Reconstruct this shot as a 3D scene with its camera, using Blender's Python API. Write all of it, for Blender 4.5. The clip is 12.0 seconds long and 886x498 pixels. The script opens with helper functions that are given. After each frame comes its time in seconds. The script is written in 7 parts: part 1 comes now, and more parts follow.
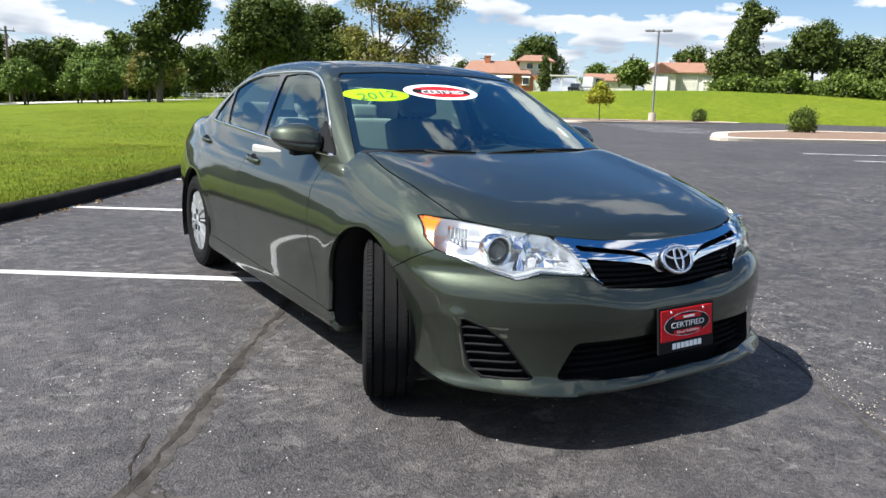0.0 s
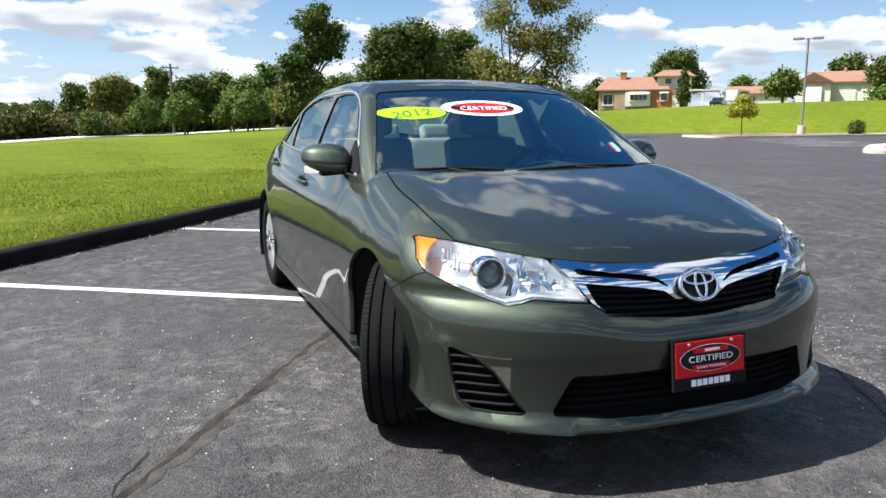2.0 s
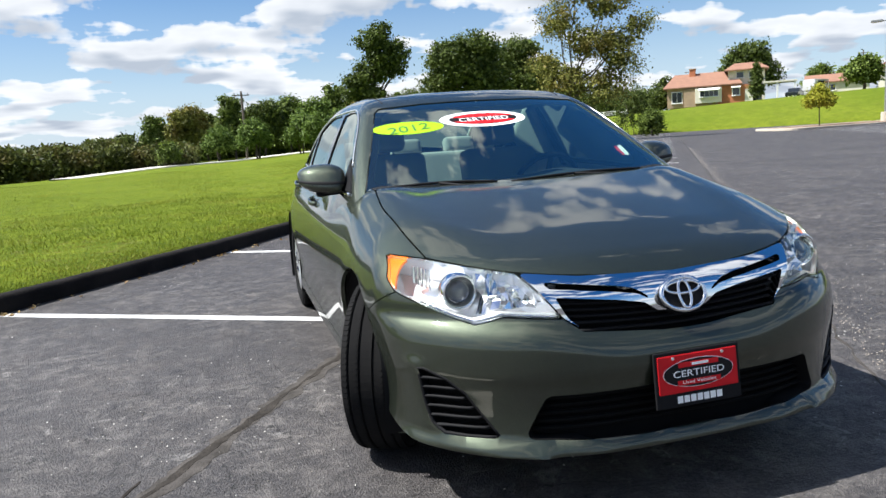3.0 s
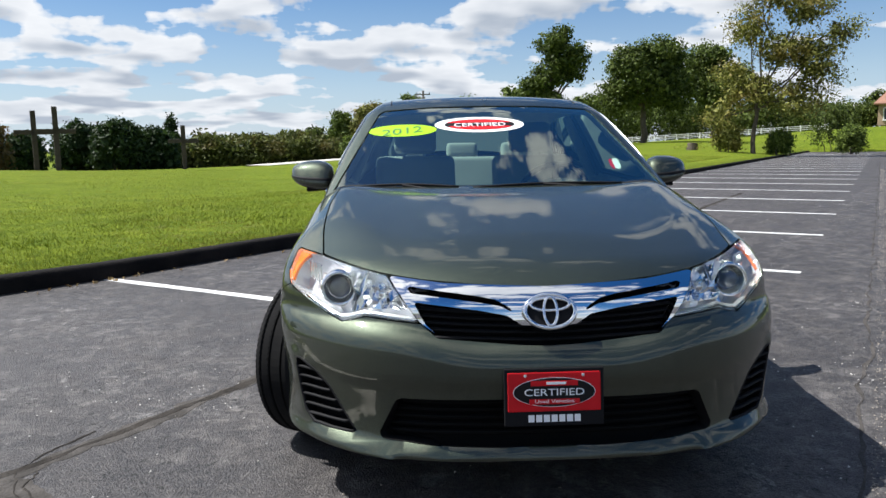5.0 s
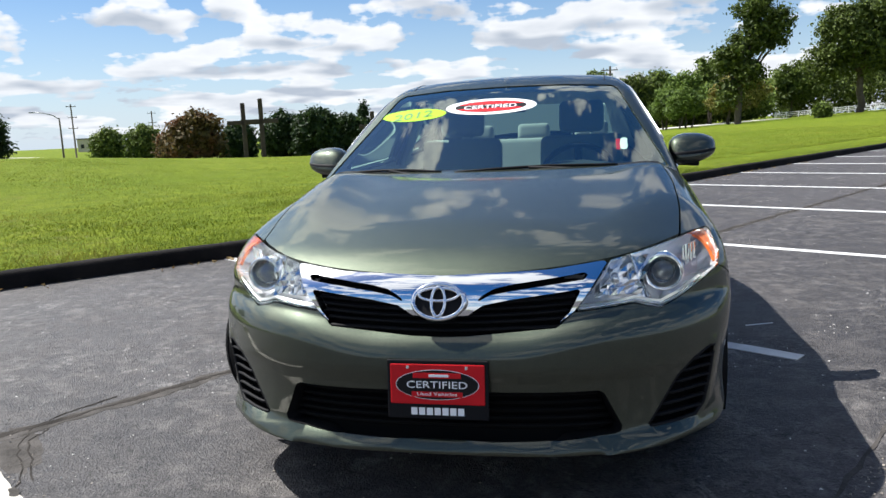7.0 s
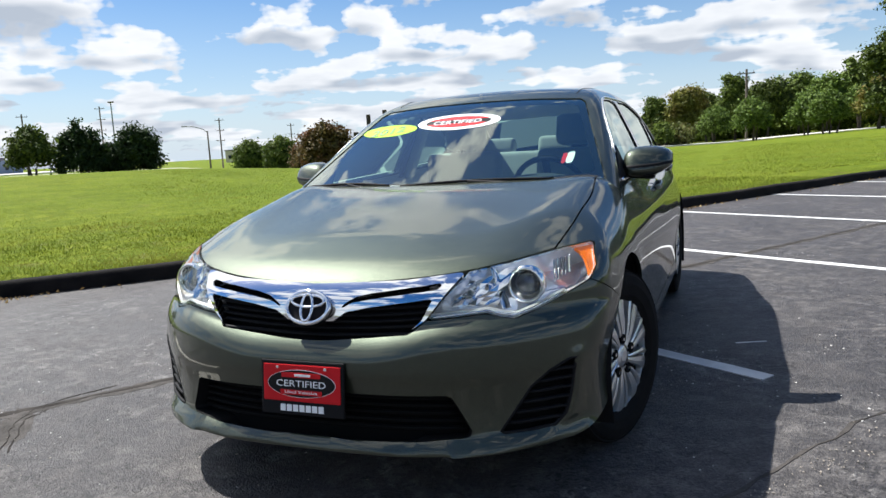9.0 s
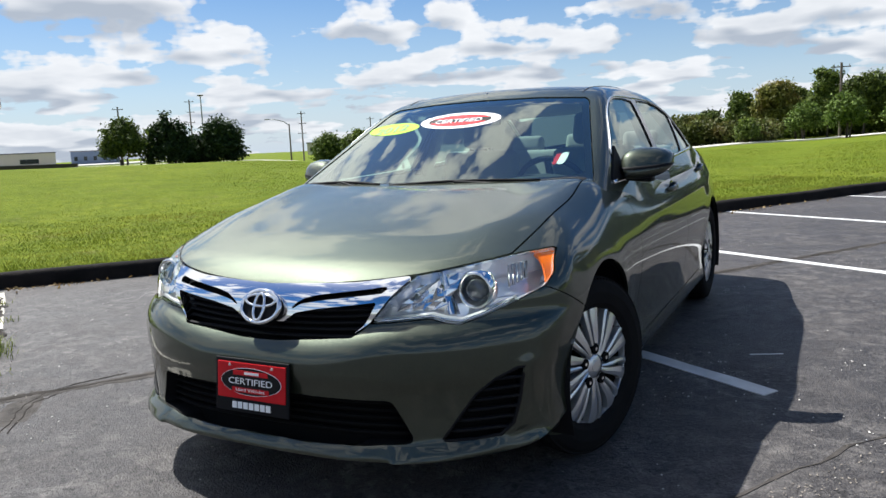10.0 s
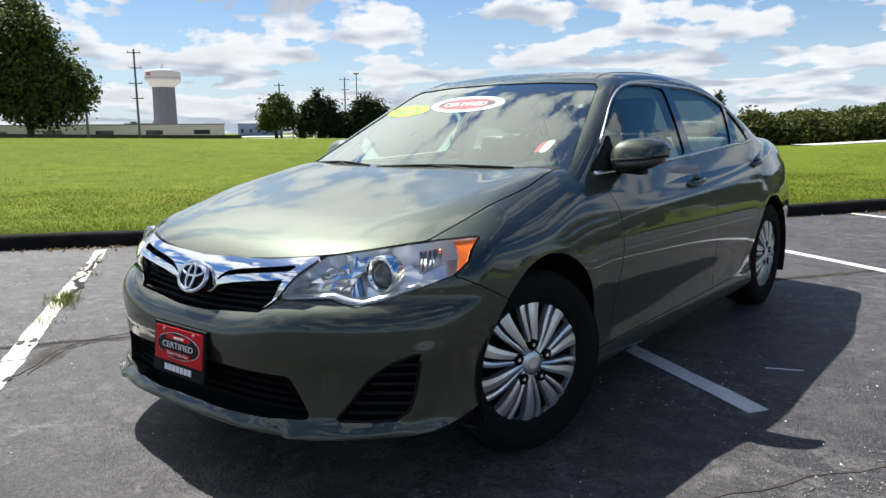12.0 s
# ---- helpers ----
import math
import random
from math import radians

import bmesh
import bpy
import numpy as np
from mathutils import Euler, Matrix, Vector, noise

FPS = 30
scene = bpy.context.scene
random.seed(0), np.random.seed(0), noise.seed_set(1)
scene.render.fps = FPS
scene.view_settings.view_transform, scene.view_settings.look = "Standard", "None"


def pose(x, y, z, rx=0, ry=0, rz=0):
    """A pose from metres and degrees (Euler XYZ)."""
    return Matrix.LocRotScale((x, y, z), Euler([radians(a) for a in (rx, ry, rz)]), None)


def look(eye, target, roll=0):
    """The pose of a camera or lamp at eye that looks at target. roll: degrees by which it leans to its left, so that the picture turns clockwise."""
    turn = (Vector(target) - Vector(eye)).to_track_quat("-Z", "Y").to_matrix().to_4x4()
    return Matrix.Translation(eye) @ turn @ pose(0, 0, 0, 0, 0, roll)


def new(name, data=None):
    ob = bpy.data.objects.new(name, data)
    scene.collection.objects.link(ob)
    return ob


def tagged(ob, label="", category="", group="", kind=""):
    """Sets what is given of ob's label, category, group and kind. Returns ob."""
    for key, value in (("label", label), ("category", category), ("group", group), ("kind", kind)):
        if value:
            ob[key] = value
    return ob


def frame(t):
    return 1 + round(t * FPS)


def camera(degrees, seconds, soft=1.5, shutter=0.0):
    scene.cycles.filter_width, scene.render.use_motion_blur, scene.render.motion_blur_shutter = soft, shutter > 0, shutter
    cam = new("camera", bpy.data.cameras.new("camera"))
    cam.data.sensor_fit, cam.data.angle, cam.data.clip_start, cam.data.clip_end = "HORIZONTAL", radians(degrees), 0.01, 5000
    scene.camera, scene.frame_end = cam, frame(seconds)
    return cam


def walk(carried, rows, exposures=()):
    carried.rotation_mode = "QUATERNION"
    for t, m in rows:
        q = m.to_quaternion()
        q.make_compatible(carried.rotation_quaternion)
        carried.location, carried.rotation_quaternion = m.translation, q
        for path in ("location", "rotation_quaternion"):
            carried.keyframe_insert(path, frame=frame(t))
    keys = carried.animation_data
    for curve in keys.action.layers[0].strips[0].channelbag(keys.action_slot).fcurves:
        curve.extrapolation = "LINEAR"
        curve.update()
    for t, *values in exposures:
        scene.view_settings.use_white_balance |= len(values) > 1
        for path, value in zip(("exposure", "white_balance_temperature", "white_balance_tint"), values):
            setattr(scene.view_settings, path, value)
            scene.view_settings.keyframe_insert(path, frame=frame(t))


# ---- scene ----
cam = camera(61.5, 12.0)
PATH = [
    (0, (-2.225, -2.699, 1.217), (-1.174, -1.042, 0.832), 1.6),
    (0.5, (-2.182, -2.704, 1.217), (-1.198, -1.007, 0.827), 1.6),
    (1, (-2.042, -2.76, 1.222), (-1.178, -0.992, 0.864), 0.7),
    (1.5, (-1.885, -2.806, 1.218), (-1.122, -0.989, 0.875), -0.5),
    (2, (-1.706, -2.796, 1.202), (-0.975, -0.965, 0.866), -0.1),
    (2.5, (-1.527, -2.815, 1.206), (-0.886, -0.947, 0.889), -1.8),
    (4.5, (-0.702, -2.981, 1.172), (-0.453, -1.014, 0.907), -2.8),
    (5, (-0.432, -3.058, 1.171), (-0.337, -1.08, 0.895), -0.8),
    (5.5, (-0.231, -3.032, 1.156), (-0.236, -1.048, 0.905), -1.6),
    (6, (-0.021, -2.956, 1.165), (-0.083, -0.978, 0.878), -1.7),
    (6.5, (0.222, -2.963, 1.163), (-0.02, -1.001, 0.855), -2.4),
    (8.5, (1.125, -2.895, 1.173), (0.444, -1.04, 0.869), -2.6),
    (9, (1.297, -2.864, 1.155), (0.555, -1.026, 0.881), -3.2),
    (9.5, (1.489, -2.762, 1.158), (0.634, -0.97, 0.917), -1.4),
    (10, (1.645, -2.661, 1.159), (0.717, -0.911, 0.88), -2.7),
    (10.5, (1.856, -2.592, 1.157), (0.838, -0.9, 0.838), -2.3),
    (11, (2.025, -2.506, 1.144), (0.953, -0.847, 0.831), -2.6),
    (11.5, (2.148, -2.36, 1.138), (0.979, -0.766, 0.831), -0.1),
    (12, (2.239, -2.251, 1.144), (0.997, -0.715, 0.83), -0.7),
]
walk(cam, [(t, look(eye, target, roll)) for t, eye, target, roll in PATH], [(0.0, 1.12, 6260, 9), (1.5, 1.19, 6260, 9), (2.5, 1.10, 6260, 9), (4.5, 1.02, 6260, 9), (5.0, 0.90, 6260, 9), (5.5, 0.98, 6260, 9), (6.5, 1.04, 6280, 9), (9.0, 1.02, 6280, 9), (9.5, 0.90, 6280, 9), (12.0, 0.94, 6280, 9)])

# ---- world, sun ----
SUN_EL, SUN_AZ = radians(56.0), radians(-76)  # azimuth from +y towards +x
world = bpy.data.worlds.new("sky")
scene.world = world
world.use_nodes = True


class Nodes:
    """A short hand for node trees."""

    def __init__(self, tree, clear=True):
        self.tree = tree
        if clear:
            tree.nodes.clear()

    def add(self, kind, operation=None, use_clamp=False, feature=None):
        n = self.tree.nodes.new(kind)
        if operation:
            n.operation = operation
        if use_clamp:
            n.use_clamp = True
        if feature:
            n.feature = feature
        return n

    def link(self, a, b):
        self.tree.links.new(a, b)

    def put(self, socket, value):
        if isinstance(value, bpy.types.NodeSocket):
            self.link(value, socket)
        elif value is not None:
            socket.default_value = value

    def math(self, op, a, b=None, c=None, clamp=False):
        n = self.add("ShaderNodeMath", operation=op, use_clamp=clamp)
        for s, v in zip(n.inputs, (a, b, c)):
            self.put(s, v)
        return n.outputs[0]

    def noise(self, vec, scale, detail=4.0, rough=0.55, dist=0.0):
        n = self.add("ShaderNodeTexNoise")
        self.put(n.inputs["Vector"], vec)
        for k, v in (("Scale", scale), ("Detail", detail), ("Roughness", rough), ("Distortion", dist)):
            n.inputs[k].default_value = v
        return n.outputs["Fac"]

    def voronoi(self, vec, scale, feature="F1"):
        n = self.add("ShaderNodeTexVoronoi", feature=feature)
        self.put(n.inputs["Vector"], vec)
        n.inputs["Scale"].default_value = scale
        return n.outputs["Distance"]

    def ramp(self, fac, *stops):
        n = self.add("ShaderNodeValToRGB")
        self.put(n.inputs[0], fac)
        e = n.color_ramp.elements
        while len(e) < len(stops):
            e.new(0.5)
        for el, (p, c) in zip(e, stops):
            el.position = p
            el.color = (c, c, c, 1) if isinstance(c, (int, float)) else (*c, 1)
        return n.outputs[0]

    def mix(self, fac, a, b, mode="MIX"):
        n = self.add("ShaderNodeMix")
        n.data_type, n.blend_type = "RGBA", mode
        self.put(n.inputs[0], fac)
        for s, v in ((n.inputs[6], a), (n.inputs[7], b)):
            self.put(s, (*v, 1) if isinstance(v, tuple) else v)
        return n.outputs[2]

    def bump(self, height, strength=0.3, distance=0.01):
        n = self.add("ShaderNodeBump")
        n.inputs["Strength"].default_value, n.inputs["Distance"].default_value = strength, distance
        self.put(n.inputs["Height"], height)
        return n.outputs[0]


def build_sky():
    n = Nodes(world.node_tree)
    out, bg = n.add("ShaderNodeOutputWorld"), n.add("ShaderNodeBackground")
    sky = n.add("ShaderNodeTexSky")
    sky.sky_type, sky.sun_disc, sky.sun_elevation, sky.sun_rotation = "NISHITA", False, SUN_EL, SUN_AZ
    sky.air_density, sky.dust_density, sky.ozone_density = 1.0, 0.6, 1.4
    co = n.add("ShaderNodeTexCoord").outputs["Generated"]
    sep = n.add("ShaderNodeSeparateXYZ")
    n.link(co, sep.inputs[0])
    x, y, z = sep.outputs
    def plane(rise):
        """The cloud layer's plane, seen a little higher in the sky by rise."""
        up = n.math("ADD", n.math("MAXIMUM", z, 0.0), 0.155 + rise)
        comb = n.add("ShaderNodeCombineXYZ")
        n.put(comb.inputs[0], n.math("DIVIDE", x, up))
        n.put(comb.inputs[1], n.math("DIVIDE", y, up))
        return comb.outputs[0]

    def heaps(scale, detail):
        """Rounded heaps, as on the tops of fair-weather clouds: 0 between them, 1 on their crowns."""
        v = n.add("ShaderNodeTexVoronoi", feature="SMOOTH_F1")
        n.link(co, v.inputs["Vector"])
        for k, val in (("Scale", scale), ("Detail", detail), ("Roughness", 0.55), ("Lacunarity", 2.2), ("Smoothness", 0.35)):
            v.inputs[k].default_value = val
        return n.math("SUBTRACT", 1.0, v.outputs["Distance"])

    cover = n.math("ADD", n.math("MULTIPLY", n.math("SUBTRACT", 1.0, n.math("MULTIPLY", z, 3.4, clamp=True), clamp=True), 0.062), n.math("MULTIPLY_ADD", n.math("MULTIPLY", x, z), -0.13, 0.080))
    thin = n.math("MULTIPLY", n.math("SUBTRACT", z, 0.35, clamp=True), 0.03)
    lift = n.math("SUBTRACT", cover, thin)

    def bank(p, detail):
        wide = n.math("MULTIPLY", n.math("SUBTRACT", n.noise(p, 0.55, 1.0, 0.5), 0.5), 0.20)
        return n.math("ADD", n.math("ADD", n.noise(p, 1.9, detail, 0.5, 0.0), wide), lift)

    puff = n.math("MULTIPLY", n.math("SUBTRACT", heaps(13.0, 3.0), 0.55), 0.16)
    small = n.math("MULTIPLY", n.math("SUBTRACT", n.noise(co, 46.0, 5.0, 0.6), 0.5), 0.07)
    dens = n.math("ADD", n.math("ADD", bank(plane(0.0), 4.0), puff), small)
    mask = n.ramp(dens, (0.500, 0.0), (0.520, 0.55), (0.560, 1.0))
    under = n.math("SUBTRACT", bank(plane(0.024), 2.0), bank(plane(-0.018), 2.0))
    base = n.math("MULTIPLY", n.ramp(n.math("ADD", under, 0.5), (0.480, 0.0), (0.66, 1.0)), 0.78)
    thick = n.math("MULTIPLY", n.ramp(dens, (0.57, 0.0), (0.74, 1.0)), 0.34)
    folds = n.math("MULTIPLY", puff, -1.7)
    grey = n.math("ADD", n.math("ADD", base, thick), folds, clamp=True)
    cloud = n.mix(grey, CLOUD_LIT, CLOUD_BASE)
    # thin cloud brightens towards the sun
    dot = n.add("ShaderNodeVectorMath", operation="DOT_PRODUCT")
    n.link(co, dot.inputs[0])
    dot.inputs[1].default_value = (math.cos(SUN_EL) * math.sin(SUN_AZ), math.cos(SUN_EL) * math.cos(SUN_AZ), math.sin(SUN_EL))
    cloud = n.mix(n.ramp(dot.outputs["Value"], (0.72, 0.0), (1.0, 1.0)), cloud, (15.0, 14.8, 14.4))
    hs = n.add("ShaderNodeHueSaturation")
    hs.inputs["Saturation"].default_value = 1.38
    n.link(sky.outputs[0], hs.inputs["Color"])
    clear = n.mix(1.0, hs.outputs[0], (0.90, 0.97, 1.10), "MULTIPLY")
    hazed = n.mix(n.ramp(z, (0.0, 0.75), (0.10, 0.34), (0.24, 0.0)), clear, HAZE)
    final = n.mix(mask, hazed, cloud)
    n.link(final, bg.inputs[0])
    bg.inputs[1].default_value = SKY
    n.link(bg.outputs[0], out.inputs[0])


SKY = 0.052
CLOUD_LIT, CLOUD_BASE, HAZE = (10.0, 10.0, 10.1), (4.9, 5.4, 6.2), (6.9, 8.1, 9.7)
build_sky()
sun = new("sun", bpy.data.lights.new("sun", "SUN"))
sun.data.energy, sun.data.angle, sun.data.color = 5.0, radians(0.55), (1.0, 0.965, 0.91)
sun.matrix_world = look((0, 0, 30), (-30 * math.cos(SUN_EL) * math.sin(SUN_AZ), -30 * math.cos(SUN_EL) * math.cos(SUN_AZ), 30 - 30 * math.sin(SUN_EL)))


# ---- materials ----
def material(name, colour=(0.5, 0.5, 0.5), rough=0.5, metal=0.0, coat=0.0, spec=0.5, vary=None, bump=None, emit=0.0):
    """A principled surface. vary: (scale, other colour, strength); bump: (scale, strength, distance)."""
    m = bpy.data.materials.new(name)
    m.use_nodes = True
    n = Nodes(m.node_tree)
    out, b = n.add("ShaderNodeOutputMaterial"), n.add("ShaderNodeBsdfPrincipled")
    n.link(b.outputs[0], out.inputs[0])
    for k, v in (("Roughness", rough), ("Metallic", metal), ("Coat Weight", coat), ("Coat Roughness", 0.02), ("Specular IOR Level", spec)):
        b.inputs[k].default_value = v
    b.inputs["Base Color"].default_value = (*colour, 1)
    co = n.add("ShaderNodeTexCoord").outputs["Object"]
    if vary:
        fac = n.ramp(n.noise(co, vary[0], 5.0), (0.35, 0.0), (0.65, 1.0))
        fine = n.noise(co, vary[0] * 9, 3.0)
        f = n.math("MULTIPLY", n.math("ADD", n.math("MULTIPLY", fac, 0.7), n.math("MULTIPLY", fine, 0.3)), vary[2])
        n.link(n.mix(f, colour, vary[1]), b.inputs["Base Color"])
    if bump:
        n.link(n.bump(n.noise(co, bump[0], 4.0), bump[1], bump[2]), b.inputs["Normal"])
    if emit:
        b.inputs["Emission Color"].default_value = (*colour, 1)
        b.inputs["Emission Strength"].default_value = emit
    return m


def paint_material():
    m = material("green_grey_metallic_paint", (0.05, 0.055, 0.04), 0.51, 0.97, 1.0, 0.05)
    n_tree = m.node_tree
    b = next(x for x in n_tree.nodes if x.type == "BSDF_PRINCIPLED")
    n = Nodes(n_tree, False)
    co = n.add("ShaderNodeTexCoord").outputs["Object"]
    flake = n.add("ShaderNodeTexVoronoi")
    n.link(co, flake.inputs["Vector"])
    flake.inputs["Scale"].default_value = 1400
    dust = n.ramp(n.noise(co, 3.0, 6.0, 0.65), (0.4, 0.0), (0.8, 1.0))
    col = n.mix(n.math("MULTIPLY", flake.outputs["Color"], 0.6), (0.008, 0.0145, 0.010), (0.150, 0.168, 0.122))
    n.link(n.mix(n.math("MULTIPLY", dust, 0.05), col, (0.16, 0.15, 0.13)), b.inputs["Base Color"])
    n.link(n.math("ADD", 0.034, n.math("MULTIPLY", dust, 0.04)), b.inputs["Coat Roughness"])
    b.inputs["Coat IOR"].default_value = 1.52
    return m


def glass_material(name, tint, rough=0.0, ior=1.5, gloss=2.6):
    """A pane: clear, with Fresnel gloss."""
    m = bpy.data.materials.new(name)
    m.use_nodes = True
    n = Nodes(m.node_tree)
    out, mix = n.add("ShaderNodeOutputMaterial"), n.add("ShaderNodeMixShader")
    fr, tr, gl = n.add("ShaderNodeFresnel"), n.add("ShaderNodeBsdfTransparent"), n.add("ShaderNodeBsdfGlossy")
    fr.inputs["IOR"].default_value = ior
    tr.inputs[0].default_value = (*tint, 1)
    gl.inputs["Color"].default_value, gl.inputs["Roughness"].default_value = (0.93, 1.0, 0.93, 1), rough
    n.link(n.math("MULTIPLY", fr.outputs[0], gloss, clamp=True), mix.inputs[0])
    n.link(tr.outputs[0], mix.inputs[1])
    n.link(gl.outputs[0], mix.inputs[2])
    n.link(mix.outputs[0], out.inputs[0])
    return m


def asphalt_material():
    m = bpy.data.materials.new("worn_asphalt")
    m.use_nodes = True
    n = Nodes(m.node_tree)
    out, b = n.add("ShaderNodeOutputMaterial"), n.add("ShaderNodeBsdfPrincipled")
    n.link(b.outputs[0], out.inputs[0])
    co = n.add("ShaderNodeTexCoord").outputs["Object"]
    large = n.ramp(n.noise(co, 0.35, 6.0, 0.6), (0.35, 0.0), (0.68, 1.0))
    mid = n.ramp(n.noise(co, 2.2, 7.0, 0.7, 0.8), (0.46, 0.0), (0.72, 1.0))
    grit = n.noise(co, 60, 6.0, 0.8)
    stone = n.voronoi(co, 120)
    base = n.mix(large, (0.027, 0.0245, 0.0255), (0.047, 0.042, 0.042))
    base = n.mix(n.math("MULTIPLY", mid, 0.55), base, (0.088, 0.081, 0.079))
    worn = n.math("MULTIPLY", n.ramp(n.noise(co, 8.5, 8.0, 0.72, 0.4), (0.47, 0.0), (0.66, 1.0)), n.ramp(n.noise(co, 0.9, 4.0, 0.6), (0.36, 0.25), (0.60, 1.0)))
    base = n.mix(n.math("MULTIPLY", worn, 0.80), base, (0.162, 0.148, 0.138))
    black = n.ramp(n.noise(co, 4.0, 6.0, 0.65, 0.6), (0.34, 1.0), (0.47, 0.0))
    base = n.mix(n.math("MULTIPLY", black, 0.60), base, (0.019, 0.017, 0.018))
    base = n.mix(n.math("MULTIPLY", n.ramp(grit, (0.50, 0.0), (0.64, 1.0)), 0.46), base, (0.175, 0.162, 0.154))
    base = n.mix(n.math("MULTIPLY", n.ramp(grit, (0.38, 1.0), (0.48, 0.0)), 0.55), base, (0.016, 0.015, 0.016))
    # pale scuffs and specks
    speck = n.ramp(n.voronoi(co, 11.0), (0.0, 1.0), (0.085, 0.0))
    few = n.ramp(n.noise(co, 1.7, 2.0), (0.45, 0.0), (0.60, 1.0))
    base = n.mix(n.math("MULTIPLY", n.math("MULTIPLY", speck, few), 0.8), base, (0.45, 0.43, 0.40))
    scuff = n.math("MULTIPLY", n.ramp(n.noise(co, 5.5, 9.0, 0.75, 1.6), (0.57, 0.0), (0.70, 1.0)), n.ramp(n.noise(co, 0.8, 3.0), (0.48, 0.0), (0.62, 1.0)))
    base = n.mix(n.math("MULTIPLY", scuff, 0.85), base, (0.30, 0.285, 0.27))
    pit = n.math("MULTIPLY", n.ramp(n.noise(co, 30, 4.0, 0.6, 0.9), (0.37, 1.0), (0.44, 0.0)), n.ramp(n.noise(co, 1.6, 3.0), (0.38, 0.2), (0.55, 1.0)))
    base = n.mix(n.math("MULTIPLY", pit, 0.85), base, (0.012, 0.011, 0.010))
    n.link(base, b.inputs["Base Color"])
    n.link(n.ramp(mid, (0.0, 0.56), (1.0, 0.78)), b.inputs["Roughness"])
    b.inputs["Specular IOR Level"].default_value = 0.33
    h = n.math("ADD", n.math("MULTIPLY", grit, 0.7), n.math("MULTIPLY", stone, 0.5))
    n.link(n.bump(h, 0.9, 0.0095), b.inputs["Normal"])
    return m


def grass_material():
    m = bpy.data.materials.new("mown_grass")
    m.use_nodes = True
    n = Nodes(m.node_tree)
    out, b = n.add("ShaderNodeOutputMaterial"), n.add("ShaderNodeBsdfPrincipled")
    n.link(b.outputs[0], out.inputs[0])
    co = n.add("ShaderNodeTexCoord").outputs["Object"]
    large = n.ramp(n.noise(co, 0.09, 4.0, 0.6), (0.35, 0.0), (0.65, 1.0))
    mid = n.ramp(n.noise(co, 1.1, 8.0, 0.75), (0.42, 0.0), (0.66, 1.0))
    fine = n.noise(co, 16, 6.0, 0.75)
    clump = n.ramp(n.noise(co, 4.5, 6.0, 0.7), (0.44, 0.0), (0.60, 1.0))
    c = n.mix(large, (0.112, 0.160, 0.012), (0.165, 0.200, 0.018))
    c = n.mix(n.math("MULTIPLY", mid, 0.70), c, (0.050, 0.082, 0.007))
    c = n.mix(n.math("MULTIPLY", n.ramp(fine, (0.46, 0.0), (0.66, 1.0)), 0.60), c, (0.215, 0.232, 0.026))
    c = n.mix(n.math("MULTIPLY", n.ramp(fine, (0.36, 1.0), (0.47, 0.0)), 0.65), c, (0.036, 0.058, 0.004))
    c = n.mix(n.math("MULTIPLY", clump, 0.50), c, (0.060, 0.096, 0.010))
    worn = n.math("MULTIPLY", n.ramp(n.noise(co, 3.2, 7.0, 0.7), (0.55, 0.0), (0.68, 1.0)), n.ramp(n.noise(co, 0.35, 3.0), (0.46, 0.0), (0.58, 1.0)))
    c = n.mix(n.math("MULTIPLY", worn, 0.6), c, (0.17, 0.14, 0.06))
    n.link(c, b.inputs["Base Color"])
    b.inputs["Roughness"].default_value = 0.85
    b.inputs["Specular IOR Level"].default_value = 0.04
    n.link(n.bump(n.math("ADD", fine, n.math("MULTIPLY", mid, 0.5)), 0.9, 0.05), b.inputs["Normal"])
    return m


def leaf_material(name, dark, light, warm=None):
    """Leaves: per-island colour, some light through the blade."""
    m = bpy.data.materials.new(name)
    m.use_nodes = True
    n = Nodes(m.node_tree)
    out, b, tl, add = n.add("ShaderNodeOutputMaterial"), n.add("ShaderNodeBsdfPrincipled"), n.add("ShaderNodeBsdfTranslucent"), n.add("ShaderNodeMixShader")
    geo, co = n.add("ShaderNodeNewGeometry"), n.add("ShaderNodeTexCoord").outputs["Object"]
    c = n.mix(geo.outputs["Random Per Island"], dark, light)
    if warm:
        c = n.mix(n.ramp(n.noise(co, 0.5, 3.0), (0.48, 0.0), (0.68, 1.0)), c, warm)
    n.link(c, b.inputs["Base Color"])
    b.inputs["Roughness"].default_value = 0.55
    b.inputs["Specular IOR Level"].default_value = 0.18
    n.link(c, tl.inputs[0])
    add.inputs[0].default_value = 0.22
    n.link(b.outputs[0], add.inputs[1])
    n.link(tl.outputs[0], add.inputs[2])
    n.link(add.outputs[0], out.inputs[0])
    return m


PAINT = paint_material()
CHROME = material("chrome", (0.82, 0.83, 0.85), 0.06, 1.0)
SATIN = material("silver_painted_plastic", (0.72, 0.73, 0.74), 0.30, 0.80, 0.3)
BLACK = material("black_plastic", (0.009, 0.009, 0.010), 0.66, spec=0.14, bump=(300, 0.1, 0.001))
GLOSS_BLACK = material("gloss_black", (0.010, 0.010, 0.011), 0.12, coat=0.6)
VOID = material("dark_inner_metal", (0.006, 0.006, 0.006), 0.9, spec=0.1)
RUBBER = material("tyre_rubber", (0.0075, 0.0075, 0.008), 0.86, spec=0.10, vary=(9.0, (0.014, 0.0135, 0.013), 0.7), bump=(140, 0.25, 0.002))
WINDSCREEN = glass_material("windscreen_glass", (0.52, 0.80, 0.70), 0.0, 1.52, 2.7)
SIDE_GLASS = glass_material("side_glass", (0.40, 0.53, 0.50), 0.0, 1.52, 1.2)
MIRROR_GLASS = material("tinted_mirror_glass", (0.40, 0.44, 0.48), 0.02, 1.0)
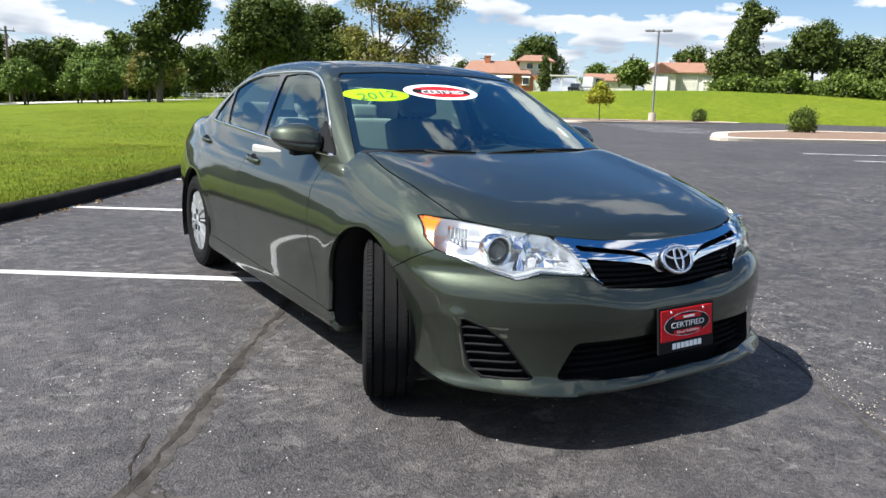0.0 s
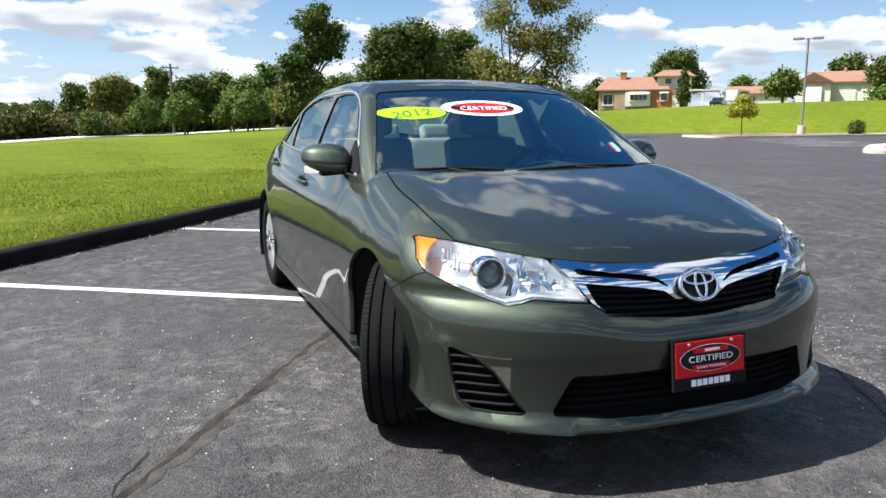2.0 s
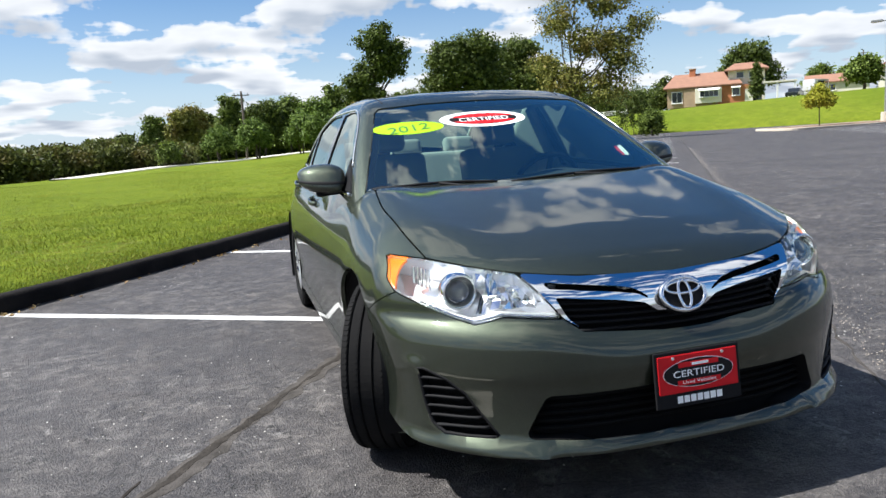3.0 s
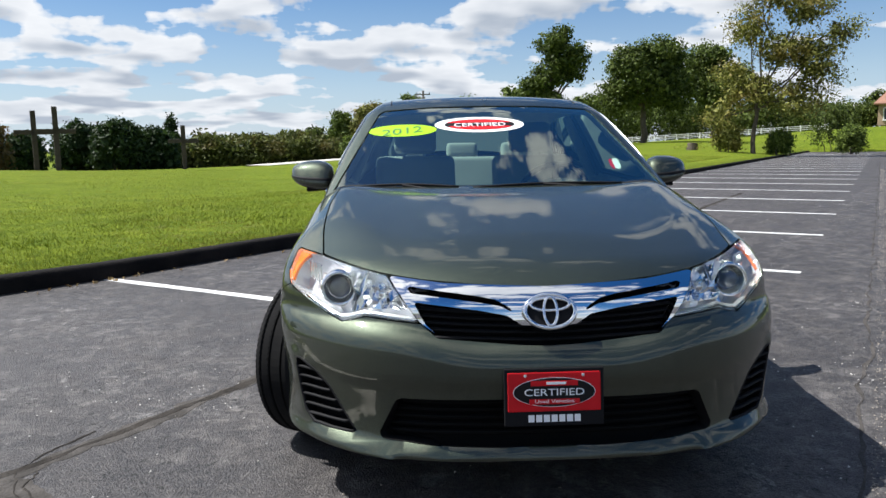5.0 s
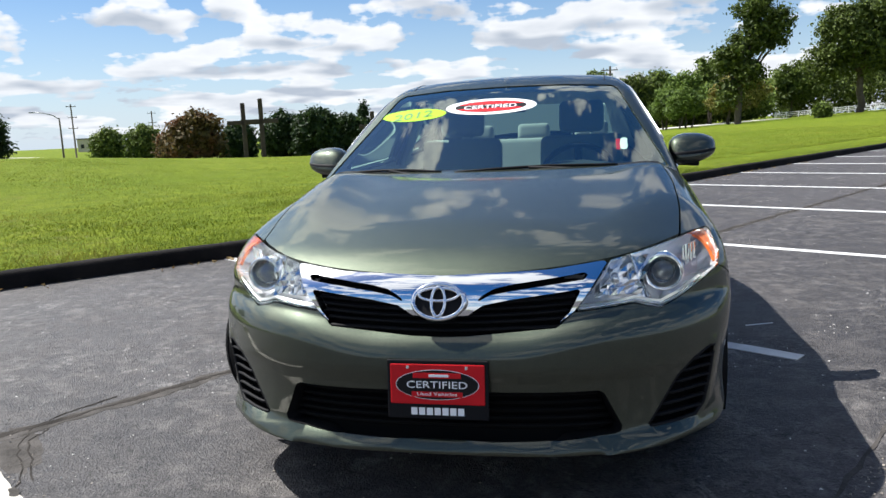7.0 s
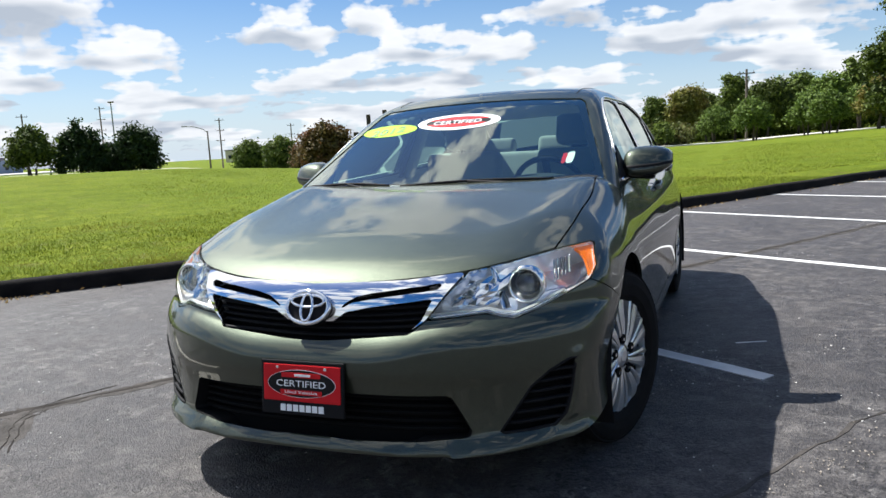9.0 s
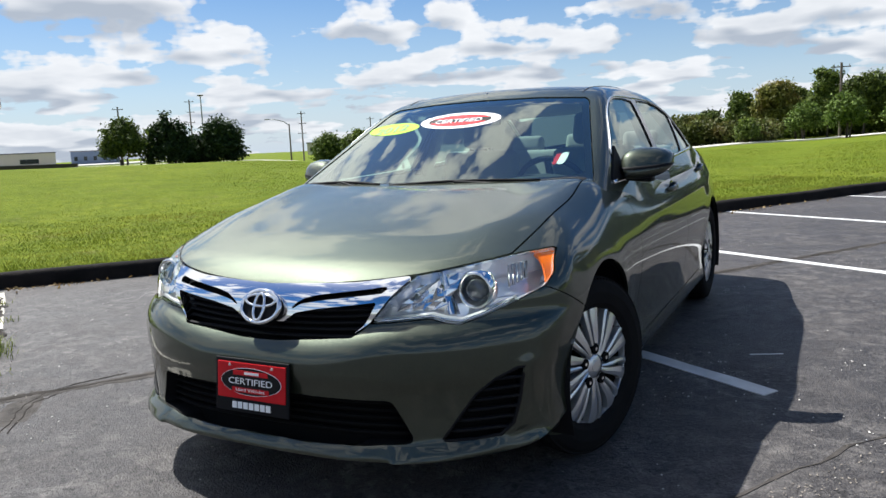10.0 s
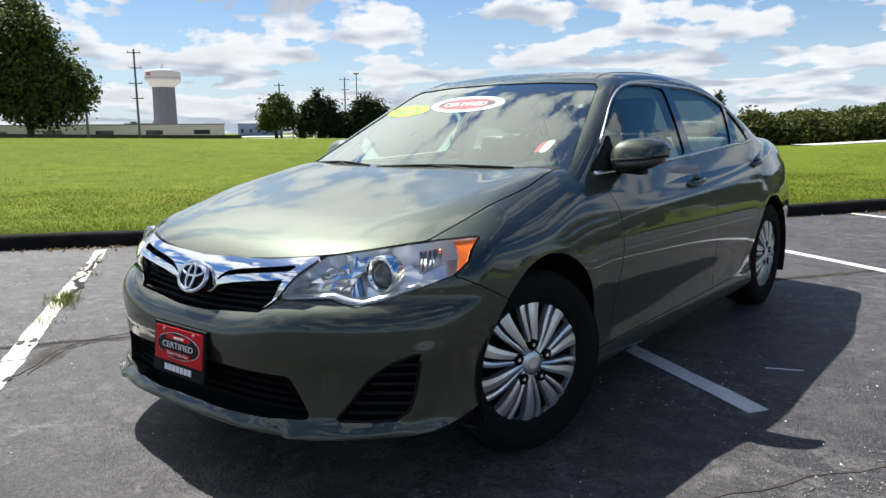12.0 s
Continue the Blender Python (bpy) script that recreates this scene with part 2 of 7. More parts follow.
LENS = glass_material("clear_lens", (0.97, 0.98, 0.99), 0.0, 1.40, 1.0)
AMBER = material("amber_reflector", (0.80, 0.17, 0.01), 0.18, coat=1.0)
CLOTH = material("pale_grey_cloth", (0.36, 0.355, 0.33), 0.9, vary=(8.0, (0.26, 0.255, 0.235), 0.5), bump=(400, 0.3, 0.002))
CLOTH_DARK = material("dark_grey_cloth", (0.050, 0.052, 0.055), 0.9, bump=(400, 0.3, 0.002))
DASH = material("grey_dashboard_plastic", (0.028, 0.030, 0.029), 0.7, spec=0.2, bump=(250, 0.2, 0.001))
ASPHALT, GRASS = asphalt_material(), grass_material()
KERB = material("dark_tarred_kerb_concrete", (0.007, 0.007, 0.007), 0.95, spec=0.1, vary=(3.0, (0.026, 0.022, 0.020), 0.8), bump=(40, 0.6, 0.01))
PALE_KERB = material("pale_concrete", (0.50, 0.44, 0.36), 0.9, vary=(1.2, (0.40, 0.34, 0.27), 0.7), bump=(40, 0.4, 0.01))
LINE = material("worn_white_road_paint", (0.72, 0.72, 0.70), 0.75, vary=(5.0, (0.42, 0.42, 0.41), 0.8), bump=(90, 0.5, 0.003))


# ---- mesh helpers ----
def mesh_object(name, verts, faces, mat, parent=None, label="", smooth=True):
    me = bpy.data.meshes.new(name)
    me.from_pydata([tuple(map(float, v)) for v in verts], [], [tuple(f) for f in faces])
    me.materials.append(mat)
    if smooth:
        me.shade_smooth()
    me.update()
    ob = new(name, me)
    if parent:
        ob.parent = parent
    if label:
        tagged(ob, label)
    return ob


def part(name, bm, mat, parent=None, label="", smooth=False):
    me = bpy.data.meshes.new(name)
    bm.normal_update()
    bm.to_mesh(me)
    bm.free()
    me.materials.append(mat)
    if smooth:
        me.shade_smooth()
    ob = new(name, me)
    if parent:
        ob.parent = parent
    if label:
        tagged(ob, label)
    return ob


def box_bm(size, at=(0, 0, 0), bevel=0.0, turn=None, segments=2, bm=None):
    own = bmesh.new()
    bmesh.ops.create_cube(own, size=1)
    bmesh.ops.scale(own, vec=size, verts=own.verts)
    if bevel:
        bmesh.ops.bevel(own, geom=own.edges[:], offset=bevel, segments=segments, profile=0.6, affect="EDGES")
    m = Matrix.Translation(at) @ (turn.to_4x4() if turn else Matrix())
    bmesh.ops.transform(own, matrix=m, verts=own.verts)
    return join_bm(bm, own)


def join_bm(bm, own):
    if bm is None:
        return own
    me = bpy.data.meshes.new("tmp")
    own.to_mesh(me)
    own.free()
    bm.from_mesh(me)
    bpy.data.meshes.remove(me)
    return bm


def cyl_bm(r1, r2, a, b, seg=16, bm=None, bevel=0.0):
    """A cone or cylinder from a to b."""
    own = bmesh.new()
    a, b = Vector(a), Vector(b)
    bmesh.ops.create_cone(own, cap_ends=True, segments=seg, radius1=r1, radius2=r2, depth=(b - a).length)
    if bevel:
        caps = [e for e in own.edges if abs(e.verts[0].co.z - e.verts[1].co.z) < 1e-6]
        bmesh.ops.bevel(own, geom=caps, offset=bevel, segments=2, profile=0.5, affect="EDGES")
    m = Matrix.Translation((a + b) / 2) @ (b - a).to_track_quat("Z", "Y").to_matrix().to_4x4()
    bmesh.ops.transform(own, matrix=m, verts=own.verts)
    return join_bm(bm, own)


def empty(name, at=(0, 0, 0)):
    ob = new(name)
    ob.location = at
    ob.empty_display_size = 0.3
    return ob


# ---- the lot: s runs along the kerb, r away from it ----
KERB_O, ALONG, AWAY = np.array([-3.20, 3.84]), np.array([0.546, 0.838]), np.array([0.838, -0.546])
LOT_S, LOT_R, STALL = (-70.0, 78.0), (0.0, 130.0), 3.02


def kerb_bow(s):
    """How far the kerb swings from its straight line."""
    return float(np.interp(s, [-12, -6, -3, 0, 3, 6, 12, 18], [-1.2, -0.80, -0.42, 0.05, 0.22, 0.22, 0.0, 0.0]))


def lot(s, r):
    return KERB_O + s * ALONG + r * AWAY


def terrain(x, y):
    """The height of the grass round the lot."""
    az, d = math.degrees(math.atan2(x, y)), math.hypot(x, y)
    crest = np.interp(az, [-180, -110, -75, -56, -42, -30, -12, 0, 12, 28, 38, 50, 65, 110, 180], [0.9, 0.9, 1.1, 0.82, 0.70, 0.12, -0.25, -0.22, 0.62, 2.2, 3.1, 3.9, 3.9, 2.0, 0.9])
    reach = np.interp(az, [-180, -10, 10, 40, 65, 180], [45, 45, 85, 105, 105, 60])
    t = min(max((d - 9) / (reach - 9), 0), 1)
    z = crest * t * t * (3 - 2 * t) + 0.10 * (1 - t)
    fall = np.interp(az, [-110, -75, -42, -34, -20, -12, -5], [0, 0.0075, 0.010, 0.023, 0.024, 0.014, 0])
    z -= fall * min(max(d - 45, 0), 105)
    if d > 150 and crest < 1.5:
        z -= min((d - 150) / 200, 1.0) * 0.8
    s = (x + 3.20) * 0.546 + (y - 3.84) * 0.838
    r = (x + 3.20) * 0.838 - (y - 3.84) * 0.546
    away = max(-r, s - 78.0, 0.0)
    k = min(away / 24.0, 1.0)
    z = 0.10 + (z - 0.10) * k * (2 - k) if z > 0.10 else z
    return float(z)


def build_ground():
    near = [i * 1.5 for i in range(1, 30)]
    far = [48, 55, 63, 72, 82, 94, 108, 125, 145, 170, 210, 270, 360, 500, 800, 1500, 3500]
    rs = [-v for v in reversed(near + far)] + [-0.10, 0.02] + [10 * i for i in range(1, 13)] + [129.9, 130.1] + [140, 160, 200, 300, 600, 1500, 3500]
    ss = [-3500, -1500, -600, -300, -200, -140, -100, -80, -70.1, -69.9] + [-66 + 4 * i for i in range(36)] + [77.9, 78.1] + [82 + 4 * i for i in range(12)] + [140, 170, 220, 300, 450, 800, 1500, 3500]
    verts, faces = [], []
    for s in ss:
        for r in rs:
            x, y = lot(s, r + (kerb_bow(s) if -30 < r <= 0.02 else 0))
            inside = LOT_S[0] < s < LOT_S[1] and LOT_R[0] < r < LOT_R[1]
            verts.append((x, y, -0.08 if inside else terrain(x, y)))
    w = len(rs)
    for i in range(len(ss) - 1):
        for j in range(w - 1):
            a = i * w + j
            faces.append((a, a + 1, a + w + 1, a + w))
    ob = mesh_object("ground", verts, faces, GRASS)
    tagged(ob, "sunny mown green grass field round the car park", "grass", kind="structure")
    # asphalt sheet
    verts, faces = [], []
    ss = np.linspace(LOT_S[0], LOT_S[1], 38)
    rs = np.concatenate([[-1.25], np.linspace(0, LOT_R[1], 33)])
    for s in ss:
        for r in rs:
            verts.append((*lot(s, r), 0.0))
    w = len(rs)
    faces = [(i * w + j, i * w + j + 1, (i + 1) * w + j + 1, (i + 1) * w + j) for i in range(len(ss) - 1) for j in range(w - 1)]
    tagged(mesh_object("pavement", verts, faces, ASPHALT, smooth=False), "dark worn asphalt of the car park with pale scuffs", "asphalt", kind="structure")


def strip(points, width, z, name, mat, parent=None, thick=0.004, ragged=0.0, seed=1, cell=0.12):
    """A painted or tarred band along a line, with an uneven edge."""
    rng = random.Random(seed)
    pts = [Vector((p[0], p[1])) for p in points]
    fine = []
    for a, b in zip(pts, pts[1:]):
        k = max(1, int((b - a).length / cell))
        fine += [a.lerp(b, i / k) for i in range(k)]
    fine.append(pts[-1])
    verts, faces = [], []
    for i, p in enumerate(fine):
        d = (fine[min(i + 1, len(fine) - 1)] - fine[max(i - 1, 0)]).normalized()
        side = Vector((-d.y, d.x))
        wl, wr = (width / 2 + ragged * (1.3 * noise.noise((p.x * 5 + p.y * 4, seed * 3.7 + 9 * k, 0.5)) + 0.7 * noise.noise((p.x * 17 + p.y * 13, seed * 1.3 + 5 * k, 2.5)) + rng.uniform(-0.22, 0.22)) for k in range(2))
        verts += [(*(p + side * wl), z), (*(p - side * wr), z), (*(p + side * wl), z + thick), (*(p - side * wr), z + thick)]
    for i in range(len(fine) - 1):
        a, b = 4 * i, 4 * i + 4
        faces += [(a + 2, a + 3, b + 3, b + 2), (a, a + 2, b + 2, b), (a + 3, a + 1, b + 1, b + 3)]
    faces += [(0, 1, 3, 2), (4 * len(fine) - 4, 4 * len(fine) - 2, 4 * len(fine) - 1, 4 * len(fine) - 3)]
    return mesh_object(name, verts, faces, mat, parent, smooth=False)


LINE_S = -0.03  # the line that the car stands across


def build_lines():
    for k in range(-1, 24):
        s = LINE_S + STALL * k
        if k == -1:
            continue
        ob = strip([lot(s, kerb_bow(s) + 0.02), lot(s, 5.53)], 0.10, 0.0, "parking_line", LINE, ragged=0.006, seed=k + 5)
        tagged(ob, "white painted parking bay line on the asphalt", "road marking", "parking bay lines", "structure")
    for k in range(-2, 22):
        s = LINE_S + STALL * k
        if 8.0 < s < 12 or 20 < s < 34 or 52 < s < 56:
            continue
        ob = strip([lot(s, 15.0), lot(s, 20.6)], 0.10, 0.0, "parking_line", LINE, ragged=0.006, seed=k + 55)
        tagged(ob, "white painted parking bay line on the asphalt", "road marking", "parking bay lines across the aisle", "structure")


def build_kerb():
    """Tarred kerb with a rounded top, uneven along its length."""
    profile = [(0.0, -0.06), (0.0, 0.10), (-0.015, 0.135), (-0.05, 0.150), (-0.12, 0.150), (-0.155, 0.135), (-0.165, 0.05)]
    verts, faces, n = [], [], 0
    ss = np.concatenate([np.linspace(-40, -12, 60), np.linspace(-11.9, 22, 420), np.linspace(22.2, 78, 140)])
    for s in ss:
        wob = 0.012 * noise.noise((s * 0.9, 3.0, 0)) + 0.006 * noise.noise((s * 5, 7.0, 0))
        for i, (r, z) in enumerate(profile):
            w = 0.006 * noise.noise((s * 8, i * 2.0, 5.0))
            x, y = lot(s, r + wob + w + kerb_bow(s))
            verts.append((x, y, z + 0.01 * noise.noise((s * 0.7, 1.0, 2.0)) + w))
    k = len(profile)
    faces = [(i * k + j, i * k + j + 1, (i + 1) * k + j + 1, (i + 1) * k + j) for i in range(len(ss) - 1) for j in range(k - 1)]
    tagged(mesh_object("kerb", verts, faces, KERB), "dark tarred concrete kerb along the grass", "kerb", kind="structure")


build_ground()
build_kerb()
build_lines()


# ---- car shape: smooth fields, zero on the skin, positive outside ----
def lerp(x, pts):
    """A smooth curve through (x, value) knots (monotone cubic)."""
    xs = np.array([p[0] for p in pts], float)
    ys = np.array([p[1] for p in pts], float)
    h, d = np.diff(xs), np.diff(ys) / np.diff(xs)
    m = np.empty_like(ys)
    m[0], m[-1] = d[0], d[-1]
    for i in range(1, len(xs) - 1):
        m[i] = 0.0 if d[i - 1] * d[i] <= 0 else 3 * (h[i - 1] + h[i]) / ((2 * h[i] + h[i - 1]) / d[i - 1] + (h[i] + 2 * h[i - 1]) / d[i])
    x = np.asarray(x, float)
    c = np.clip(x, xs[0], xs[-1])
    i = np.clip(np.searchsorted(xs, c) - 1, 0, len(xs) - 2)
    t, w = (c - xs[i]) / h[i], h[i]
    y = (1 + 2 * t) * (1 - t) ** 2 * ys[i] + t * (1 - t) ** 2 * w * m[i] + t * t * (3 - 2 * t) * ys[i + 1] + t * t * (t - 1) * w * m[i + 1]
    return y + np.where(x < xs[0], (x - xs[0]) * m[0], 0) + np.where(x > xs[-1], (x - xs[-1]) * m[-1], 0)


def smax(a, b, r):
    """The larger of two fields, rounded over r."""
    h = np.maximum(r - np.abs(a - b), 0) / r
    return np.maximum(a, b) + h * h * r * 0.25


WHEEL_Y, WHEEL_Z, TYRE_R, ARCH_R = (0.0, 2.776), 0.328, 0.330, 0.372
NOSE = [(0.10, -0.83), (0.16, -0.875), (0.20, -0.906), (0.222, -0.918), (0.238, -0.910), (0.256, -0.883), (0.32, -0.880), (0.42, -0.888), (0.47, -0.8975), (0.50, -0.896), (0.52, -0.890), (0.54, -0.879), (0.555, -0.866), (0.567, -0.852), (0.578, -0.838), (0.595, -0.831), (0.64, -0.826), (0.68, -0.817), (0.72, -0.793), (0.76, -0.747), (0.79, -0.695), (0.82, -0.61)]
SIDE_Z = [(0.12, -0.075), (0.18, -0.030), (0.23, -0.018), (0.30, -0.030), (0.38, -0.030), (0.50, -0.012), (0.62, 0.0), (0.72, -0.010), (0.80, -0.030), (0.88, -0.062), (0.96, -0.095), (1.05, -0.14)]
SIDE_Y = [(-0.9, 0.84), (-0.55, 0.885), (-0.2, 0.905), (0.3, 0.912), (1.4, 0.912), (2.4, 0.908), (2.9, 0.888), (3.3, 0.848), (3.6, 0.795), (3.85, 0.735)]
HOOD = [(-0.95, 0.66), (-0.80, 0.745), (-0.70, 0.795), (-0.60, 0.825), (-0.40, 0.870), (-0.10, 0.930), (0.15, 0.975), (0.33, 1.002), (0.6, 1.01), (1.5, 0.985), (2.6, 1.03), (3.1, 1.075), (3.5, 1.085), (3.8, 1.070)]
ROOF = [(0.6, 1.33), (0.95, 1.405), (1.25, 1.443), (1.65, 1.460), (2.1, 1.448), (2.5, 1.402), (2.9, 1.30)]
CROWN = [(-0.9, 0.14), (-0.5, 0.09), (0.0, 0.06), (0.35, 0.045), (1.2, 0.05), (2.8, 0.05), (3.8, 0.07)]


def smooth_curve(pts, sigma):
    """A curve through knots with its kinks rounded off over sigma."""
    lo, hi = pts[0][0] - 0.3, pts[-1][0] + 0.3
    grid = np.arange(lo - 4 * sigma, hi + 4 * sigma, sigma / 25)
    taps = np.exp(-0.5 * (np.arange(-100, 101) / 25) ** 2)
    vals = np.convolve(lerp(grid, pts), taps / taps.sum(), "same")
    return lambda x: np.interp(x, grid[100:-100], vals[100:-100])


side_z, side_y, hood_z, roof_z = smooth_curve(SIDE_Z, 0.035), smooth_curve(SIDE_Y, 0.14), smooth_curve(HOOD, 0.035), smooth_curve(ROOF, 0.10)


def ease(t):
    """A soft step from 0 to 1."""
    t = np.clip(t, 0, 1)
    return t * t * (3 - 2 * t)


def side_w(y, z):
    w = side_y(y) + side_z(z)
    for wy in WHEEL_Y:
        d = np.hypot(y - wy, z - WHEEL_Z)
        w = w + 0.007 * np.exp(-(((d - ARCH_R - 0.01) / 0.085) ** 2)) * (z > 0.12)
    crease = lerp(y, [(-0.4, 0.80), (1.0, 0.800), (2.6, 0.845), (3.7, 0.86)])
    return w + 0.006 * np.exp(-(((z - crease) / 0.050) ** 2)) * ease((y - 0.3) / 0.8)


def ridge(x, z):
    """How far a point lies from the bumper's raised lower edge, seen from the front."""
    best = np.full(len(x), 9.0)
    pts = [(0.50, 0.212), (0.62, 0.222), (0.74, 0.245), (0.793, 0.290), (0.828, 0.480)]
    for (ax, az), (bx, bz) in zip(pts, pts[1:]):
        e = np.array([bx - ax, bz - az])
        t = np.clip(((x - ax) * e[0] + (z - az) * e[1]) / (e @ e), 0, 1)
        best = np.minimum(best, np.hypot(x - ax - t * e[0], z - az - t * e[1]))
    return best


def body(p):
    x, y, z = np.abs(p[:, 0]), p[:, 1], p[:, 2]
    top = z - (hood_z(y) - lerp(y, CROWN) * x**2.2 + 0.012 * np.exp(-(((x - 0.66 - 0.1 * np.clip(y, -1, 0.3)) / 0.12) ** 2)) * (y < 0.6))
    top = top * 0.95
    side = (x - side_w(y, z)) * 0.97
    t = np.clip((x - 0.18) / 0.35, 0, 1)
    zs = z - 0.046 * t * t * (3 - 2 * t) * ease((z - 0.44) / 0.10) * ease((0.74 - z) / 0.11)
    front = (lerp(zs, NOSE) + 0.60 * x**3.3 - y) * 0.85 + 0.013 * np.exp(-((ridge(x, z) / 0.026) ** 2)) * np.clip((y + 0.45) / 0.1, -1, 0)
    rear = y - (lerp(z, [(0.15, 3.70), (0.45, 3.80), (0.75, 3.80), (1.05, 3.74), (1.2, 3.70)]) - 0.32 * x**3)
    f = smax(top, side, lerp(y, [(-0.8, 0.08), (-0.3, 0.10), (0.0, 0.13), (0.5, 0.10), (3.0, 0.10)]))
    f = smax(f, front, 0.05)
    f = smax(f, rear, 0.08)
    return smax(f, 0.16 - z, 0.05)


def cabin(p):
    x, y, z = np.abs(p[:, 0]), p[:, 1], p[:, 2]
    roof = z - (roof_z(y) - 0.10 * x**2.2)
    screen = ((0.725 + (z - 1.25) * 1.88 + 0.45 * np.maximum(z - 1.28, 0) ** 2 + 0.27 * x**2) - y) * 0.48
    side = (x - (lerp(y, [(0.2, 0.80), (0.9, 0.824), (1.6, 0.808), (2.4, 0.810), (3.2, 0.755)]) - 0.42 * (z - 0.95) - 0.16 * np.maximum(z - 0.95, 0) ** 2)) * 0.88
    back = (y - (2.47 + (1.39 - z) * 2.35 - 0.22 * x**2)) * 0.40
    f = smax(screen, side, 0.04)
    f = smax(f, back, 0.09)
    return smax(f, roof, 0.06)


def gradient(field, p, e=1e-3):
    g = np.stack([field(p + e * a) - field(p - e * a) for a in np.eye(3)], 1)
    return g / (np.linalg.norm(g, axis=1, keepdims=True) + 1e-12)


def cast(field, o, d, far):
    """Where rays from inside meet the skin."""
    lo, hi = np.zeros(len(o)), np.full(len(o), float(far))
    for _ in range(34):
        mid = (lo + hi) / 2
        out = field(o + mid[:, None] * d) > 0
        hi, lo = np.where(out, mid, hi), np.where(out, lo, mid)
    return o + ((lo + hi) / 2)[:, None] * d


# ---- clipping of skins into panels ----
def clip(mesh, d, keep_in=True):
    """The part of a mesh where the field values d at its vertices are negative (or positive)."""
    verts, faces = mesh
    d = d if keep_in else -d
    neg = d < 0
    out_f, cut, extra = [], {}, []
    base = len(verts)
    flags = neg.tolist()
    for f in faces:
        inside = [flags[i] for i in f]
        if all(inside):
            out_f.append(f)
            continue
        if not any(inside):
            continue
        poly = []
        for a, b in zip(f, f[1:] + f[:1]):
            if flags[a]:
                poly.append(a)
            if flags[a] != flags[b]:
                key = (a, b) if a < b else (b, a)
                if key not in cut:
                    t = d[key[0]] / (d[key[0]] - d[key[1]])
                    cut[key] = base + len(extra)
                    extra.append(verts[key[0]] * (1 - t) + verts[key[1]] * t)
                poly.append(cut[key])
        if len(poly) > 2:
            out_f.append(tuple(poly))
    allv = np.concatenate([verts, np.array(extra)]) if extra else verts
    used = sorted({i for f in out_f for i in f})
    index = {v: i for i, v in enumerate(used)}
    return allv[used] if used else np.zeros((0, 3)), [tuple(index[i] for i in f) for f in out_f]


def split(mesh, field, gap=0.0025):
    """Two panels along a field's zero line, with a joint between."""
    d = field(mesh[0])
    return clip(mesh, d + gap), clip(mesh, d - gap, False)


def flanged(mesh, field, depth=0.016, lift=0.0):
    """A panel with its edges turned inwards."""
    verts, faces = mesh
    nrm = gradient(field, verts)
    verts = verts + nrm * lift
    count, owner = {}, {}
    for f in faces:
        for a, b in zip(f, f[1:] + f[:1]):
            k = (a, b) if a < b else (b, a)
            count[k] = count.get(k, 0) + 1
            owner[k] = (a, b)
    edge = [owner[k] for k, c in count.items() if c == 1]
    ids = sorted({i for e in edge for i in e})
    at = {v: i for i, v in enumerate(ids)}
    n, m = len(verts), len(ids)
    ring = verts[ids] if ids else np.zeros((0, 3))
    inner = ring - nrm[ids] * depth if ids else ring
    quads = [(n + at[b], n + at[a], n + m + at[a], n + m + at[b]) for a, b in edge]
    return np.concatenate([verts, ring, inner]), faces + quads


def poly_field(points, u, v):
    """Signed distance to a polygon (negative inside)."""
    p = np.stack([u, v], 1)
    best = np.full(len(p), 1e9)
    inside = np.zeros(len(p), bool)
    for (ax, ay), (bx, by) in zip(points, points[1:] + points[:1]):
        e, w = np.array([bx - ax, by - ay]), p - (ax, ay)
        t = np.clip((w @ e) / (e @ e), 0, 1)
        best = np.minimum(best, np.hypot(*(w - t[:, None] * e).T))
        cond = (ay > p[:, 1]) != (by > p[:, 1])
        with np.errstate(divide="ignore", invalid="ignore"):
            inside ^= cond & (p[:, 0] < (bx - ax) * (p[:, 1] - ay) / (by - ay) + ax)
    return np.where(inside, -best, best)


def front_field(points, y_max=-0.22, soft=0.0):
    """An outline given as seen from the front, |x| and z."""
    return lambda p: np.maximum(poly_field(points, np.abs(p[:, 0]), p[:, 2]) - soft, p[:, 1] - y_max)


def side_field(points, x_min=0.45, soft=0.0):
    """An outline given as seen from the side, y and z."""
    return lambda p: np.maximum(poly_field(points, p[:, 1], p[:, 2]) - soft, x_min - np.abs(p[:, 0]))


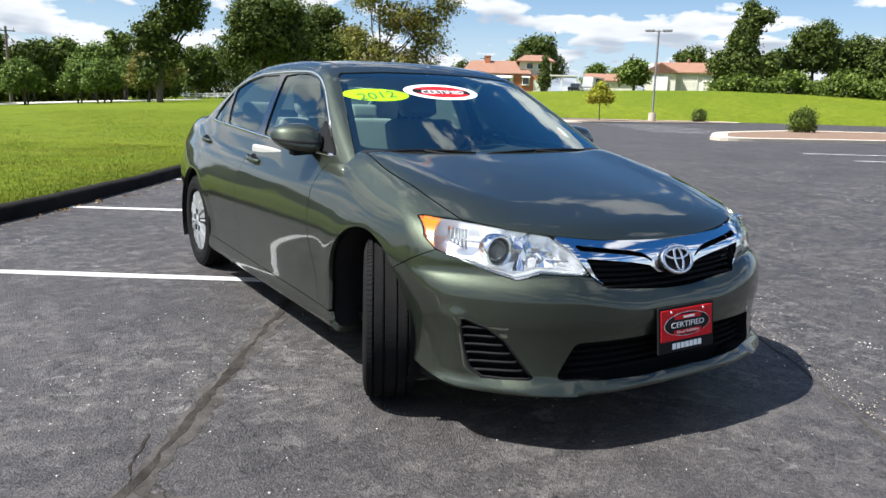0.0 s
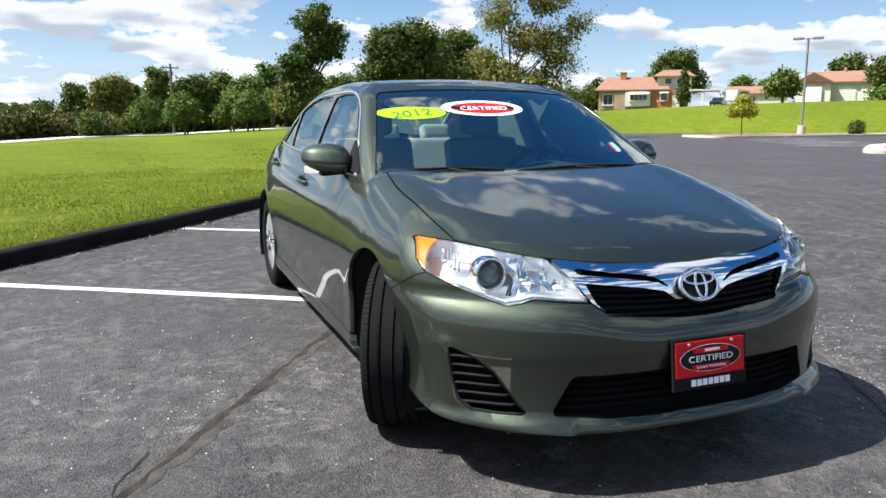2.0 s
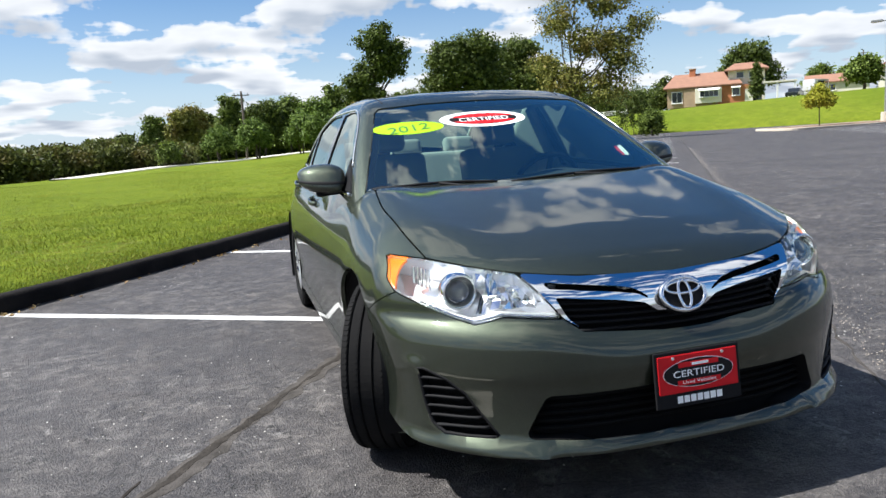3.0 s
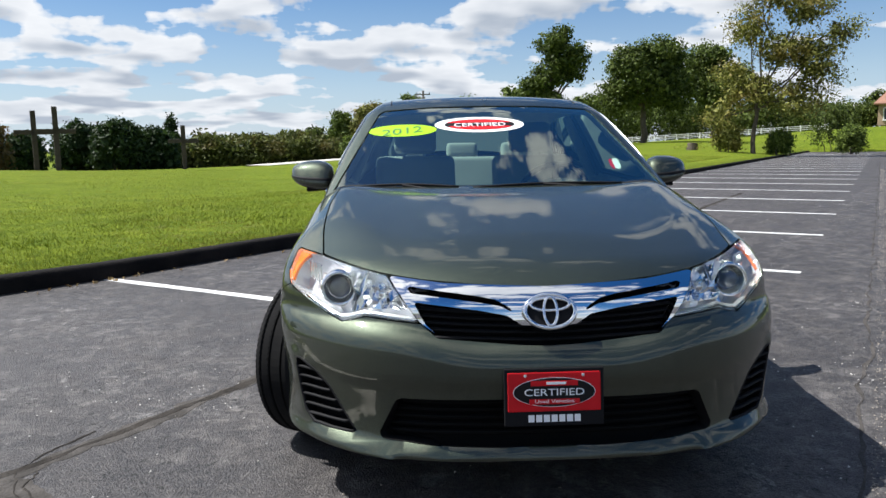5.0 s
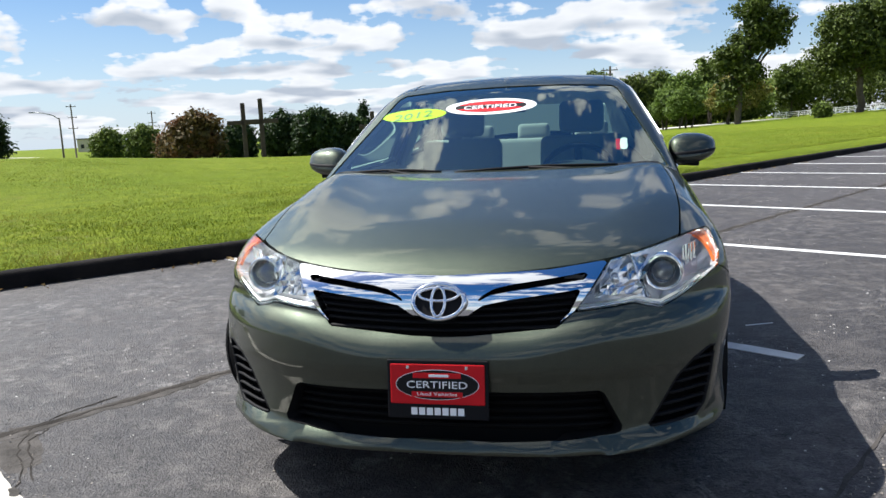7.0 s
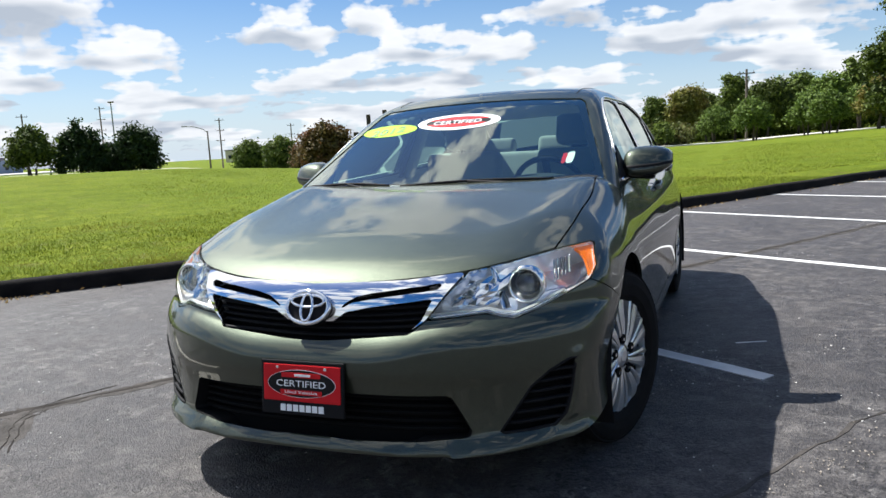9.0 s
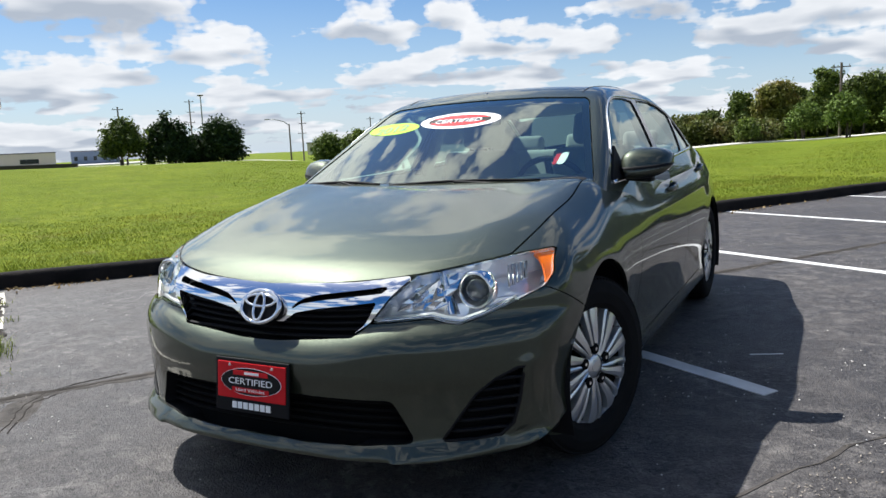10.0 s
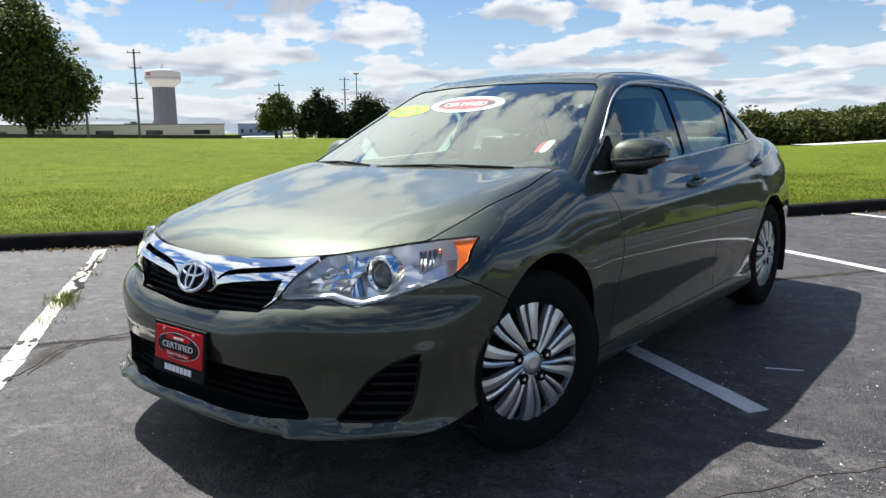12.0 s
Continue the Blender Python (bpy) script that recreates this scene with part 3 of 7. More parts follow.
def ray_skin(field, spine_y, spine_z, n_front, n_side, n_rear, elev, far):
    """A skin of rays from a spine inside the form."""
    rows = [(spine_y[0], math.sin(b), -math.cos(b)) for b in np.linspace(-math.pi / 2, math.pi / 2, n_front, endpoint=False)]
    rows += [(y, 1.0, 0.0) for y in np.linspace(*spine_y, n_side, endpoint=False)]
    rows += [(spine_y[1], math.cos(g), math.sin(g)) for g in np.linspace(0, math.pi, n_rear, endpoint=False)]
    rows += [(y, -1.0, 0.0) for y in np.linspace(*spine_y[::-1], n_side, endpoint=False)]
    rows, elev = np.array(rows), np.radians(elev)
    n, m = len(rows), len(elev)
    o = np.zeros((n, m, 3))
    o[..., 1], o[..., 2] = rows[:, :1], spine_z
    d = np.stack([rows[:, 1:2] * np.cos(elev), rows[:, 2:3] * np.cos(elev), np.ones((n, 1)) * np.sin(elev)], -1)
    verts = cast(field, o.reshape(-1, 3), d.reshape(-1, 3), far)
    faces = []
    for i in range(n):
        a, b = i * m, (i + 1) % n * m
        faces += [(a + j, b + j, b + j + 1, a + j + 1) for j in range(m - 1)]
    # close the ridge above the spine
    top = lambda i: (i % n) * m + m - 1  # noqa: E731
    k0, k1 = n_front, n_front + n_side
    for i in range(n_side):
        a, b = top(k0 + i), top(k0 + i + 1)
        c, e = top(k1 + n_rear + n_side - i - 1), top(k1 + n_rear + n_side - i)
        faces.append((a, b, c, e))
    faces.append(tuple(top(i) for i in range(n_front + 1)))
    faces.append(tuple(top(i) for i in range(k1, k1 + n_rear + 1)))
    return verts, faces


def on_skin(field, y, z, sign=1, lift=0.0):
    """The point of the skin at a given y and z, on one flank."""
    lo, hi = 0.2, 1.2
    for _ in range(40):
        mid = (lo + hi) / 2
        if field(np.array([[mid, y, z]]))[0] > 0:
            hi = mid
        else:
            lo = mid
    return Vector((sign * (lo + lift), y, z))


def on_front(field, x, z, lift=0.0):
    """The point of the skin at a given x and z, on the front."""
    lo, hi = 0.3 if field is body else 2.0, -1.2
    for _ in range(40):
        mid = (lo + hi) / 2
        if field(np.array([[x, mid, z]]))[0] > 0:
            hi = mid
        else:
            lo = mid
    return Vector((x, lo - lift, z))


def tube(points, radius, name, mat, parent, closed=False, flat=1.0, seg=8, label=""):
    """A bar of round section along points."""
    pts = [Vector(p) for p in points]
    n = len(pts)
    verts, faces = [], []
    for i, p in enumerate(pts):
        a = pts[(i - 1) % n] if closed or i else p
        b = pts[(i + 1) % n] if closed or i < n - 1 else p
        d = (b - a).normalized()
        u = d.cross(Vector((0, 0, 1)))
        u = u.normalized() if u.length > 1e-3 else Vector((1, 0, 0))
        v = u.cross(d)
        for k in range(seg):
            t = 2 * math.pi * k / seg
            verts.append(p + u * (radius * flat * math.cos(t)) + v * (radius * math.sin(t)))
    last = n if closed else n - 1
    for i in range(last):
        j = (i + 1) % n
        faces += [(i * seg + k, i * seg + (k + 1) % seg, j * seg + (k + 1) % seg, j * seg + k) for k in range(seg)]
    if not closed:
        faces += [tuple(range(seg - 1, -1, -1)), tuple((n - 1) * seg + k for k in range(seg))]
    return mesh_object(name, verts, faces, mat, parent, label)


def dense(points, step=0.02, closed=False):
    out = []
    pts = [np.array(p, float) for p in points]
    pairs = list(zip(pts, pts[1:] + ([pts[0]] if closed else [])))
    for a, b in pairs:
        k = max(1, int(np.linalg.norm(b - a) / step))
        out += [a + (b - a) * i / k for i in range(k)]
    if not closed:
        out.append(pts[-1])
    return out


def rounded(points, radius=0.02, steps=4):
    """A polygon with its corners rounded."""
    out = []
    n = len(points)
    for i in range(n):
        p, a, b = (np.array(points[j % n], float) for j in (i, i - 1, i + 1))
        r = min(radius, np.linalg.norm(a - p) * 0.45, np.linalg.norm(b - p) * 0.45)
        s, e = p + (a - p) / np.linalg.norm(a - p) * r, p + (b - p) / np.linalg.norm(b - p) * r
        for k in range(steps + 1):
            t = k / steps
            out.append(tuple((1 - t) ** 2 * s + 2 * t * (1 - t) * p + t * t * e))
    return out


# ---- outlines on the car ----
HOOD_EDGE = [(0.0, 0.724), (0.32, 0.742), (0.503, 0.760), (0.66, 0.786), (0.80, 0.812)]
HEADLIGHT = [(0.400, 0.626), (0.503, 0.757), (0.66, 0.783), (0.75, 0.798), (0.828, 0.804), (0.852, 0.738), (0.842, 0.703), (0.78, 0.671), (0.70, 0.634), (0.65, 0.618), (0.61, 0.626), (0.57, 0.639)]
GRILLE = [(-0.2, 0.721), (0.32, 0.739), (0.499, 0.757), (0.395, 0.624), (0.347, 0.586), (0.218, 0.573), (0.08, 0.563), (-0.2, 0.557)]
SLOT = [(0.444, 0.7310), (0.388, 0.7225), (0.30, 0.7130), (0.214, 0.7030), (0.163, 0.693), (0.129, 0.676), (0.098, 0.650), (0.119, 0.660), (0.150, 0.676), (0.214, 0.6865), (0.30, 0.6970), (0.388, 0.7065), (0.424, 0.7100)]
MAIN_SLOT = [(0.416, 0.688), (0.301, 0.675), (0.215, 0.664), (0.130, 0.648), (0.084, 0.618), (-0.2, 0.608), (-0.2, 0.553), (0.08, 0.559), (0.218, 0.569), (0.344, 0.582), (0.382, 0.624)]
INTAKE = [(-0.2, 0.402), (0.462, 0.398), (0.478, 0.390), (0.532, 0.276), (0.522, 0.262), (0.30, 0.252), (-0.2, 0.250)]
FOG = [(0.814, 0.473), (0.800, 0.474), (0.742, 0.446), (0.692, 0.402), (0.652, 0.340), (0.606, 0.270), (0.614, 0.263), (0.690, 0.262), (0.752, 0.266), (0.782, 0.296), (0.798, 0.365)]
SCREEN = [(-0.2, 0.90), (0.81, 0.90), (0.762, 0.975), (0.570, 1.335), (0.540, 1.356), (0.30, 1.371), (-0.2, 1.377)]
FRONT_WINDOW = [(0.47, 0.968), (0.90, 0.981), (1.545, 1.008), (1.60, 1.190), (1.635, 1.348), (1.45, 1.358), (1.22, 1.352), (1.06, 1.322), (0.92, 1.258), (0.72, 1.132)]
REAR_WINDOW = [(1.650, 1.014), (2.30, 1.046), (2.375, 1.150), (2.435, 1.272), (2.25, 1.325), (2.05, 1.353), (1.720, 1.356), (1.690, 1.20)]
QUARTER_WINDOW = [(2.335, 1.049), (2.70, 1.064), (2.60, 1.165), (2.470, 1.258), (2.405, 1.150)]
BACKLIGHT = [(-0.2, 1.06), (0.60, 1.06), (0.52, 1.34), (-0.2, 1.36)]


def hood_seam(y):
    return lerp(y, [(-0.75, 0.70), (-0.44, 0.728), (-0.20, 0.748), (0.05, 0.752), (0.25, 0.735), (0.36, 0.722)])


def hood_field(p):
    x, y, z = np.abs(p[:, 0]), p[:, 1], p[:, 2]
    rear = y - (0.245 + 0.16 * x**2)
    edge = np.where(y < -0.2, lerp(x, HOOD_EDGE) - z, -1.0)
    return np.maximum(np.maximum(x - hood_seam(y), rear), edge)


def build_car():
    car = empty("car")
    tagged(car, "dark green-grey metallic four-door saloon car parked across a bay line", "car")
    elev = np.concatenate([np.linspace(-44, -20, 24, endpoint=False), np.linspace(-20, -6, 20, endpoint=False), np.linspace(-6, 7, 48, endpoint=False), np.linspace(7, 30, 38, endpoint=False), np.linspace(30, 89.2, 52)])
    skin = ray_skin(body, (0.05, 3.15), 0.58, 230, 185, 50, elev, 2.2)
    top = ray_skin(cabin, (1.0, 2.2), 0.90, 150, 80, 60, np.concatenate([np.linspace(-6, 50, 76, endpoint=False), np.linspace(50, 89.0, 36)]), 2.6)

    def panel(name, mesh, mat=PAINT, parent=car, depth=0.016, field=body, lift=0.0, label=""):
        if not len(mesh[1]):
            return None
        return mesh_object(name, *flanged(mesh, field, depth, lift), mat, parent, label)

    # wheel openings, and what the cabin covers
    for wy in WHEEL_Y:
        skin = clip(skin, np.maximum(np.hypot(skin[0][:, 1] - wy, (skin[0][:, 2] - WHEEL_Z) * 0.97) - ARCH_R, 0.5 - np.abs(skin[0][:, 0])), False)
    skin = clip(skin, np.where((skin[0][:, 1] > 0.15) & (skin[0][:, 2] > 0.85), cabin(skin[0]), 1.0) + 0.004, False)
    skin = clip(skin, np.maximum(np.maximum(skin[0][:, 2] - 0.20, np.abs(skin[0][:, 0]) - 0.55), -0.3 - skin[0][:, 1]), False)

    # openings at the front
    lamp, skin = split(skin, front_field(HEADLIGHT, soft=0.002), 0.002)
    grille, skin = split(skin, front_field(GRILLE), 0.0015)
    intake, skin = split(skin, front_field(INTAKE), 0.001)
    fog, skin = split(skin, front_field(FOG), 0.001)
    hood, skin = split(skin, hood_field, 0.003)
    panel("hood", hood, depth=0.03)
    inner = skin

    # the painted bumper ends above a black air dam
    def chin(p):
        return np.maximum(p[:, 2] - lerp(p[:, 1], [(-0.95, 0.213), (-0.64, 0.219), (-0.50, 0.240), (-0.36, 0.276)]), p[:, 1] + 0.36)

    dam, skin = split(skin, chin, 0.001)
    panel("air_dam", dam, BLACK, lift=-0.030, label="black plastic air dam under the bumper")

    # front bumper, fenders, doors, rear quarters
    def bumper_field(p):
        x, y, z = np.abs(p[:, 0]), p[:, 1], p[:, 2]
        seam = 0.70 - (y + 0.47) * 0.50
        f = np.maximum(y + 0.25, z - np.where(y > -0.50, seam, 0.80))
        return f

    bumper, skin = split(skin, bumper_field, 0.002)
    bumper_ob = panel("front_bumper", bumper, depth=0.03)
    cowl, skin = split(skin, lambda p: np.maximum(np.maximum(np.abs(p[:, 0]) - 0.73, 0.15 - p[:, 1]), np.maximum(p[:, 1] - 0.62, 0.90 - p[:, 2])), 0.001)
    panel("cowl", cowl, BLACK, label="black plastic cowl under the wipers")
    rear_bumper, skin = split(skin, lambda p: np.maximum(p[:, 2] - 0.66 + 0.0 * p[:, 1], 3.14 - p[:, 1]), 0.002)
    panel("rear_bumper", rear_bumper)
    tail, skin = split(skin, lambda p: np.maximum(poly_field([(0.52, 0.72), (1.0, 0.70), (1.0, 0.96), (0.60, 0.93)], np.abs(p[:, 0]), p[:, 2]), 3.48 - p[:, 1]), 0.002)
    for sgn, side in ((1, "l"), (-1, "r")):
        panel("tail_lamp", clip(tail, -sgn * tail[0][:, 0]), TAIL, label="red tail lamp")
    boot, skin = split(skin, lambda p: np.maximum(np.abs(p[:, 0]) - 0.62, 3.0 - p[:, 1]), 0.002)
    panel("boot_lid", boot)
    rocker, skin = split(skin, lambda p: np.maximum(p[:, 2] - (0.262 + 0.012 * p[:, 1]), np.maximum(0.30 - p[:, 1], p[:, 1] - 2.48)), 0.002)
    for sgn in (1, -1):
        panel("sill", clip(rocker, -sgn * rocker[0][:, 0]), depth=0.03)
    for sgn in (1, -1):
        flank = clip(skin, -sgn * skin[0][:, 0])
        fender, flank = split(flank, lambda p: p[:, 1] - lerp(p[:, 2], [(0.2, 0.50), (0.5, 0.56), (0.8, 0.60), (1.0, 0.46)]), 0.002)
        panel("fender", fender)
        front_door, flank = split(flank, lambda p: p[:, 1] - lerp(p[:, 2], [(0.2, 1.76), (0.6, 1.735), (0.9, 1.665), (1.05, 1.63)]), 0.002)
        fd = panel("front_door", front_door)
        rear_door, quarter = split(flank, lambda p: p[:, 1] - lerp(p[:, 2], [(0.2, 2.27), (0.35, 2.32), (0.60, 2.50), (0.85, 2.72), (1.1, 2.80)]), 0.002)
        rd = panel("rear_door", rear_door)
        panel("quarter_panel", quarter)
        for door, y, z in ((fd, 1.52, 0.872), (rd, 2.63, 0.925)):
            handle(door, y, z, sgn)

    # inner shell, so that no joint shows through
    back = clip(inner, np.maximum(inner[0][:, 2] - 0.18, -9), False)
    g = gradient(body, back[0])
    mesh_object("inner_shell", back[0] - 0.032 * g, back[1], VOID, car)
    for wy in WHEEL_Y:
        for sgn in (1, -1):
            verts, faces = [], []
            for i in range(29):
                a = math.radians(-24 + 228 * i / 28)
                for xr in (0.89, 0.60, 0.46):
                    rr = ARCH_R + 0.02
                    verts.append((sgn * xr, wy + rr * math.cos(a), WHEEL_Z + rr * math.sin(a)))
            for i in range(28):
                faces += [(3 * i, 3 * i + 1, 3 * i + 4, 3 * i + 3), (3 * i + 1, 3 * i + 2, 3 * i + 5, 3 * i + 4)]
            faces.append(tuple(3 * i + 2 for i in range(29)))
            mesh_object("wheel_liner", verts, faces, BLACK, car)
    part("underbody", box_bm((1.5, 4.2, 0.05), (0, 1.45, 0.23), 0.02), VOID, car)

    build_lamps(car, lamp)
    build_front(car, grille, intake, fog, bumper_ob)
    build_cabin(car, top)
    for wy in WHEEL_Y:
        for sgn in (1, -1):
            build_wheel(car, sgn, wy, (-19.0 if sgn > 0 else -27.0) if wy == 0 else 0.0)
    build_mirrors(car)
    build_interior(car)
    return car


def handle(door, y, z, sgn):
    """A pull handle over a scooped recess."""
    bm = bmesh.new()
    for i in range(13):
        t = i / 12
        yy = y - 0.115 + 0.23 * t
        bow = 0.036 * math.sin(math.pi * min(max((t - 0.02) / 0.96, 0), 1)) ** 0.5
        p = on_skin(body, yy, z + 0.018 * (t - 0.5), sgn, 0.002 + bow * 0.8)
        h = 0.017 * (0.75 + 0.25 * math.sin(math.pi * t))
        for k in range(8):
            a = 2 * math.pi * k / 8
            bm.verts.new(p + Vector((sgn * 0.008 * math.cos(a), 0, h * math.sin(a))))
    v = list(bm.verts)
    for i in range(12):
        for k in range(8):
            bm.faces.new((v[8 * i + k], v[8 * i + (k + 1) % 8], v[8 * i + 8 + (k + 1) % 8], v[8 * i + 8 + k]))
    bm.faces.new(v[:8][::-1])
    bm.faces.new(v[-8:])
    bmesh.ops.recalc_face_normals(bm, faces=bm.faces)
    part("door_handle", bm, PAINT, door, smooth=True)
    p = on_skin(body, y, z, sgn, 0.0015)
    bm = bmesh.new()
    bmesh.ops.create_uvsphere(bm, u_segments=20, v_segments=10, radius=1)
    bmesh.ops.scale(bm, vec=(0.003, 0.062, 0.036), verts=bm.verts)
    bmesh.ops.translate(bm, vec=p + Vector((0, 0.0, 0.0)), verts=bm.verts)
    part("handle_recess", bm, GLOSS_BLACK, door, smooth=True)


def patch(mesh, field, outline, lift, name, mat, parent, depth=0.012, soft=0.0, label=""):
    m = clip(mesh, outline(mesh[0]))
    if not len(m[1]):
        return None
    return mesh_object(name, *flanged(m, field, depth, lift), mat, parent, label)


def build_lamps(car, lamp):
    for sgn in (1, -1):
        half = clip(lamp, -sgn * lamp[0][:, 0])
        unit = mesh_object("headlight", *flanged(half, body, 0.004, -0.085), LAMP_BACK, car, "clear headlight unit with chrome reflectors")
        g = gradient(body, half[0])
        side = flanged((half[0] - 0.0 * g, half[1]), body, 0.085, -0.002)
        keep = len(half[1])
        mesh_object("bezel", side[0], side[1][keep:], LAMP_BACK, unit)
        mesh_object("lens", *flanged(half, body, 0.01, 0.001), LENS, unit).visible_shadow = False
        edge = dense(rounded([(sgn * x, z) for x, z in HEADLIGHT], 0.012), 0.015, True)
        rim = []
        for x, z in edge:
            q = on_front(body, x, z, 0.0)
            rim.append(q)
        # chrome strip along the lower edge
        lower = [on_front(body, sgn * x, z, -0.004) for x, z in dense([(0.405, 0.631), (0.57, 0.645), (0.61, 0.632), (0.65, 0.624), (0.70, 0.640), (0.775, 0.676)], 0.02)]
        tube(lower, 0.004, "chrome_edge", CHROME, unit)
        tube([p + Vector((0, 0.012, 0)) for p in lower], 0.010, "lower_trim", SATIN, unit)
        # amber side reflector
        patch((half[0], half[1]), body, lambda p: (-0.408 + 0.69 * (p[:, 2] - 0.78)) - p[:, 1], -0.012, "side_marker", AMBER, unit, 0.01, label="amber side marker")
        # projector
        c = Vector((sgn * 0.662, -0.605, 0.704))
        d = Vector((0, -1, 0))
        bm = bmesh.new()
        ring_lathe(bm, [(0.060, 0.04), (0.060, -0.005), (0.055, -0.012), (0.048, -0.006), (0.043, 0.012), (0.038, 0.016)], c, d, 36)
        part("projector_ring", bm, CHROME, unit, smooth=True)
        bm = bmesh.new()
        ring_lathe(bm, [(0.038, 0.018), (0.035, 0.004), (0.026, -0.007), (0.012, -0.012), (0.0, -0.0125)], c, d, 32)
        part("projector_lens", bm, LAMP_GLASS, unit, smooth=True)
        # slanted chrome blade between the two chambers, and the inner reflector's facets
        bm = bmesh.new()
        a, b = Vector((sgn * 0.605, -0.668, 0.640)), Vector((sgn * 0.560, -0.640, 0.765))
        for p, w in ((a, 0.030), (a.lerp(b, 0.5), 0.016), (b, 0.024)):
            for k in (-1, 0, 1):
                bm.verts.new(p + Vector((sgn * k * w * 0.6, -0.012 * (1 - abs(k)) + 0.03 * abs(k), -k * w * 0.2)))
        v = list(bm.verts)
        for i in range(2):
            for k in range(2):
                bm.faces.new((v[3 * i + k], v[3 * i + k + 1], v[3 * i + 4 + k], v[3 * i + 3 + k]))
        bmesh.ops.recalc_face_normals(bm, faces=bm.faces)
        part("chrome_blade", bm, CHROME, unit, smooth=True)
        bm = bmesh.new()
        rng = random.Random(4)
        grid = {}
        for i in range(9):
            for j in range(7):
                x, z = 0.405 + 0.022 * i + 0.008 * j, 0.632 + 0.021 * j
                if poly_field(HEADLIGHT, np.array([x]), np.array([z]))[0] > -0.008:
                    continue
                bowl = 0.040 * math.exp(-((x - 0.515) / 0.055) ** 2 - ((z - 0.698) / 0.045) ** 2)
                step = 0.009 * ((i + 2 * j) % 3)
                grid[i, j] = bm.verts.new((sgn * (x + rng.uniform(-0.005, 0.005)), on_front(body, x, z).y + 0.036 + bowl + step + rng.uniform(-0.003, 0.003), z + rng.uniform(-0.004, 0.004)))
        for i, j in list(grid):
            ring = [(i, j), (i + 1, j), (i + 1, j + 1), (i, j + 1)]
            if all(k in grid for k in ring):
                bm.faces.new([grid[k] for k in ring][::sgn])
        bmesh.ops.delete(bm, geom=[v for v in bm.verts if not v.link_faces], context="VERTS")
        part("faceted_reflector", bm, CHROME, unit)
        bm = bmesh.new()
        for i in range(5):
            x = 0.730 + 0.010 * i
            box_bm((0.006, 0.02, 0.075 - 0.004 * i), (sgn * x, on_front(body, x, 0.735).y + 0.076, 0.732 + 0.004 * i), 0.002, None, 1, bm)
        part("ribbed_reflector", bm, CHROME, unit)
        bm = cyl_bm(0.014, 0.012, (sgn * 0.515, -0.66, 0.700), (sgn * 0.515, -0.715, 0.698), 14, None, 0.003)
        part("bulb_shield", bm, CHROME, unit, smooth=True)


def ring_lathe(bm, profile, centre, axis, seg=32):
    """Turns (radius, depth) rings about an axis; depth runs against the axis."""
    axis = axis.normalized()
    u = axis.orthogonal().normalized()
    v = axis.cross(u)
    rows = []
    for r, dep in profile:
        if r < 1e-6:
            rows.append([bm.verts.new(centre - axis * dep)])
            continue
        rows.append([bm.verts.new(centre - axis * dep + (u * math.cos(2 * math.pi * k / seg) + v * math.sin(2 * math.pi * k / seg)) * r) for k in range(seg)])
    for a, b in zip(rows, rows[1:]):
        for k in range(seg):
            if len(b) == 1:
                bm.faces.new((a[k], a[(k + 1) % seg], b[0]))
            elif len(a) == 1:
                bm.faces.new((a[0], b[(k + 1) % seg], b[k]))
            else:
                bm.faces.new((a[k], a[(k + 1) % seg], b[(k + 1) % seg], b[k]))
    bmesh.ops.recalc_face_normals(bm, faces=bm.faces)


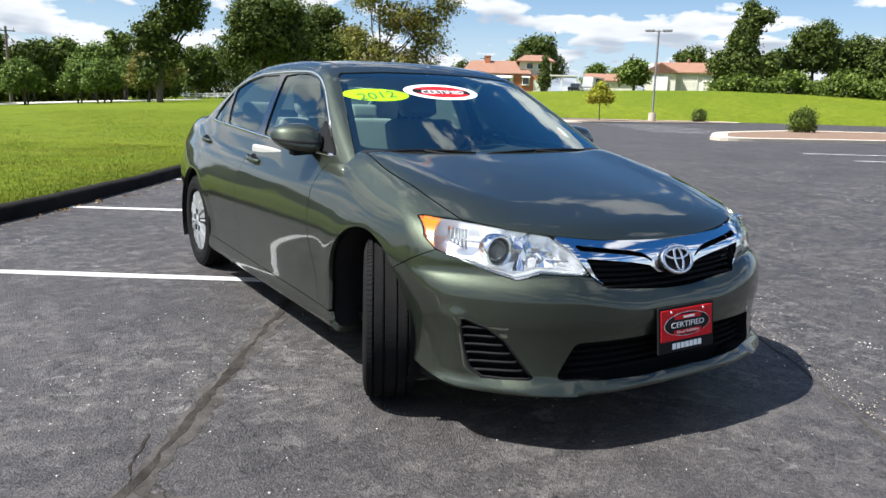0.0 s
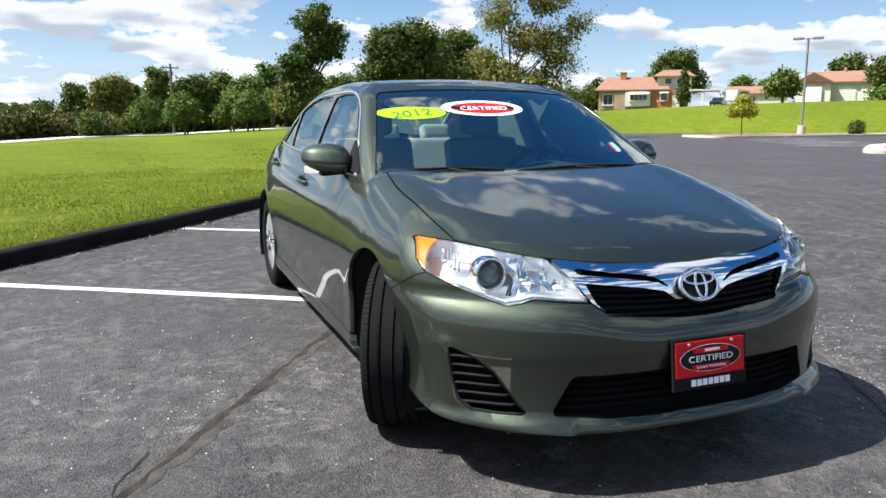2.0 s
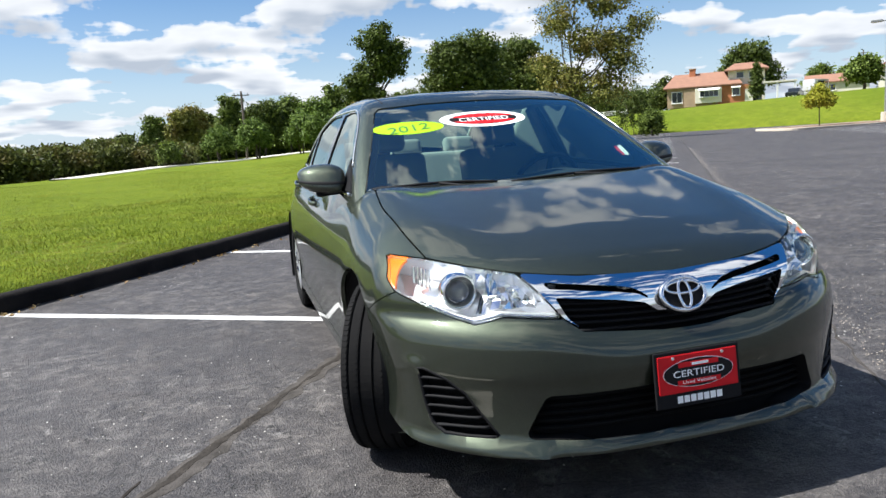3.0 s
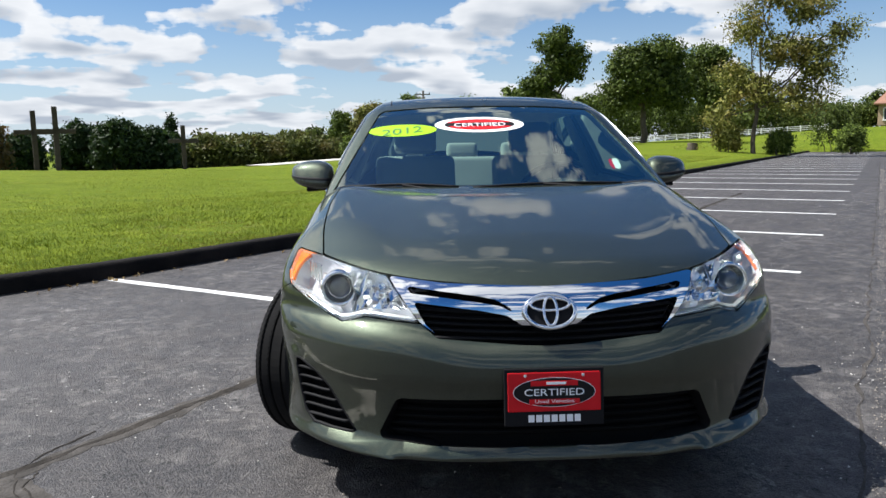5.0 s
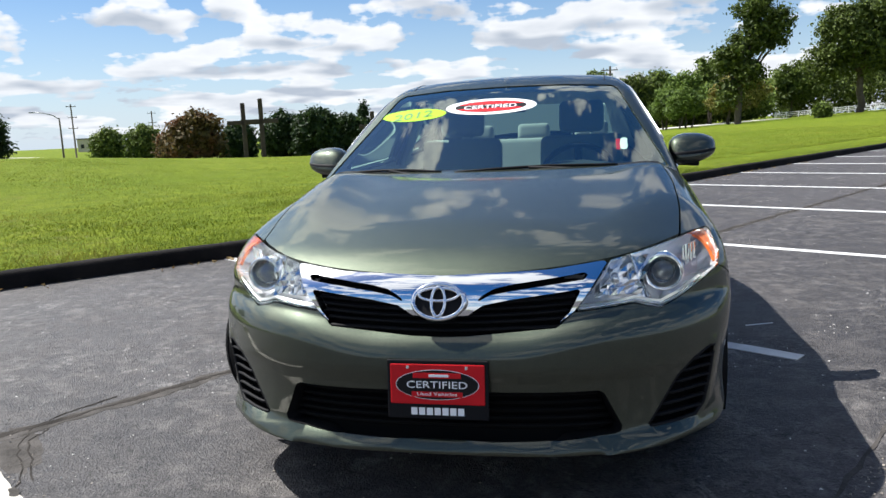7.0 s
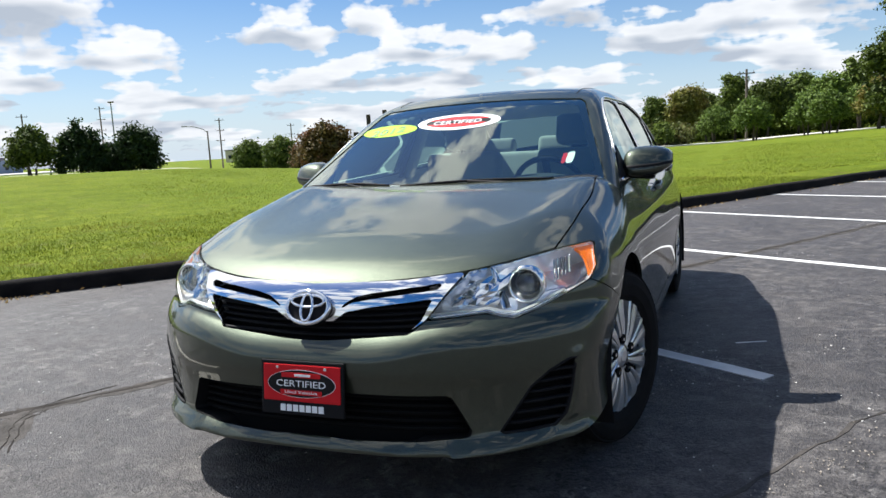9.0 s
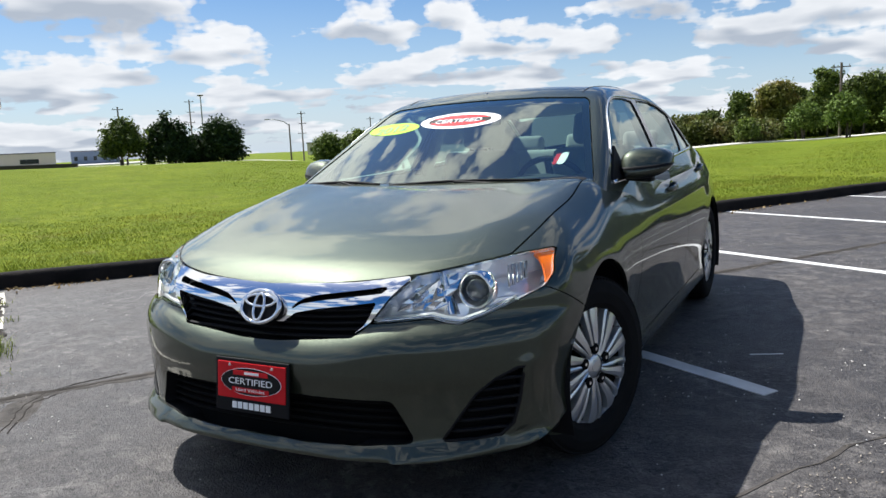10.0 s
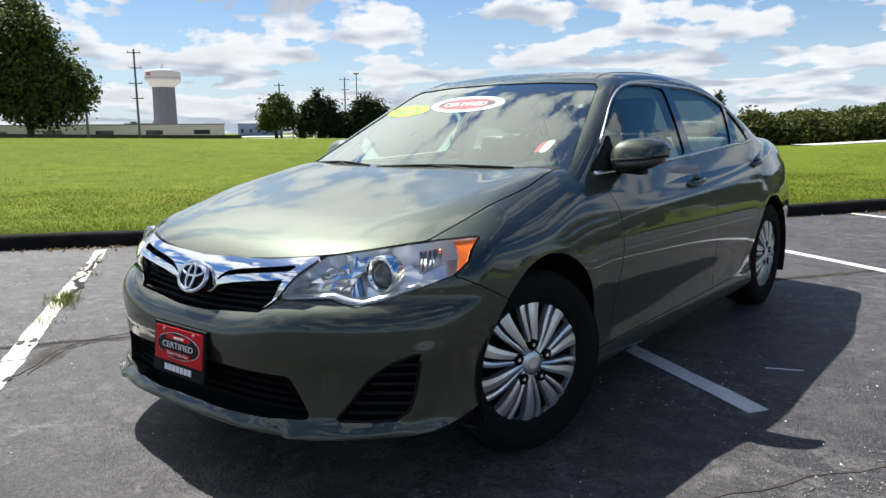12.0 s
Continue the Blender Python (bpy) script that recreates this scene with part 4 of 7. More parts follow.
def build_front(car, grille, intake, fog, bumper):
    mesh_object("grille", *flanged(grille, body, 0.002, -0.055), VOID, car, "chrome and black radiator grille")
    unit = bpy.data.objects["grille"]
    chrome = clip(grille, front_field(SLOT)(grille[0]), False)
    chrome = clip(chrome, front_field(MAIN_SLOT)(chrome[0]), False)
    mesh_object("chrome_bar", *flanged(chrome, body, 0.035, 0.006), CHROME, unit, "polished chrome grille bar")
    for k, z in enumerate((0.574, 0.594, 0.614, 0.634, 0.654)):
        half = 0.40 - (0.66 - z) * 0.5
        pts = [on_front(body, x, z + 0.10 * (abs(x) ** 2) - 0.004, -0.030) for x in np.linspace(-half, half, 31)]
        tube(pts, 0.005, "grille_bar", BLACK, unit, flat=2.2, seg=6)
    # badge: an oval ring with two crossed ovals
    c = Vector((0, -0.844, 0.664))
    tilt = Euler((radians(-24), 0, 0)).to_matrix()

    def oval(rx, rz, cx=0.0, cz=0.0, dy=0.0, n=44):
        return [c + tilt @ Vector((cx + rx * math.cos(2 * math.pi * k / n), dy, cz + rz * math.sin(2 * math.pi * k / n))) for k in range(n)]

    bm = bmesh.new()
    loop = [bm.verts.new(p) for p in oval(0.077, 0.053, dy=0.004)]
    mid = bm.verts.new(c + tilt @ Vector((0, -0.004, 0)))
    back = [bm.verts.new(p) for p in oval(0.077, 0.053, dy=0.05)]
    for k in range(44):
        bm.faces.new((loop[k], mid, loop[(k + 1) % 44]))
        bm.faces.new((loop[k], loop[(k + 1) % 44], back[(k + 1) % 44], back[k]))
    bmesh.ops.recalc_face_normals(bm, faces=bm.faces)
    badge = part("badge", bm, BLACK, car, "oval chrome badge on the grille")
    tube(oval(0.077, 0.0525), 0.0080, "badge_ring", CHROME, badge, True)
    tube(oval(0.060, 0.0195, 0, 0.020, -0.004), 0.0055, "badge_ring", CHROME, badge, True)
    tube(oval(0.0205, 0.044, 0, -0.002, -0.006), 0.0055, "badge_ring", CHROME, badge, True)
    # lower intake
    mesh_object("lower_intake", *flanged(intake, body, 0.002, -0.07), VOID, car, "black lower air intake")
    low = bpy.data.objects["lower_intake"]
    surround = flanged(intake, body, 0.07, 0.0)
    mesh_object("intake_frame", surround[0], surround[1][len(intake[1]):], BLACK, low)
    for z in (0.280, 0.305, 0.330, 0.355, 0.380):
        half = 0.50 - (z - 0.28) * 0.42
        tube([on_front(body, x, z, -0.045) for x in np.linspace(-half, half, 25)], 0.006, "intake_slat", VOID, low, flat=1.8, seg=6)
    for sgn in (1, -1):
        half = clip(fog, -sgn * fog[0][:, 0])
        unit = mesh_object("corner_grille", *flanged(half, body, 0.002, -0.045), VOID, car, "black slatted corner grille in the bumper")
        edge = flanged(half, body, 0.045, 0.0)
        mesh_object("grille_frame", edge[0], edge[1][len(half[1]):], BLACK, unit)
        rim = [on_front(body, sgn * x, z, -0.006) for x, z in dense(FOG, 0.02, True)]
        tube(rim, 0.0065, "grille_rim", BLACK, unit, True)
        for i in range(6):
            z = 0.290 + 0.031 * i
            xs = [x for x in np.linspace(0.58, 0.83, 60) if poly_field(FOG, np.array([x]), np.array([z - 0.03 * (x - 0.7)]))[0] < 0.002]
            if len(xs) > 3:
                pts = [on_front(body, sgn * x, z - 0.03 * (x - 0.7), -0.010 - 0.012 * (k == 0)) for k, x in enumerate(np.linspace(min(xs), max(xs), 8))]
                tube(pts, 0.0055, "grille_slat", BLACK, unit, flat=1.8, seg=6)
    # show plate
    bm = box_bm((0.318, 0.010, 0.180), (0, 0, 0), 0.004)
    tilt2 = Euler((radians(-6.5), 0, 0)).to_matrix().to_4x4()
    at = Matrix.Translation((0.0, -0.912, 0.415)) @ tilt2
    plate = part("show_plate", bm, BLACK, car, "red and black dealer plate in a black frame")
    plate.matrix_local = at @ Matrix.Diagonal((0.955, 1, 0.97, 1))
    part("plate_sheet", box_bm((0.296, 0.004, 0.122), (0, -0.0055, 0.017), 0.003), PLATE_RED, plate, "red plate sheet")

    def disc(rx, rz, cz, y, mat, name):
        b = bmesh.new()
        ring = [b.verts.new((rx * math.cos(2 * math.pi * k / 48), y, cz + rz * math.sin(2 * math.pi * k / 48))) for k in range(48)]
        rear = [b.verts.new((v.co.x, y + 0.002, v.co.z)) for v in ring]
        b.faces.new(ring)
        for k in range(48):
            b.faces.new((ring[k], ring[(k + 1) % 48], rear[(k + 1) % 48], rear[k]))
        bmesh.ops.recalc_face_normals(b, faces=b.faces)
        return part(name, b, mat, plate)

    disc(0.131, 0.046, 0.016, -0.0085, PLATE_WHITE, "plate_oval")
    disc(0.129, 0.0445, 0.016, -0.0092, PLATE_BLACK, "plate_oval")
    for zc, h in ((0.044, 0.016), (-0.013, 0.016)):
        part("plate_band", box_bm((0.15 if zc > 0.03 else 0.16, 0.001, h), (0, -0.0100, zc), 0.0), PLATE_RED, plate)
    part("plate_bar", box_bm((0.062, 0.001, 0.008), (0.006, -0.0110, 0.044), 0.0), PLATE_WHITE, plate)
    writing("CERTIFIED", 0.0305, (0, -0.0106, 0.006), plate, PLATE_WHITE, 0.190)
    writing("Used Vehicles", 0.0145, (0, -0.0112, -0.0165), plate, PLATE_WHITE, 0.125)
    for k in range(7):
        part("letter_bar", box_bm((0.019, 0.002, 0.022), (-0.0735 + 0.0245 * k, -0.0062, -0.066), 0.0), PLATE_WHITE, plate)
    for x in (-0.092, 0.092):
        part("screw", cyl_bm(0.0055, 0.0045, (x, -0.006, 0.068), (x, -0.0105, 0.068), 12), SATIN, plate)


def writing(text, size, at, parent, mat, width, turn=(90, 0, 0)):
    """Raised letters, as a mesh, fitted to a width."""
    cu = bpy.data.curves.new("writing", "FONT")
    cu.body, cu.size, cu.align_x, cu.extrude, cu.resolution_u = text, size, "CENTER", 0.0004, 3
    ob = new("writing", cu)
    dg = bpy.context.evaluated_depsgraph_get()
    me = bpy.data.meshes.new_from_object(ob.evaluated_get(dg))
    bpy.data.objects.remove(ob)
    xs = [v.co.x for v in me.vertices]
    k = width / (max(xs) - min(xs))
    for v in me.vertices:
        v.co.x *= k
    me.materials.clear()
    me.materials.append(mat)
    out = new("writing", me)
    out.parent = parent
    out.matrix_local = pose(*at, *turn)
    return out


TAIL = material("red_lamp_plastic", (0.35, 0.01, 0.01), 0.12, coat=1.0)
def reflector_material():
    """Chromed plastic with pillow-shaped facets."""
    m = material("lamp_reflector", (0.95, 0.96, 0.98), 0.17, 0.66)
    n = Nodes(m.node_tree, False)
    bsdf = next(x for x in m.node_tree.nodes if x.type == "BSDF_PRINCIPLED")
    co = n.add("ShaderNodeTexCoord").outputs["Object"]
    n.link(n.bump(n.math("ADD", n.voronoi(co, 15), n.math("MULTIPLY", n.noise(co, 8, 1.0), 0.8)), 0.36, 0.02), bsdf.inputs["Normal"])
    return m


LAMP_BACK = reflector_material()
LAMP_GLASS = material("projector_glass", (0.07, 0.075, 0.085), 0.03, 0.3, 1.0)
PLATE_RED = material("red_plate_print", (0.62, 0.010, 0.016), 0.55, spec=0.2, vary=(20.0, (0.45, 0.01, 0.012), 0.5))
PLATE_WHITE = material("white_print", (0.88, 0.88, 0.87), 0.5)
PLATE_BLACK = material("black_print", (0.012, 0.011, 0.011), 0.5, spec=0.15)
LIME = material("fluorescent_lime_vinyl", (0.29, 0.55, 0.008), 0.6, spec=0.2)
GREEN_INK = material("dark_green_print", (0.05, 0.16, 0.03), 0.5)


def build_cabin(car, top):
    low = np.where(top[0][:, 2] < 1.15, body(top[0]), 1.0)
    top = clip(top, low + 0.003, False)
    top = clip(top, np.maximum(top[0][:, 1] - 3.34, 0.86 - top[0][:, 2]))
    screen, top = split(top, lambda p: np.maximum(poly_field(SCREEN, np.abs(p[:, 0]), p[:, 2]), p[:, 1] - 1.25), 0.002)
    ws = mesh_object("windscreen", *flanged(screen, cabin, 0.005, -0.004), WINDSCREEN, car, "raked windscreen with vinyl stickers")
    ws.visible_shadow = False
    # dark printed border of the windscreen
    inset = [(-0.2, 0.985), (0.675, 1.010), (0.708, 1.020), (0.540, 1.322), (0.515, 1.336), (0.30, 1.348), (-0.2, 1.354)]
    border = clip(screen, poly_field(inset, np.abs(screen[0][:, 0]), screen[0][:, 2]), False)
    mesh_object("printed_border", *flanged(border, cabin, 0.002, -0.008), GLOSS_BLACK, ws)
    rear, top = split(top, lambda p: np.maximum(poly_field(BACKLIGHT, np.abs(p[:, 0]), p[:, 2]), 2.3 - p[:, 1]), 0.002)
    mesh_object("rear_window", *flanged(rear, cabin, 0.005, -0.004), SIDE_GLASS, car).visible_shadow = False
    shapes = []
    for pts, name in ((FRONT_WINDOW, "front_window"), (REAR_WINDOW, "back_window"), (QUARTER_WINDOW, "quarter_window")):
        pane, top = split(top, side_field(rounded(pts, 0.03)), 0.001)
        shapes.append((name, pane))
    pillar, top = split(top, side_field([(1.53, 0.98), (1.67, 0.985), (1.735, 1.362), (1.62, 1.362)]), 0.0005)
    sash, top = split(top, side_field([(2.285, 1.03), (2.35, 1.03), (2.485, 1.275), (2.42, 1.285)]), 0.0005)
    roof = mesh_object("roof", *flanged(top, cabin, 0.02), PAINT, car)
    g = gradient(cabin, top[0])
    mesh_object("roof_lining", top[0] - 0.035 * g, [f[::-1] for f in top[1]], CLOTH, car)
    for sgn in (1, -1):
        for name, pane in shapes:
            half = clip(pane, -sgn * pane[0][:, 0])
            mesh_object(name, *flanged(half, cabin, 0.004, -0.006), SIDE_GLASS, car).visible_shadow = False
            edge = flanged(half, cabin, 0.02, 0.0)
            mesh_object("window_seal", edge[0], edge[1][len(half[1]):], BLACK, car)
        for pane, name in ((pillar, "door_pillar"), (sash, "door_sash")):
            half = clip(pane, -sgn * pane[0][:, 0])
            mesh_object(name, *flanged(half, cabin, 0.02, 0.001), GLOSS_BLACK, car)
        line = [on_skin(cabin, y, z, sgn, 0.004) for y, z in dense([(0.50, 0.964), (0.90, 0.975), (1.60, 1.003), (2.25, 1.037), (2.715, 1.057)], 0.05)]
        tube(line, 0.0085, "belt_trim", CHROME, car, flat=0.6)
        over = rounded([(0.46, 0.955), (0.72, 1.143), (0.91, 1.268), (1.05, 1.334), (1.22, 1.365), (1.45, 1.371), (1.72, 1.370), (2.05, 1.366), (2.25, 1.338), (2.46, 1.283), (2.62, 1.166), (2.73, 1.055)], 0.10)
        tube([on_skin(cabin, y, z, sgn, 0.003) for y, z in dense(over[5:-5], 0.03)], 0.0050, "window_trim", SATIN, car, flat=0.7)
        # roof ditch moulding
        tube([on_front_top(x, y) for x, y in [(sgn * (0.505 - 0.012 * (y - 1.4) ** 2), y) for y in np.linspace(1.08, 2.35, 26)]], 0.0035, "roof_moulding", BLACK, car)
    stickers(ws, screen)
    wipers(car)
    part("aerial_cover", box_bm((0.010, 0.02, 0.006), (0, 1.02, 1.412), 0.002), SATIN, car)


def on_front_top(x, y):
    lo, hi = 1.0, 1.7
    for _ in range(36):
        mid = (lo + hi) / 2
        if cabin(np.array([[x, y, mid]]))[0] > 0:
            hi = mid
        else:
            lo = mid
    return Vector((x, y, lo - 0.001))


def screen_frame(x, z):
    """A frame on the windscreen: right, up along the glass, out."""
    p = on_front(cabin, x, z)
    g = gradient(cabin, np.array([[p.x, p.y, p.z]]))[0]
    out = Vector(g)
    right = Vector((0, 0, 1)).cross(out) * -1
    right = Vector((1, 0, 0)) - out * out.x
    right.normalize()
    return p, right, out.cross(right), out


def stickers(ws, screen):
    def oval_on(cx, cz, rx, rz, lift, mat, name, turn=0.0):
        def f(p):
            x, z = p[:, 0] - cx, p[:, 2] - cz
            c, s = math.cos(turn), math.sin(turn)
            return (np.hypot((x * c + z * s) / rx, (-x * s + z * c) / rz) - 1) * min(rx, rz)
        m = clip(screen, f(screen[0]))
        return mesh_object(name, *flanged(m, cabin, 0.0006, -0.004 + lift), mat, ws)

    lime = oval_on(-0.447, 1.2505, 0.174, 0.0305, 0.0012, LIME, "year_sticker", 0.02)
    tagged(lime, "fluorescent lime oval year sticker")
    ring = oval_on(-0.052, 1.276, 0.228, 0.0395, 0.0012, PLATE_WHITE, "certified_sticker")
    tagged(ring, "white and red oval certified sticker")
    oval_on(-0.052, 1.276, 0.180, 0.0280, 0.0020, PLATE_BLACK, "sticker_oval")

    def band(cz, h, w):
        m = clip(screen, np.maximum(np.abs(screen[0][:, 2] - cz) - h, np.maximum(np.abs(screen[0][:, 0] + 0.052) - w, np.hypot((screen[0][:, 0] + 0.052) / 0.180, (screen[0][:, 2] - 1.276) / 0.0280) - 1)))
        mesh_object("sticker_band", *flanged(m, cabin, 0.0005, -0.001), PLATE_RED, ws)

    band(1.2945, 0.0090, 0.2)
    band(1.2575, 0.0090, 0.2)
    for text, x, z, size, width, mat in (("2012", -0.447, 1.2320, 0.094, 0.205, GREEN_INK), ("CERTIFIED", -0.052, 1.2645, 0.054, 0.262, PLATE_WHITE)):
        p, right, up, out = screen_frame(x, z)
        ob = writing(text, size, (0, 0, 0), ws, mat, width)
        m = Matrix((right, up, out)).transposed().to_4x4()
        lay = Matrix.Translation(p) @ m
        off = -0.0016 if text == "2012" else 0.0
        for v in ob.data.vertices:
            w = lay @ Vector((v.co.x, v.co.y, 0))
            foot = on_front(cabin, w.x, w.z)
            g = Vector(gradient(cabin, np.array([foot[:]]))[0])
            v.co = foot + g * (off + v.co.z)
        ob.matrix_local = Matrix()
    for a, b, mat in ((0.548, 0.568, PLATE_RED), (0.568, 0.600, PLATE_WHITE)):
        m = clip(screen, np.maximum(np.maximum(a - screen[0][:, 0], screen[0][:, 0] - b), np.abs(screen[0][:, 2] - 1.082 - (screen[0][:, 0] - 0.57) * 0.1) - 0.024))
        mesh_object("service_sticker", *flanged(m, cabin, 0.0005, -0.0115), mat, ws)


def wipers(car):
    for x0, x1, za, zb in ((-0.66, -0.20, 0.990, 0.988), (-0.14, 0.55, 0.984, 0.990)):
        pts = [on_front(cabin, x, z, 0.014) for x, z in zip(np.linspace(x0, x1, 14), za + (zb - za) * np.linspace(0, 1, 14) + 0.010 * np.sin(np.linspace(0, 3.14, 14)))]
        w = tube(pts, 0.0060, "wiper", BLACK, car, flat=0.8)
        tube([p + Vector((0, -0.004, -0.012)) for p in pts[1:-1]], 0.004, "wiper_blade", RUBBER, w)
        hub = pts[-1] if x0 > -0.3 else pts[-3]
        arm = [Vector((hub.x, hub.y - 0.04, hub.z - 0.03)), Vector((hub.x - 0.05, hub.y - 0.025, hub.z - 0.016)), pts[6] + Vector((0, -0.006, -0.002))]
        tube(arm, 0.006, "wiper_arm", BLACK, w)


def build_wheel(car, sgn, wy, steer):
    """Tyre with tread blocks, and a silver cover of ten split spokes."""
    c = Vector((sgn * (0.790 if wy == 0 else 0.772), wy - (0.045 if wy == 0 and sgn > 0 else 0.03 if wy == 0 else -0.015), WHEEL_Z))
    turn = Matrix.Rotation(radians(steer), 4, "Z")
    axis = Vector((sgn, 0, 0))
    bm = bmesh.new()
    ring_lathe(bm, [(0.215, 0.08), (0.215, -0.055), (0.208, -0.060), (0.195, -0.03), (0.10, -0.02), (0.0, -0.02)], Vector((0, 0, 0)), axis, 48)
    wheel = part("wheel", bm, VOID, car, "wheel with a silver ten-spoke cover", smooth=True)
    wheel.matrix_local = Matrix.Translation(c) @ turn
    bm = bmesh.new()
    prof = [(0.208, 0.085), (0.235, 0.103), (0.275, 0.108), (0.308, 0.100), (0.324, 0.086)]
    for x in (0.070, 0.066, 0.062, 0.030, 0.027, 0.023, 0.020):
        prof.append((0.3295 if x not in (0.066, 0.027, 0.023) else 0.3215, x))
    prof += [(0.3300, -0.020), (0.3220, -0.023), (0.3220, -0.027), (0.3295, -0.030), (0.3290, -0.062), (0.3215, -0.066), (0.3280, -0.070), (0.324, -0.086), (0.308, -0.100), (0.275, -0.108), (0.235, -0.103), (0.212, -0.085)]
    ring_lathe(bm, prof, Vector((0, 0, 0)), axis, 72)
    part("tyre", bm, RUBBER, wheel, "black road tyre with worn tread", smooth=False)
    bm = bmesh.new()
    for k in range(100):
        a = 2 * math.pi * k / 100
        for x, w, sk, up in ((0.0815, 0.021, 0.22, 0.3238), (0.0465, 0.030, -0.5, 0.3268), (-0.0465, 0.030, 0.5, 0.3268), (-0.0815, 0.021, -0.22, 0.3238)):
            t = Matrix.Rotation(a, 3, "X") @ Matrix.Rotation(sk, 3, "Z") @ Matrix.Rotation(math.copysign(0.28, x) if abs(x) > 0.06 else 0.0, 3, "Y")
            p = Matrix.Rotation(a, 3, "X") @ Vector((x, 0, up))
            box_bm((w, 0.0185 if abs(x) > 0.06 else 0.0197, 0.008), p, 0.0, t, 1, bm)
    tagged(part("tread", bm, RUBBER, wheel), kind="stuff")
    # wheel cover
    bm = bmesh.new()
    ring_lathe(bm, [(0.222, -0.078), (0.2200, -0.085), (0.2165, -0.087), (0.2130, -0.080), (0.211, -0.050)], Vector((0, 0, 0)), axis, 72)
    cover = part("wheel_cover", bm, SATIN, wheel, "silver plastic wheel cover", smooth=True)
    bm = bmesh.new()
    ring_lathe(bm, [(0.022, -0.101), (0.036, -0.0985), (0.045, -0.092), (0.050, -0.070)], Vector((0, 0, 0)), axis, 40)
    bmesh.ops.recalc_face_normals(bm, faces=bm.faces)
    part("hub", bm, SATIN, cover, smooth=True)
    for k in range(10):
        a0 = 2 * math.pi * (k + 0.5) / 10
        bm = bmesh.new()
        for off0, off1, w0, w1 in ((-0.13, -0.105, 0.0075, 0.0250), (0.15, 0.128, 0.0050, 0.0115)):
            rows = []
            for i in range(8):
                t = i / 7
                r = 0.044 + 0.171 * t
                a = a0 + off0 + (off1 - off0) * t + 0.13 * math.sin(2.2 * t) - 0.06
                w = w0 + (w1 - w0) * t
                depth = 0.096 + 0.004 * math.sin(math.pi * t) - 0.010 * t * t
                e = Vector((0, math.cos(a), math.sin(a)))
                f = Vector((0, -math.sin(a), math.cos(a)))
                row = []
                for u, dd in ((-1, -0.026), (-0.93, 0.0), (-0.1, 0.003), (0.93, 0.0), (1, -0.026)):
                    row.append(bm.verts.new(axis * (depth + dd) + e * r + f * (u * w)))
                rows.append(row)
            for p, q in zip(rows, rows[1:]):
                for j in range(4):
                    bm.faces.new((p[j], p[j + 1], q[j + 1], q[j]))
        bmesh.ops.recalc_face_normals(bm, faces=bm.faces)
        part("spoke", bm, SATIN, cover)
    for k in range(5):
        a = 2 * math.pi * k / 5 + 0.3
        p = Vector((0, math.cos(a), math.sin(a))) * 0.066
        part("lug_hole", cyl_bm(0.0205, 0.0205, axis * 0.080 + p, axis * 0.1016 + p, 16), VOID, cover)
        part("lug_nut", cyl_bm(0.009, 0.007, axis * 0.09 + p, axis * 0.1050 + p, 6), CHROME, cover)
    part("cap", cyl_bm(0.025, 0.022, axis * 0.095, axis * 0.1035, 32, None, 0.002), SATIN, cover, smooth=False)


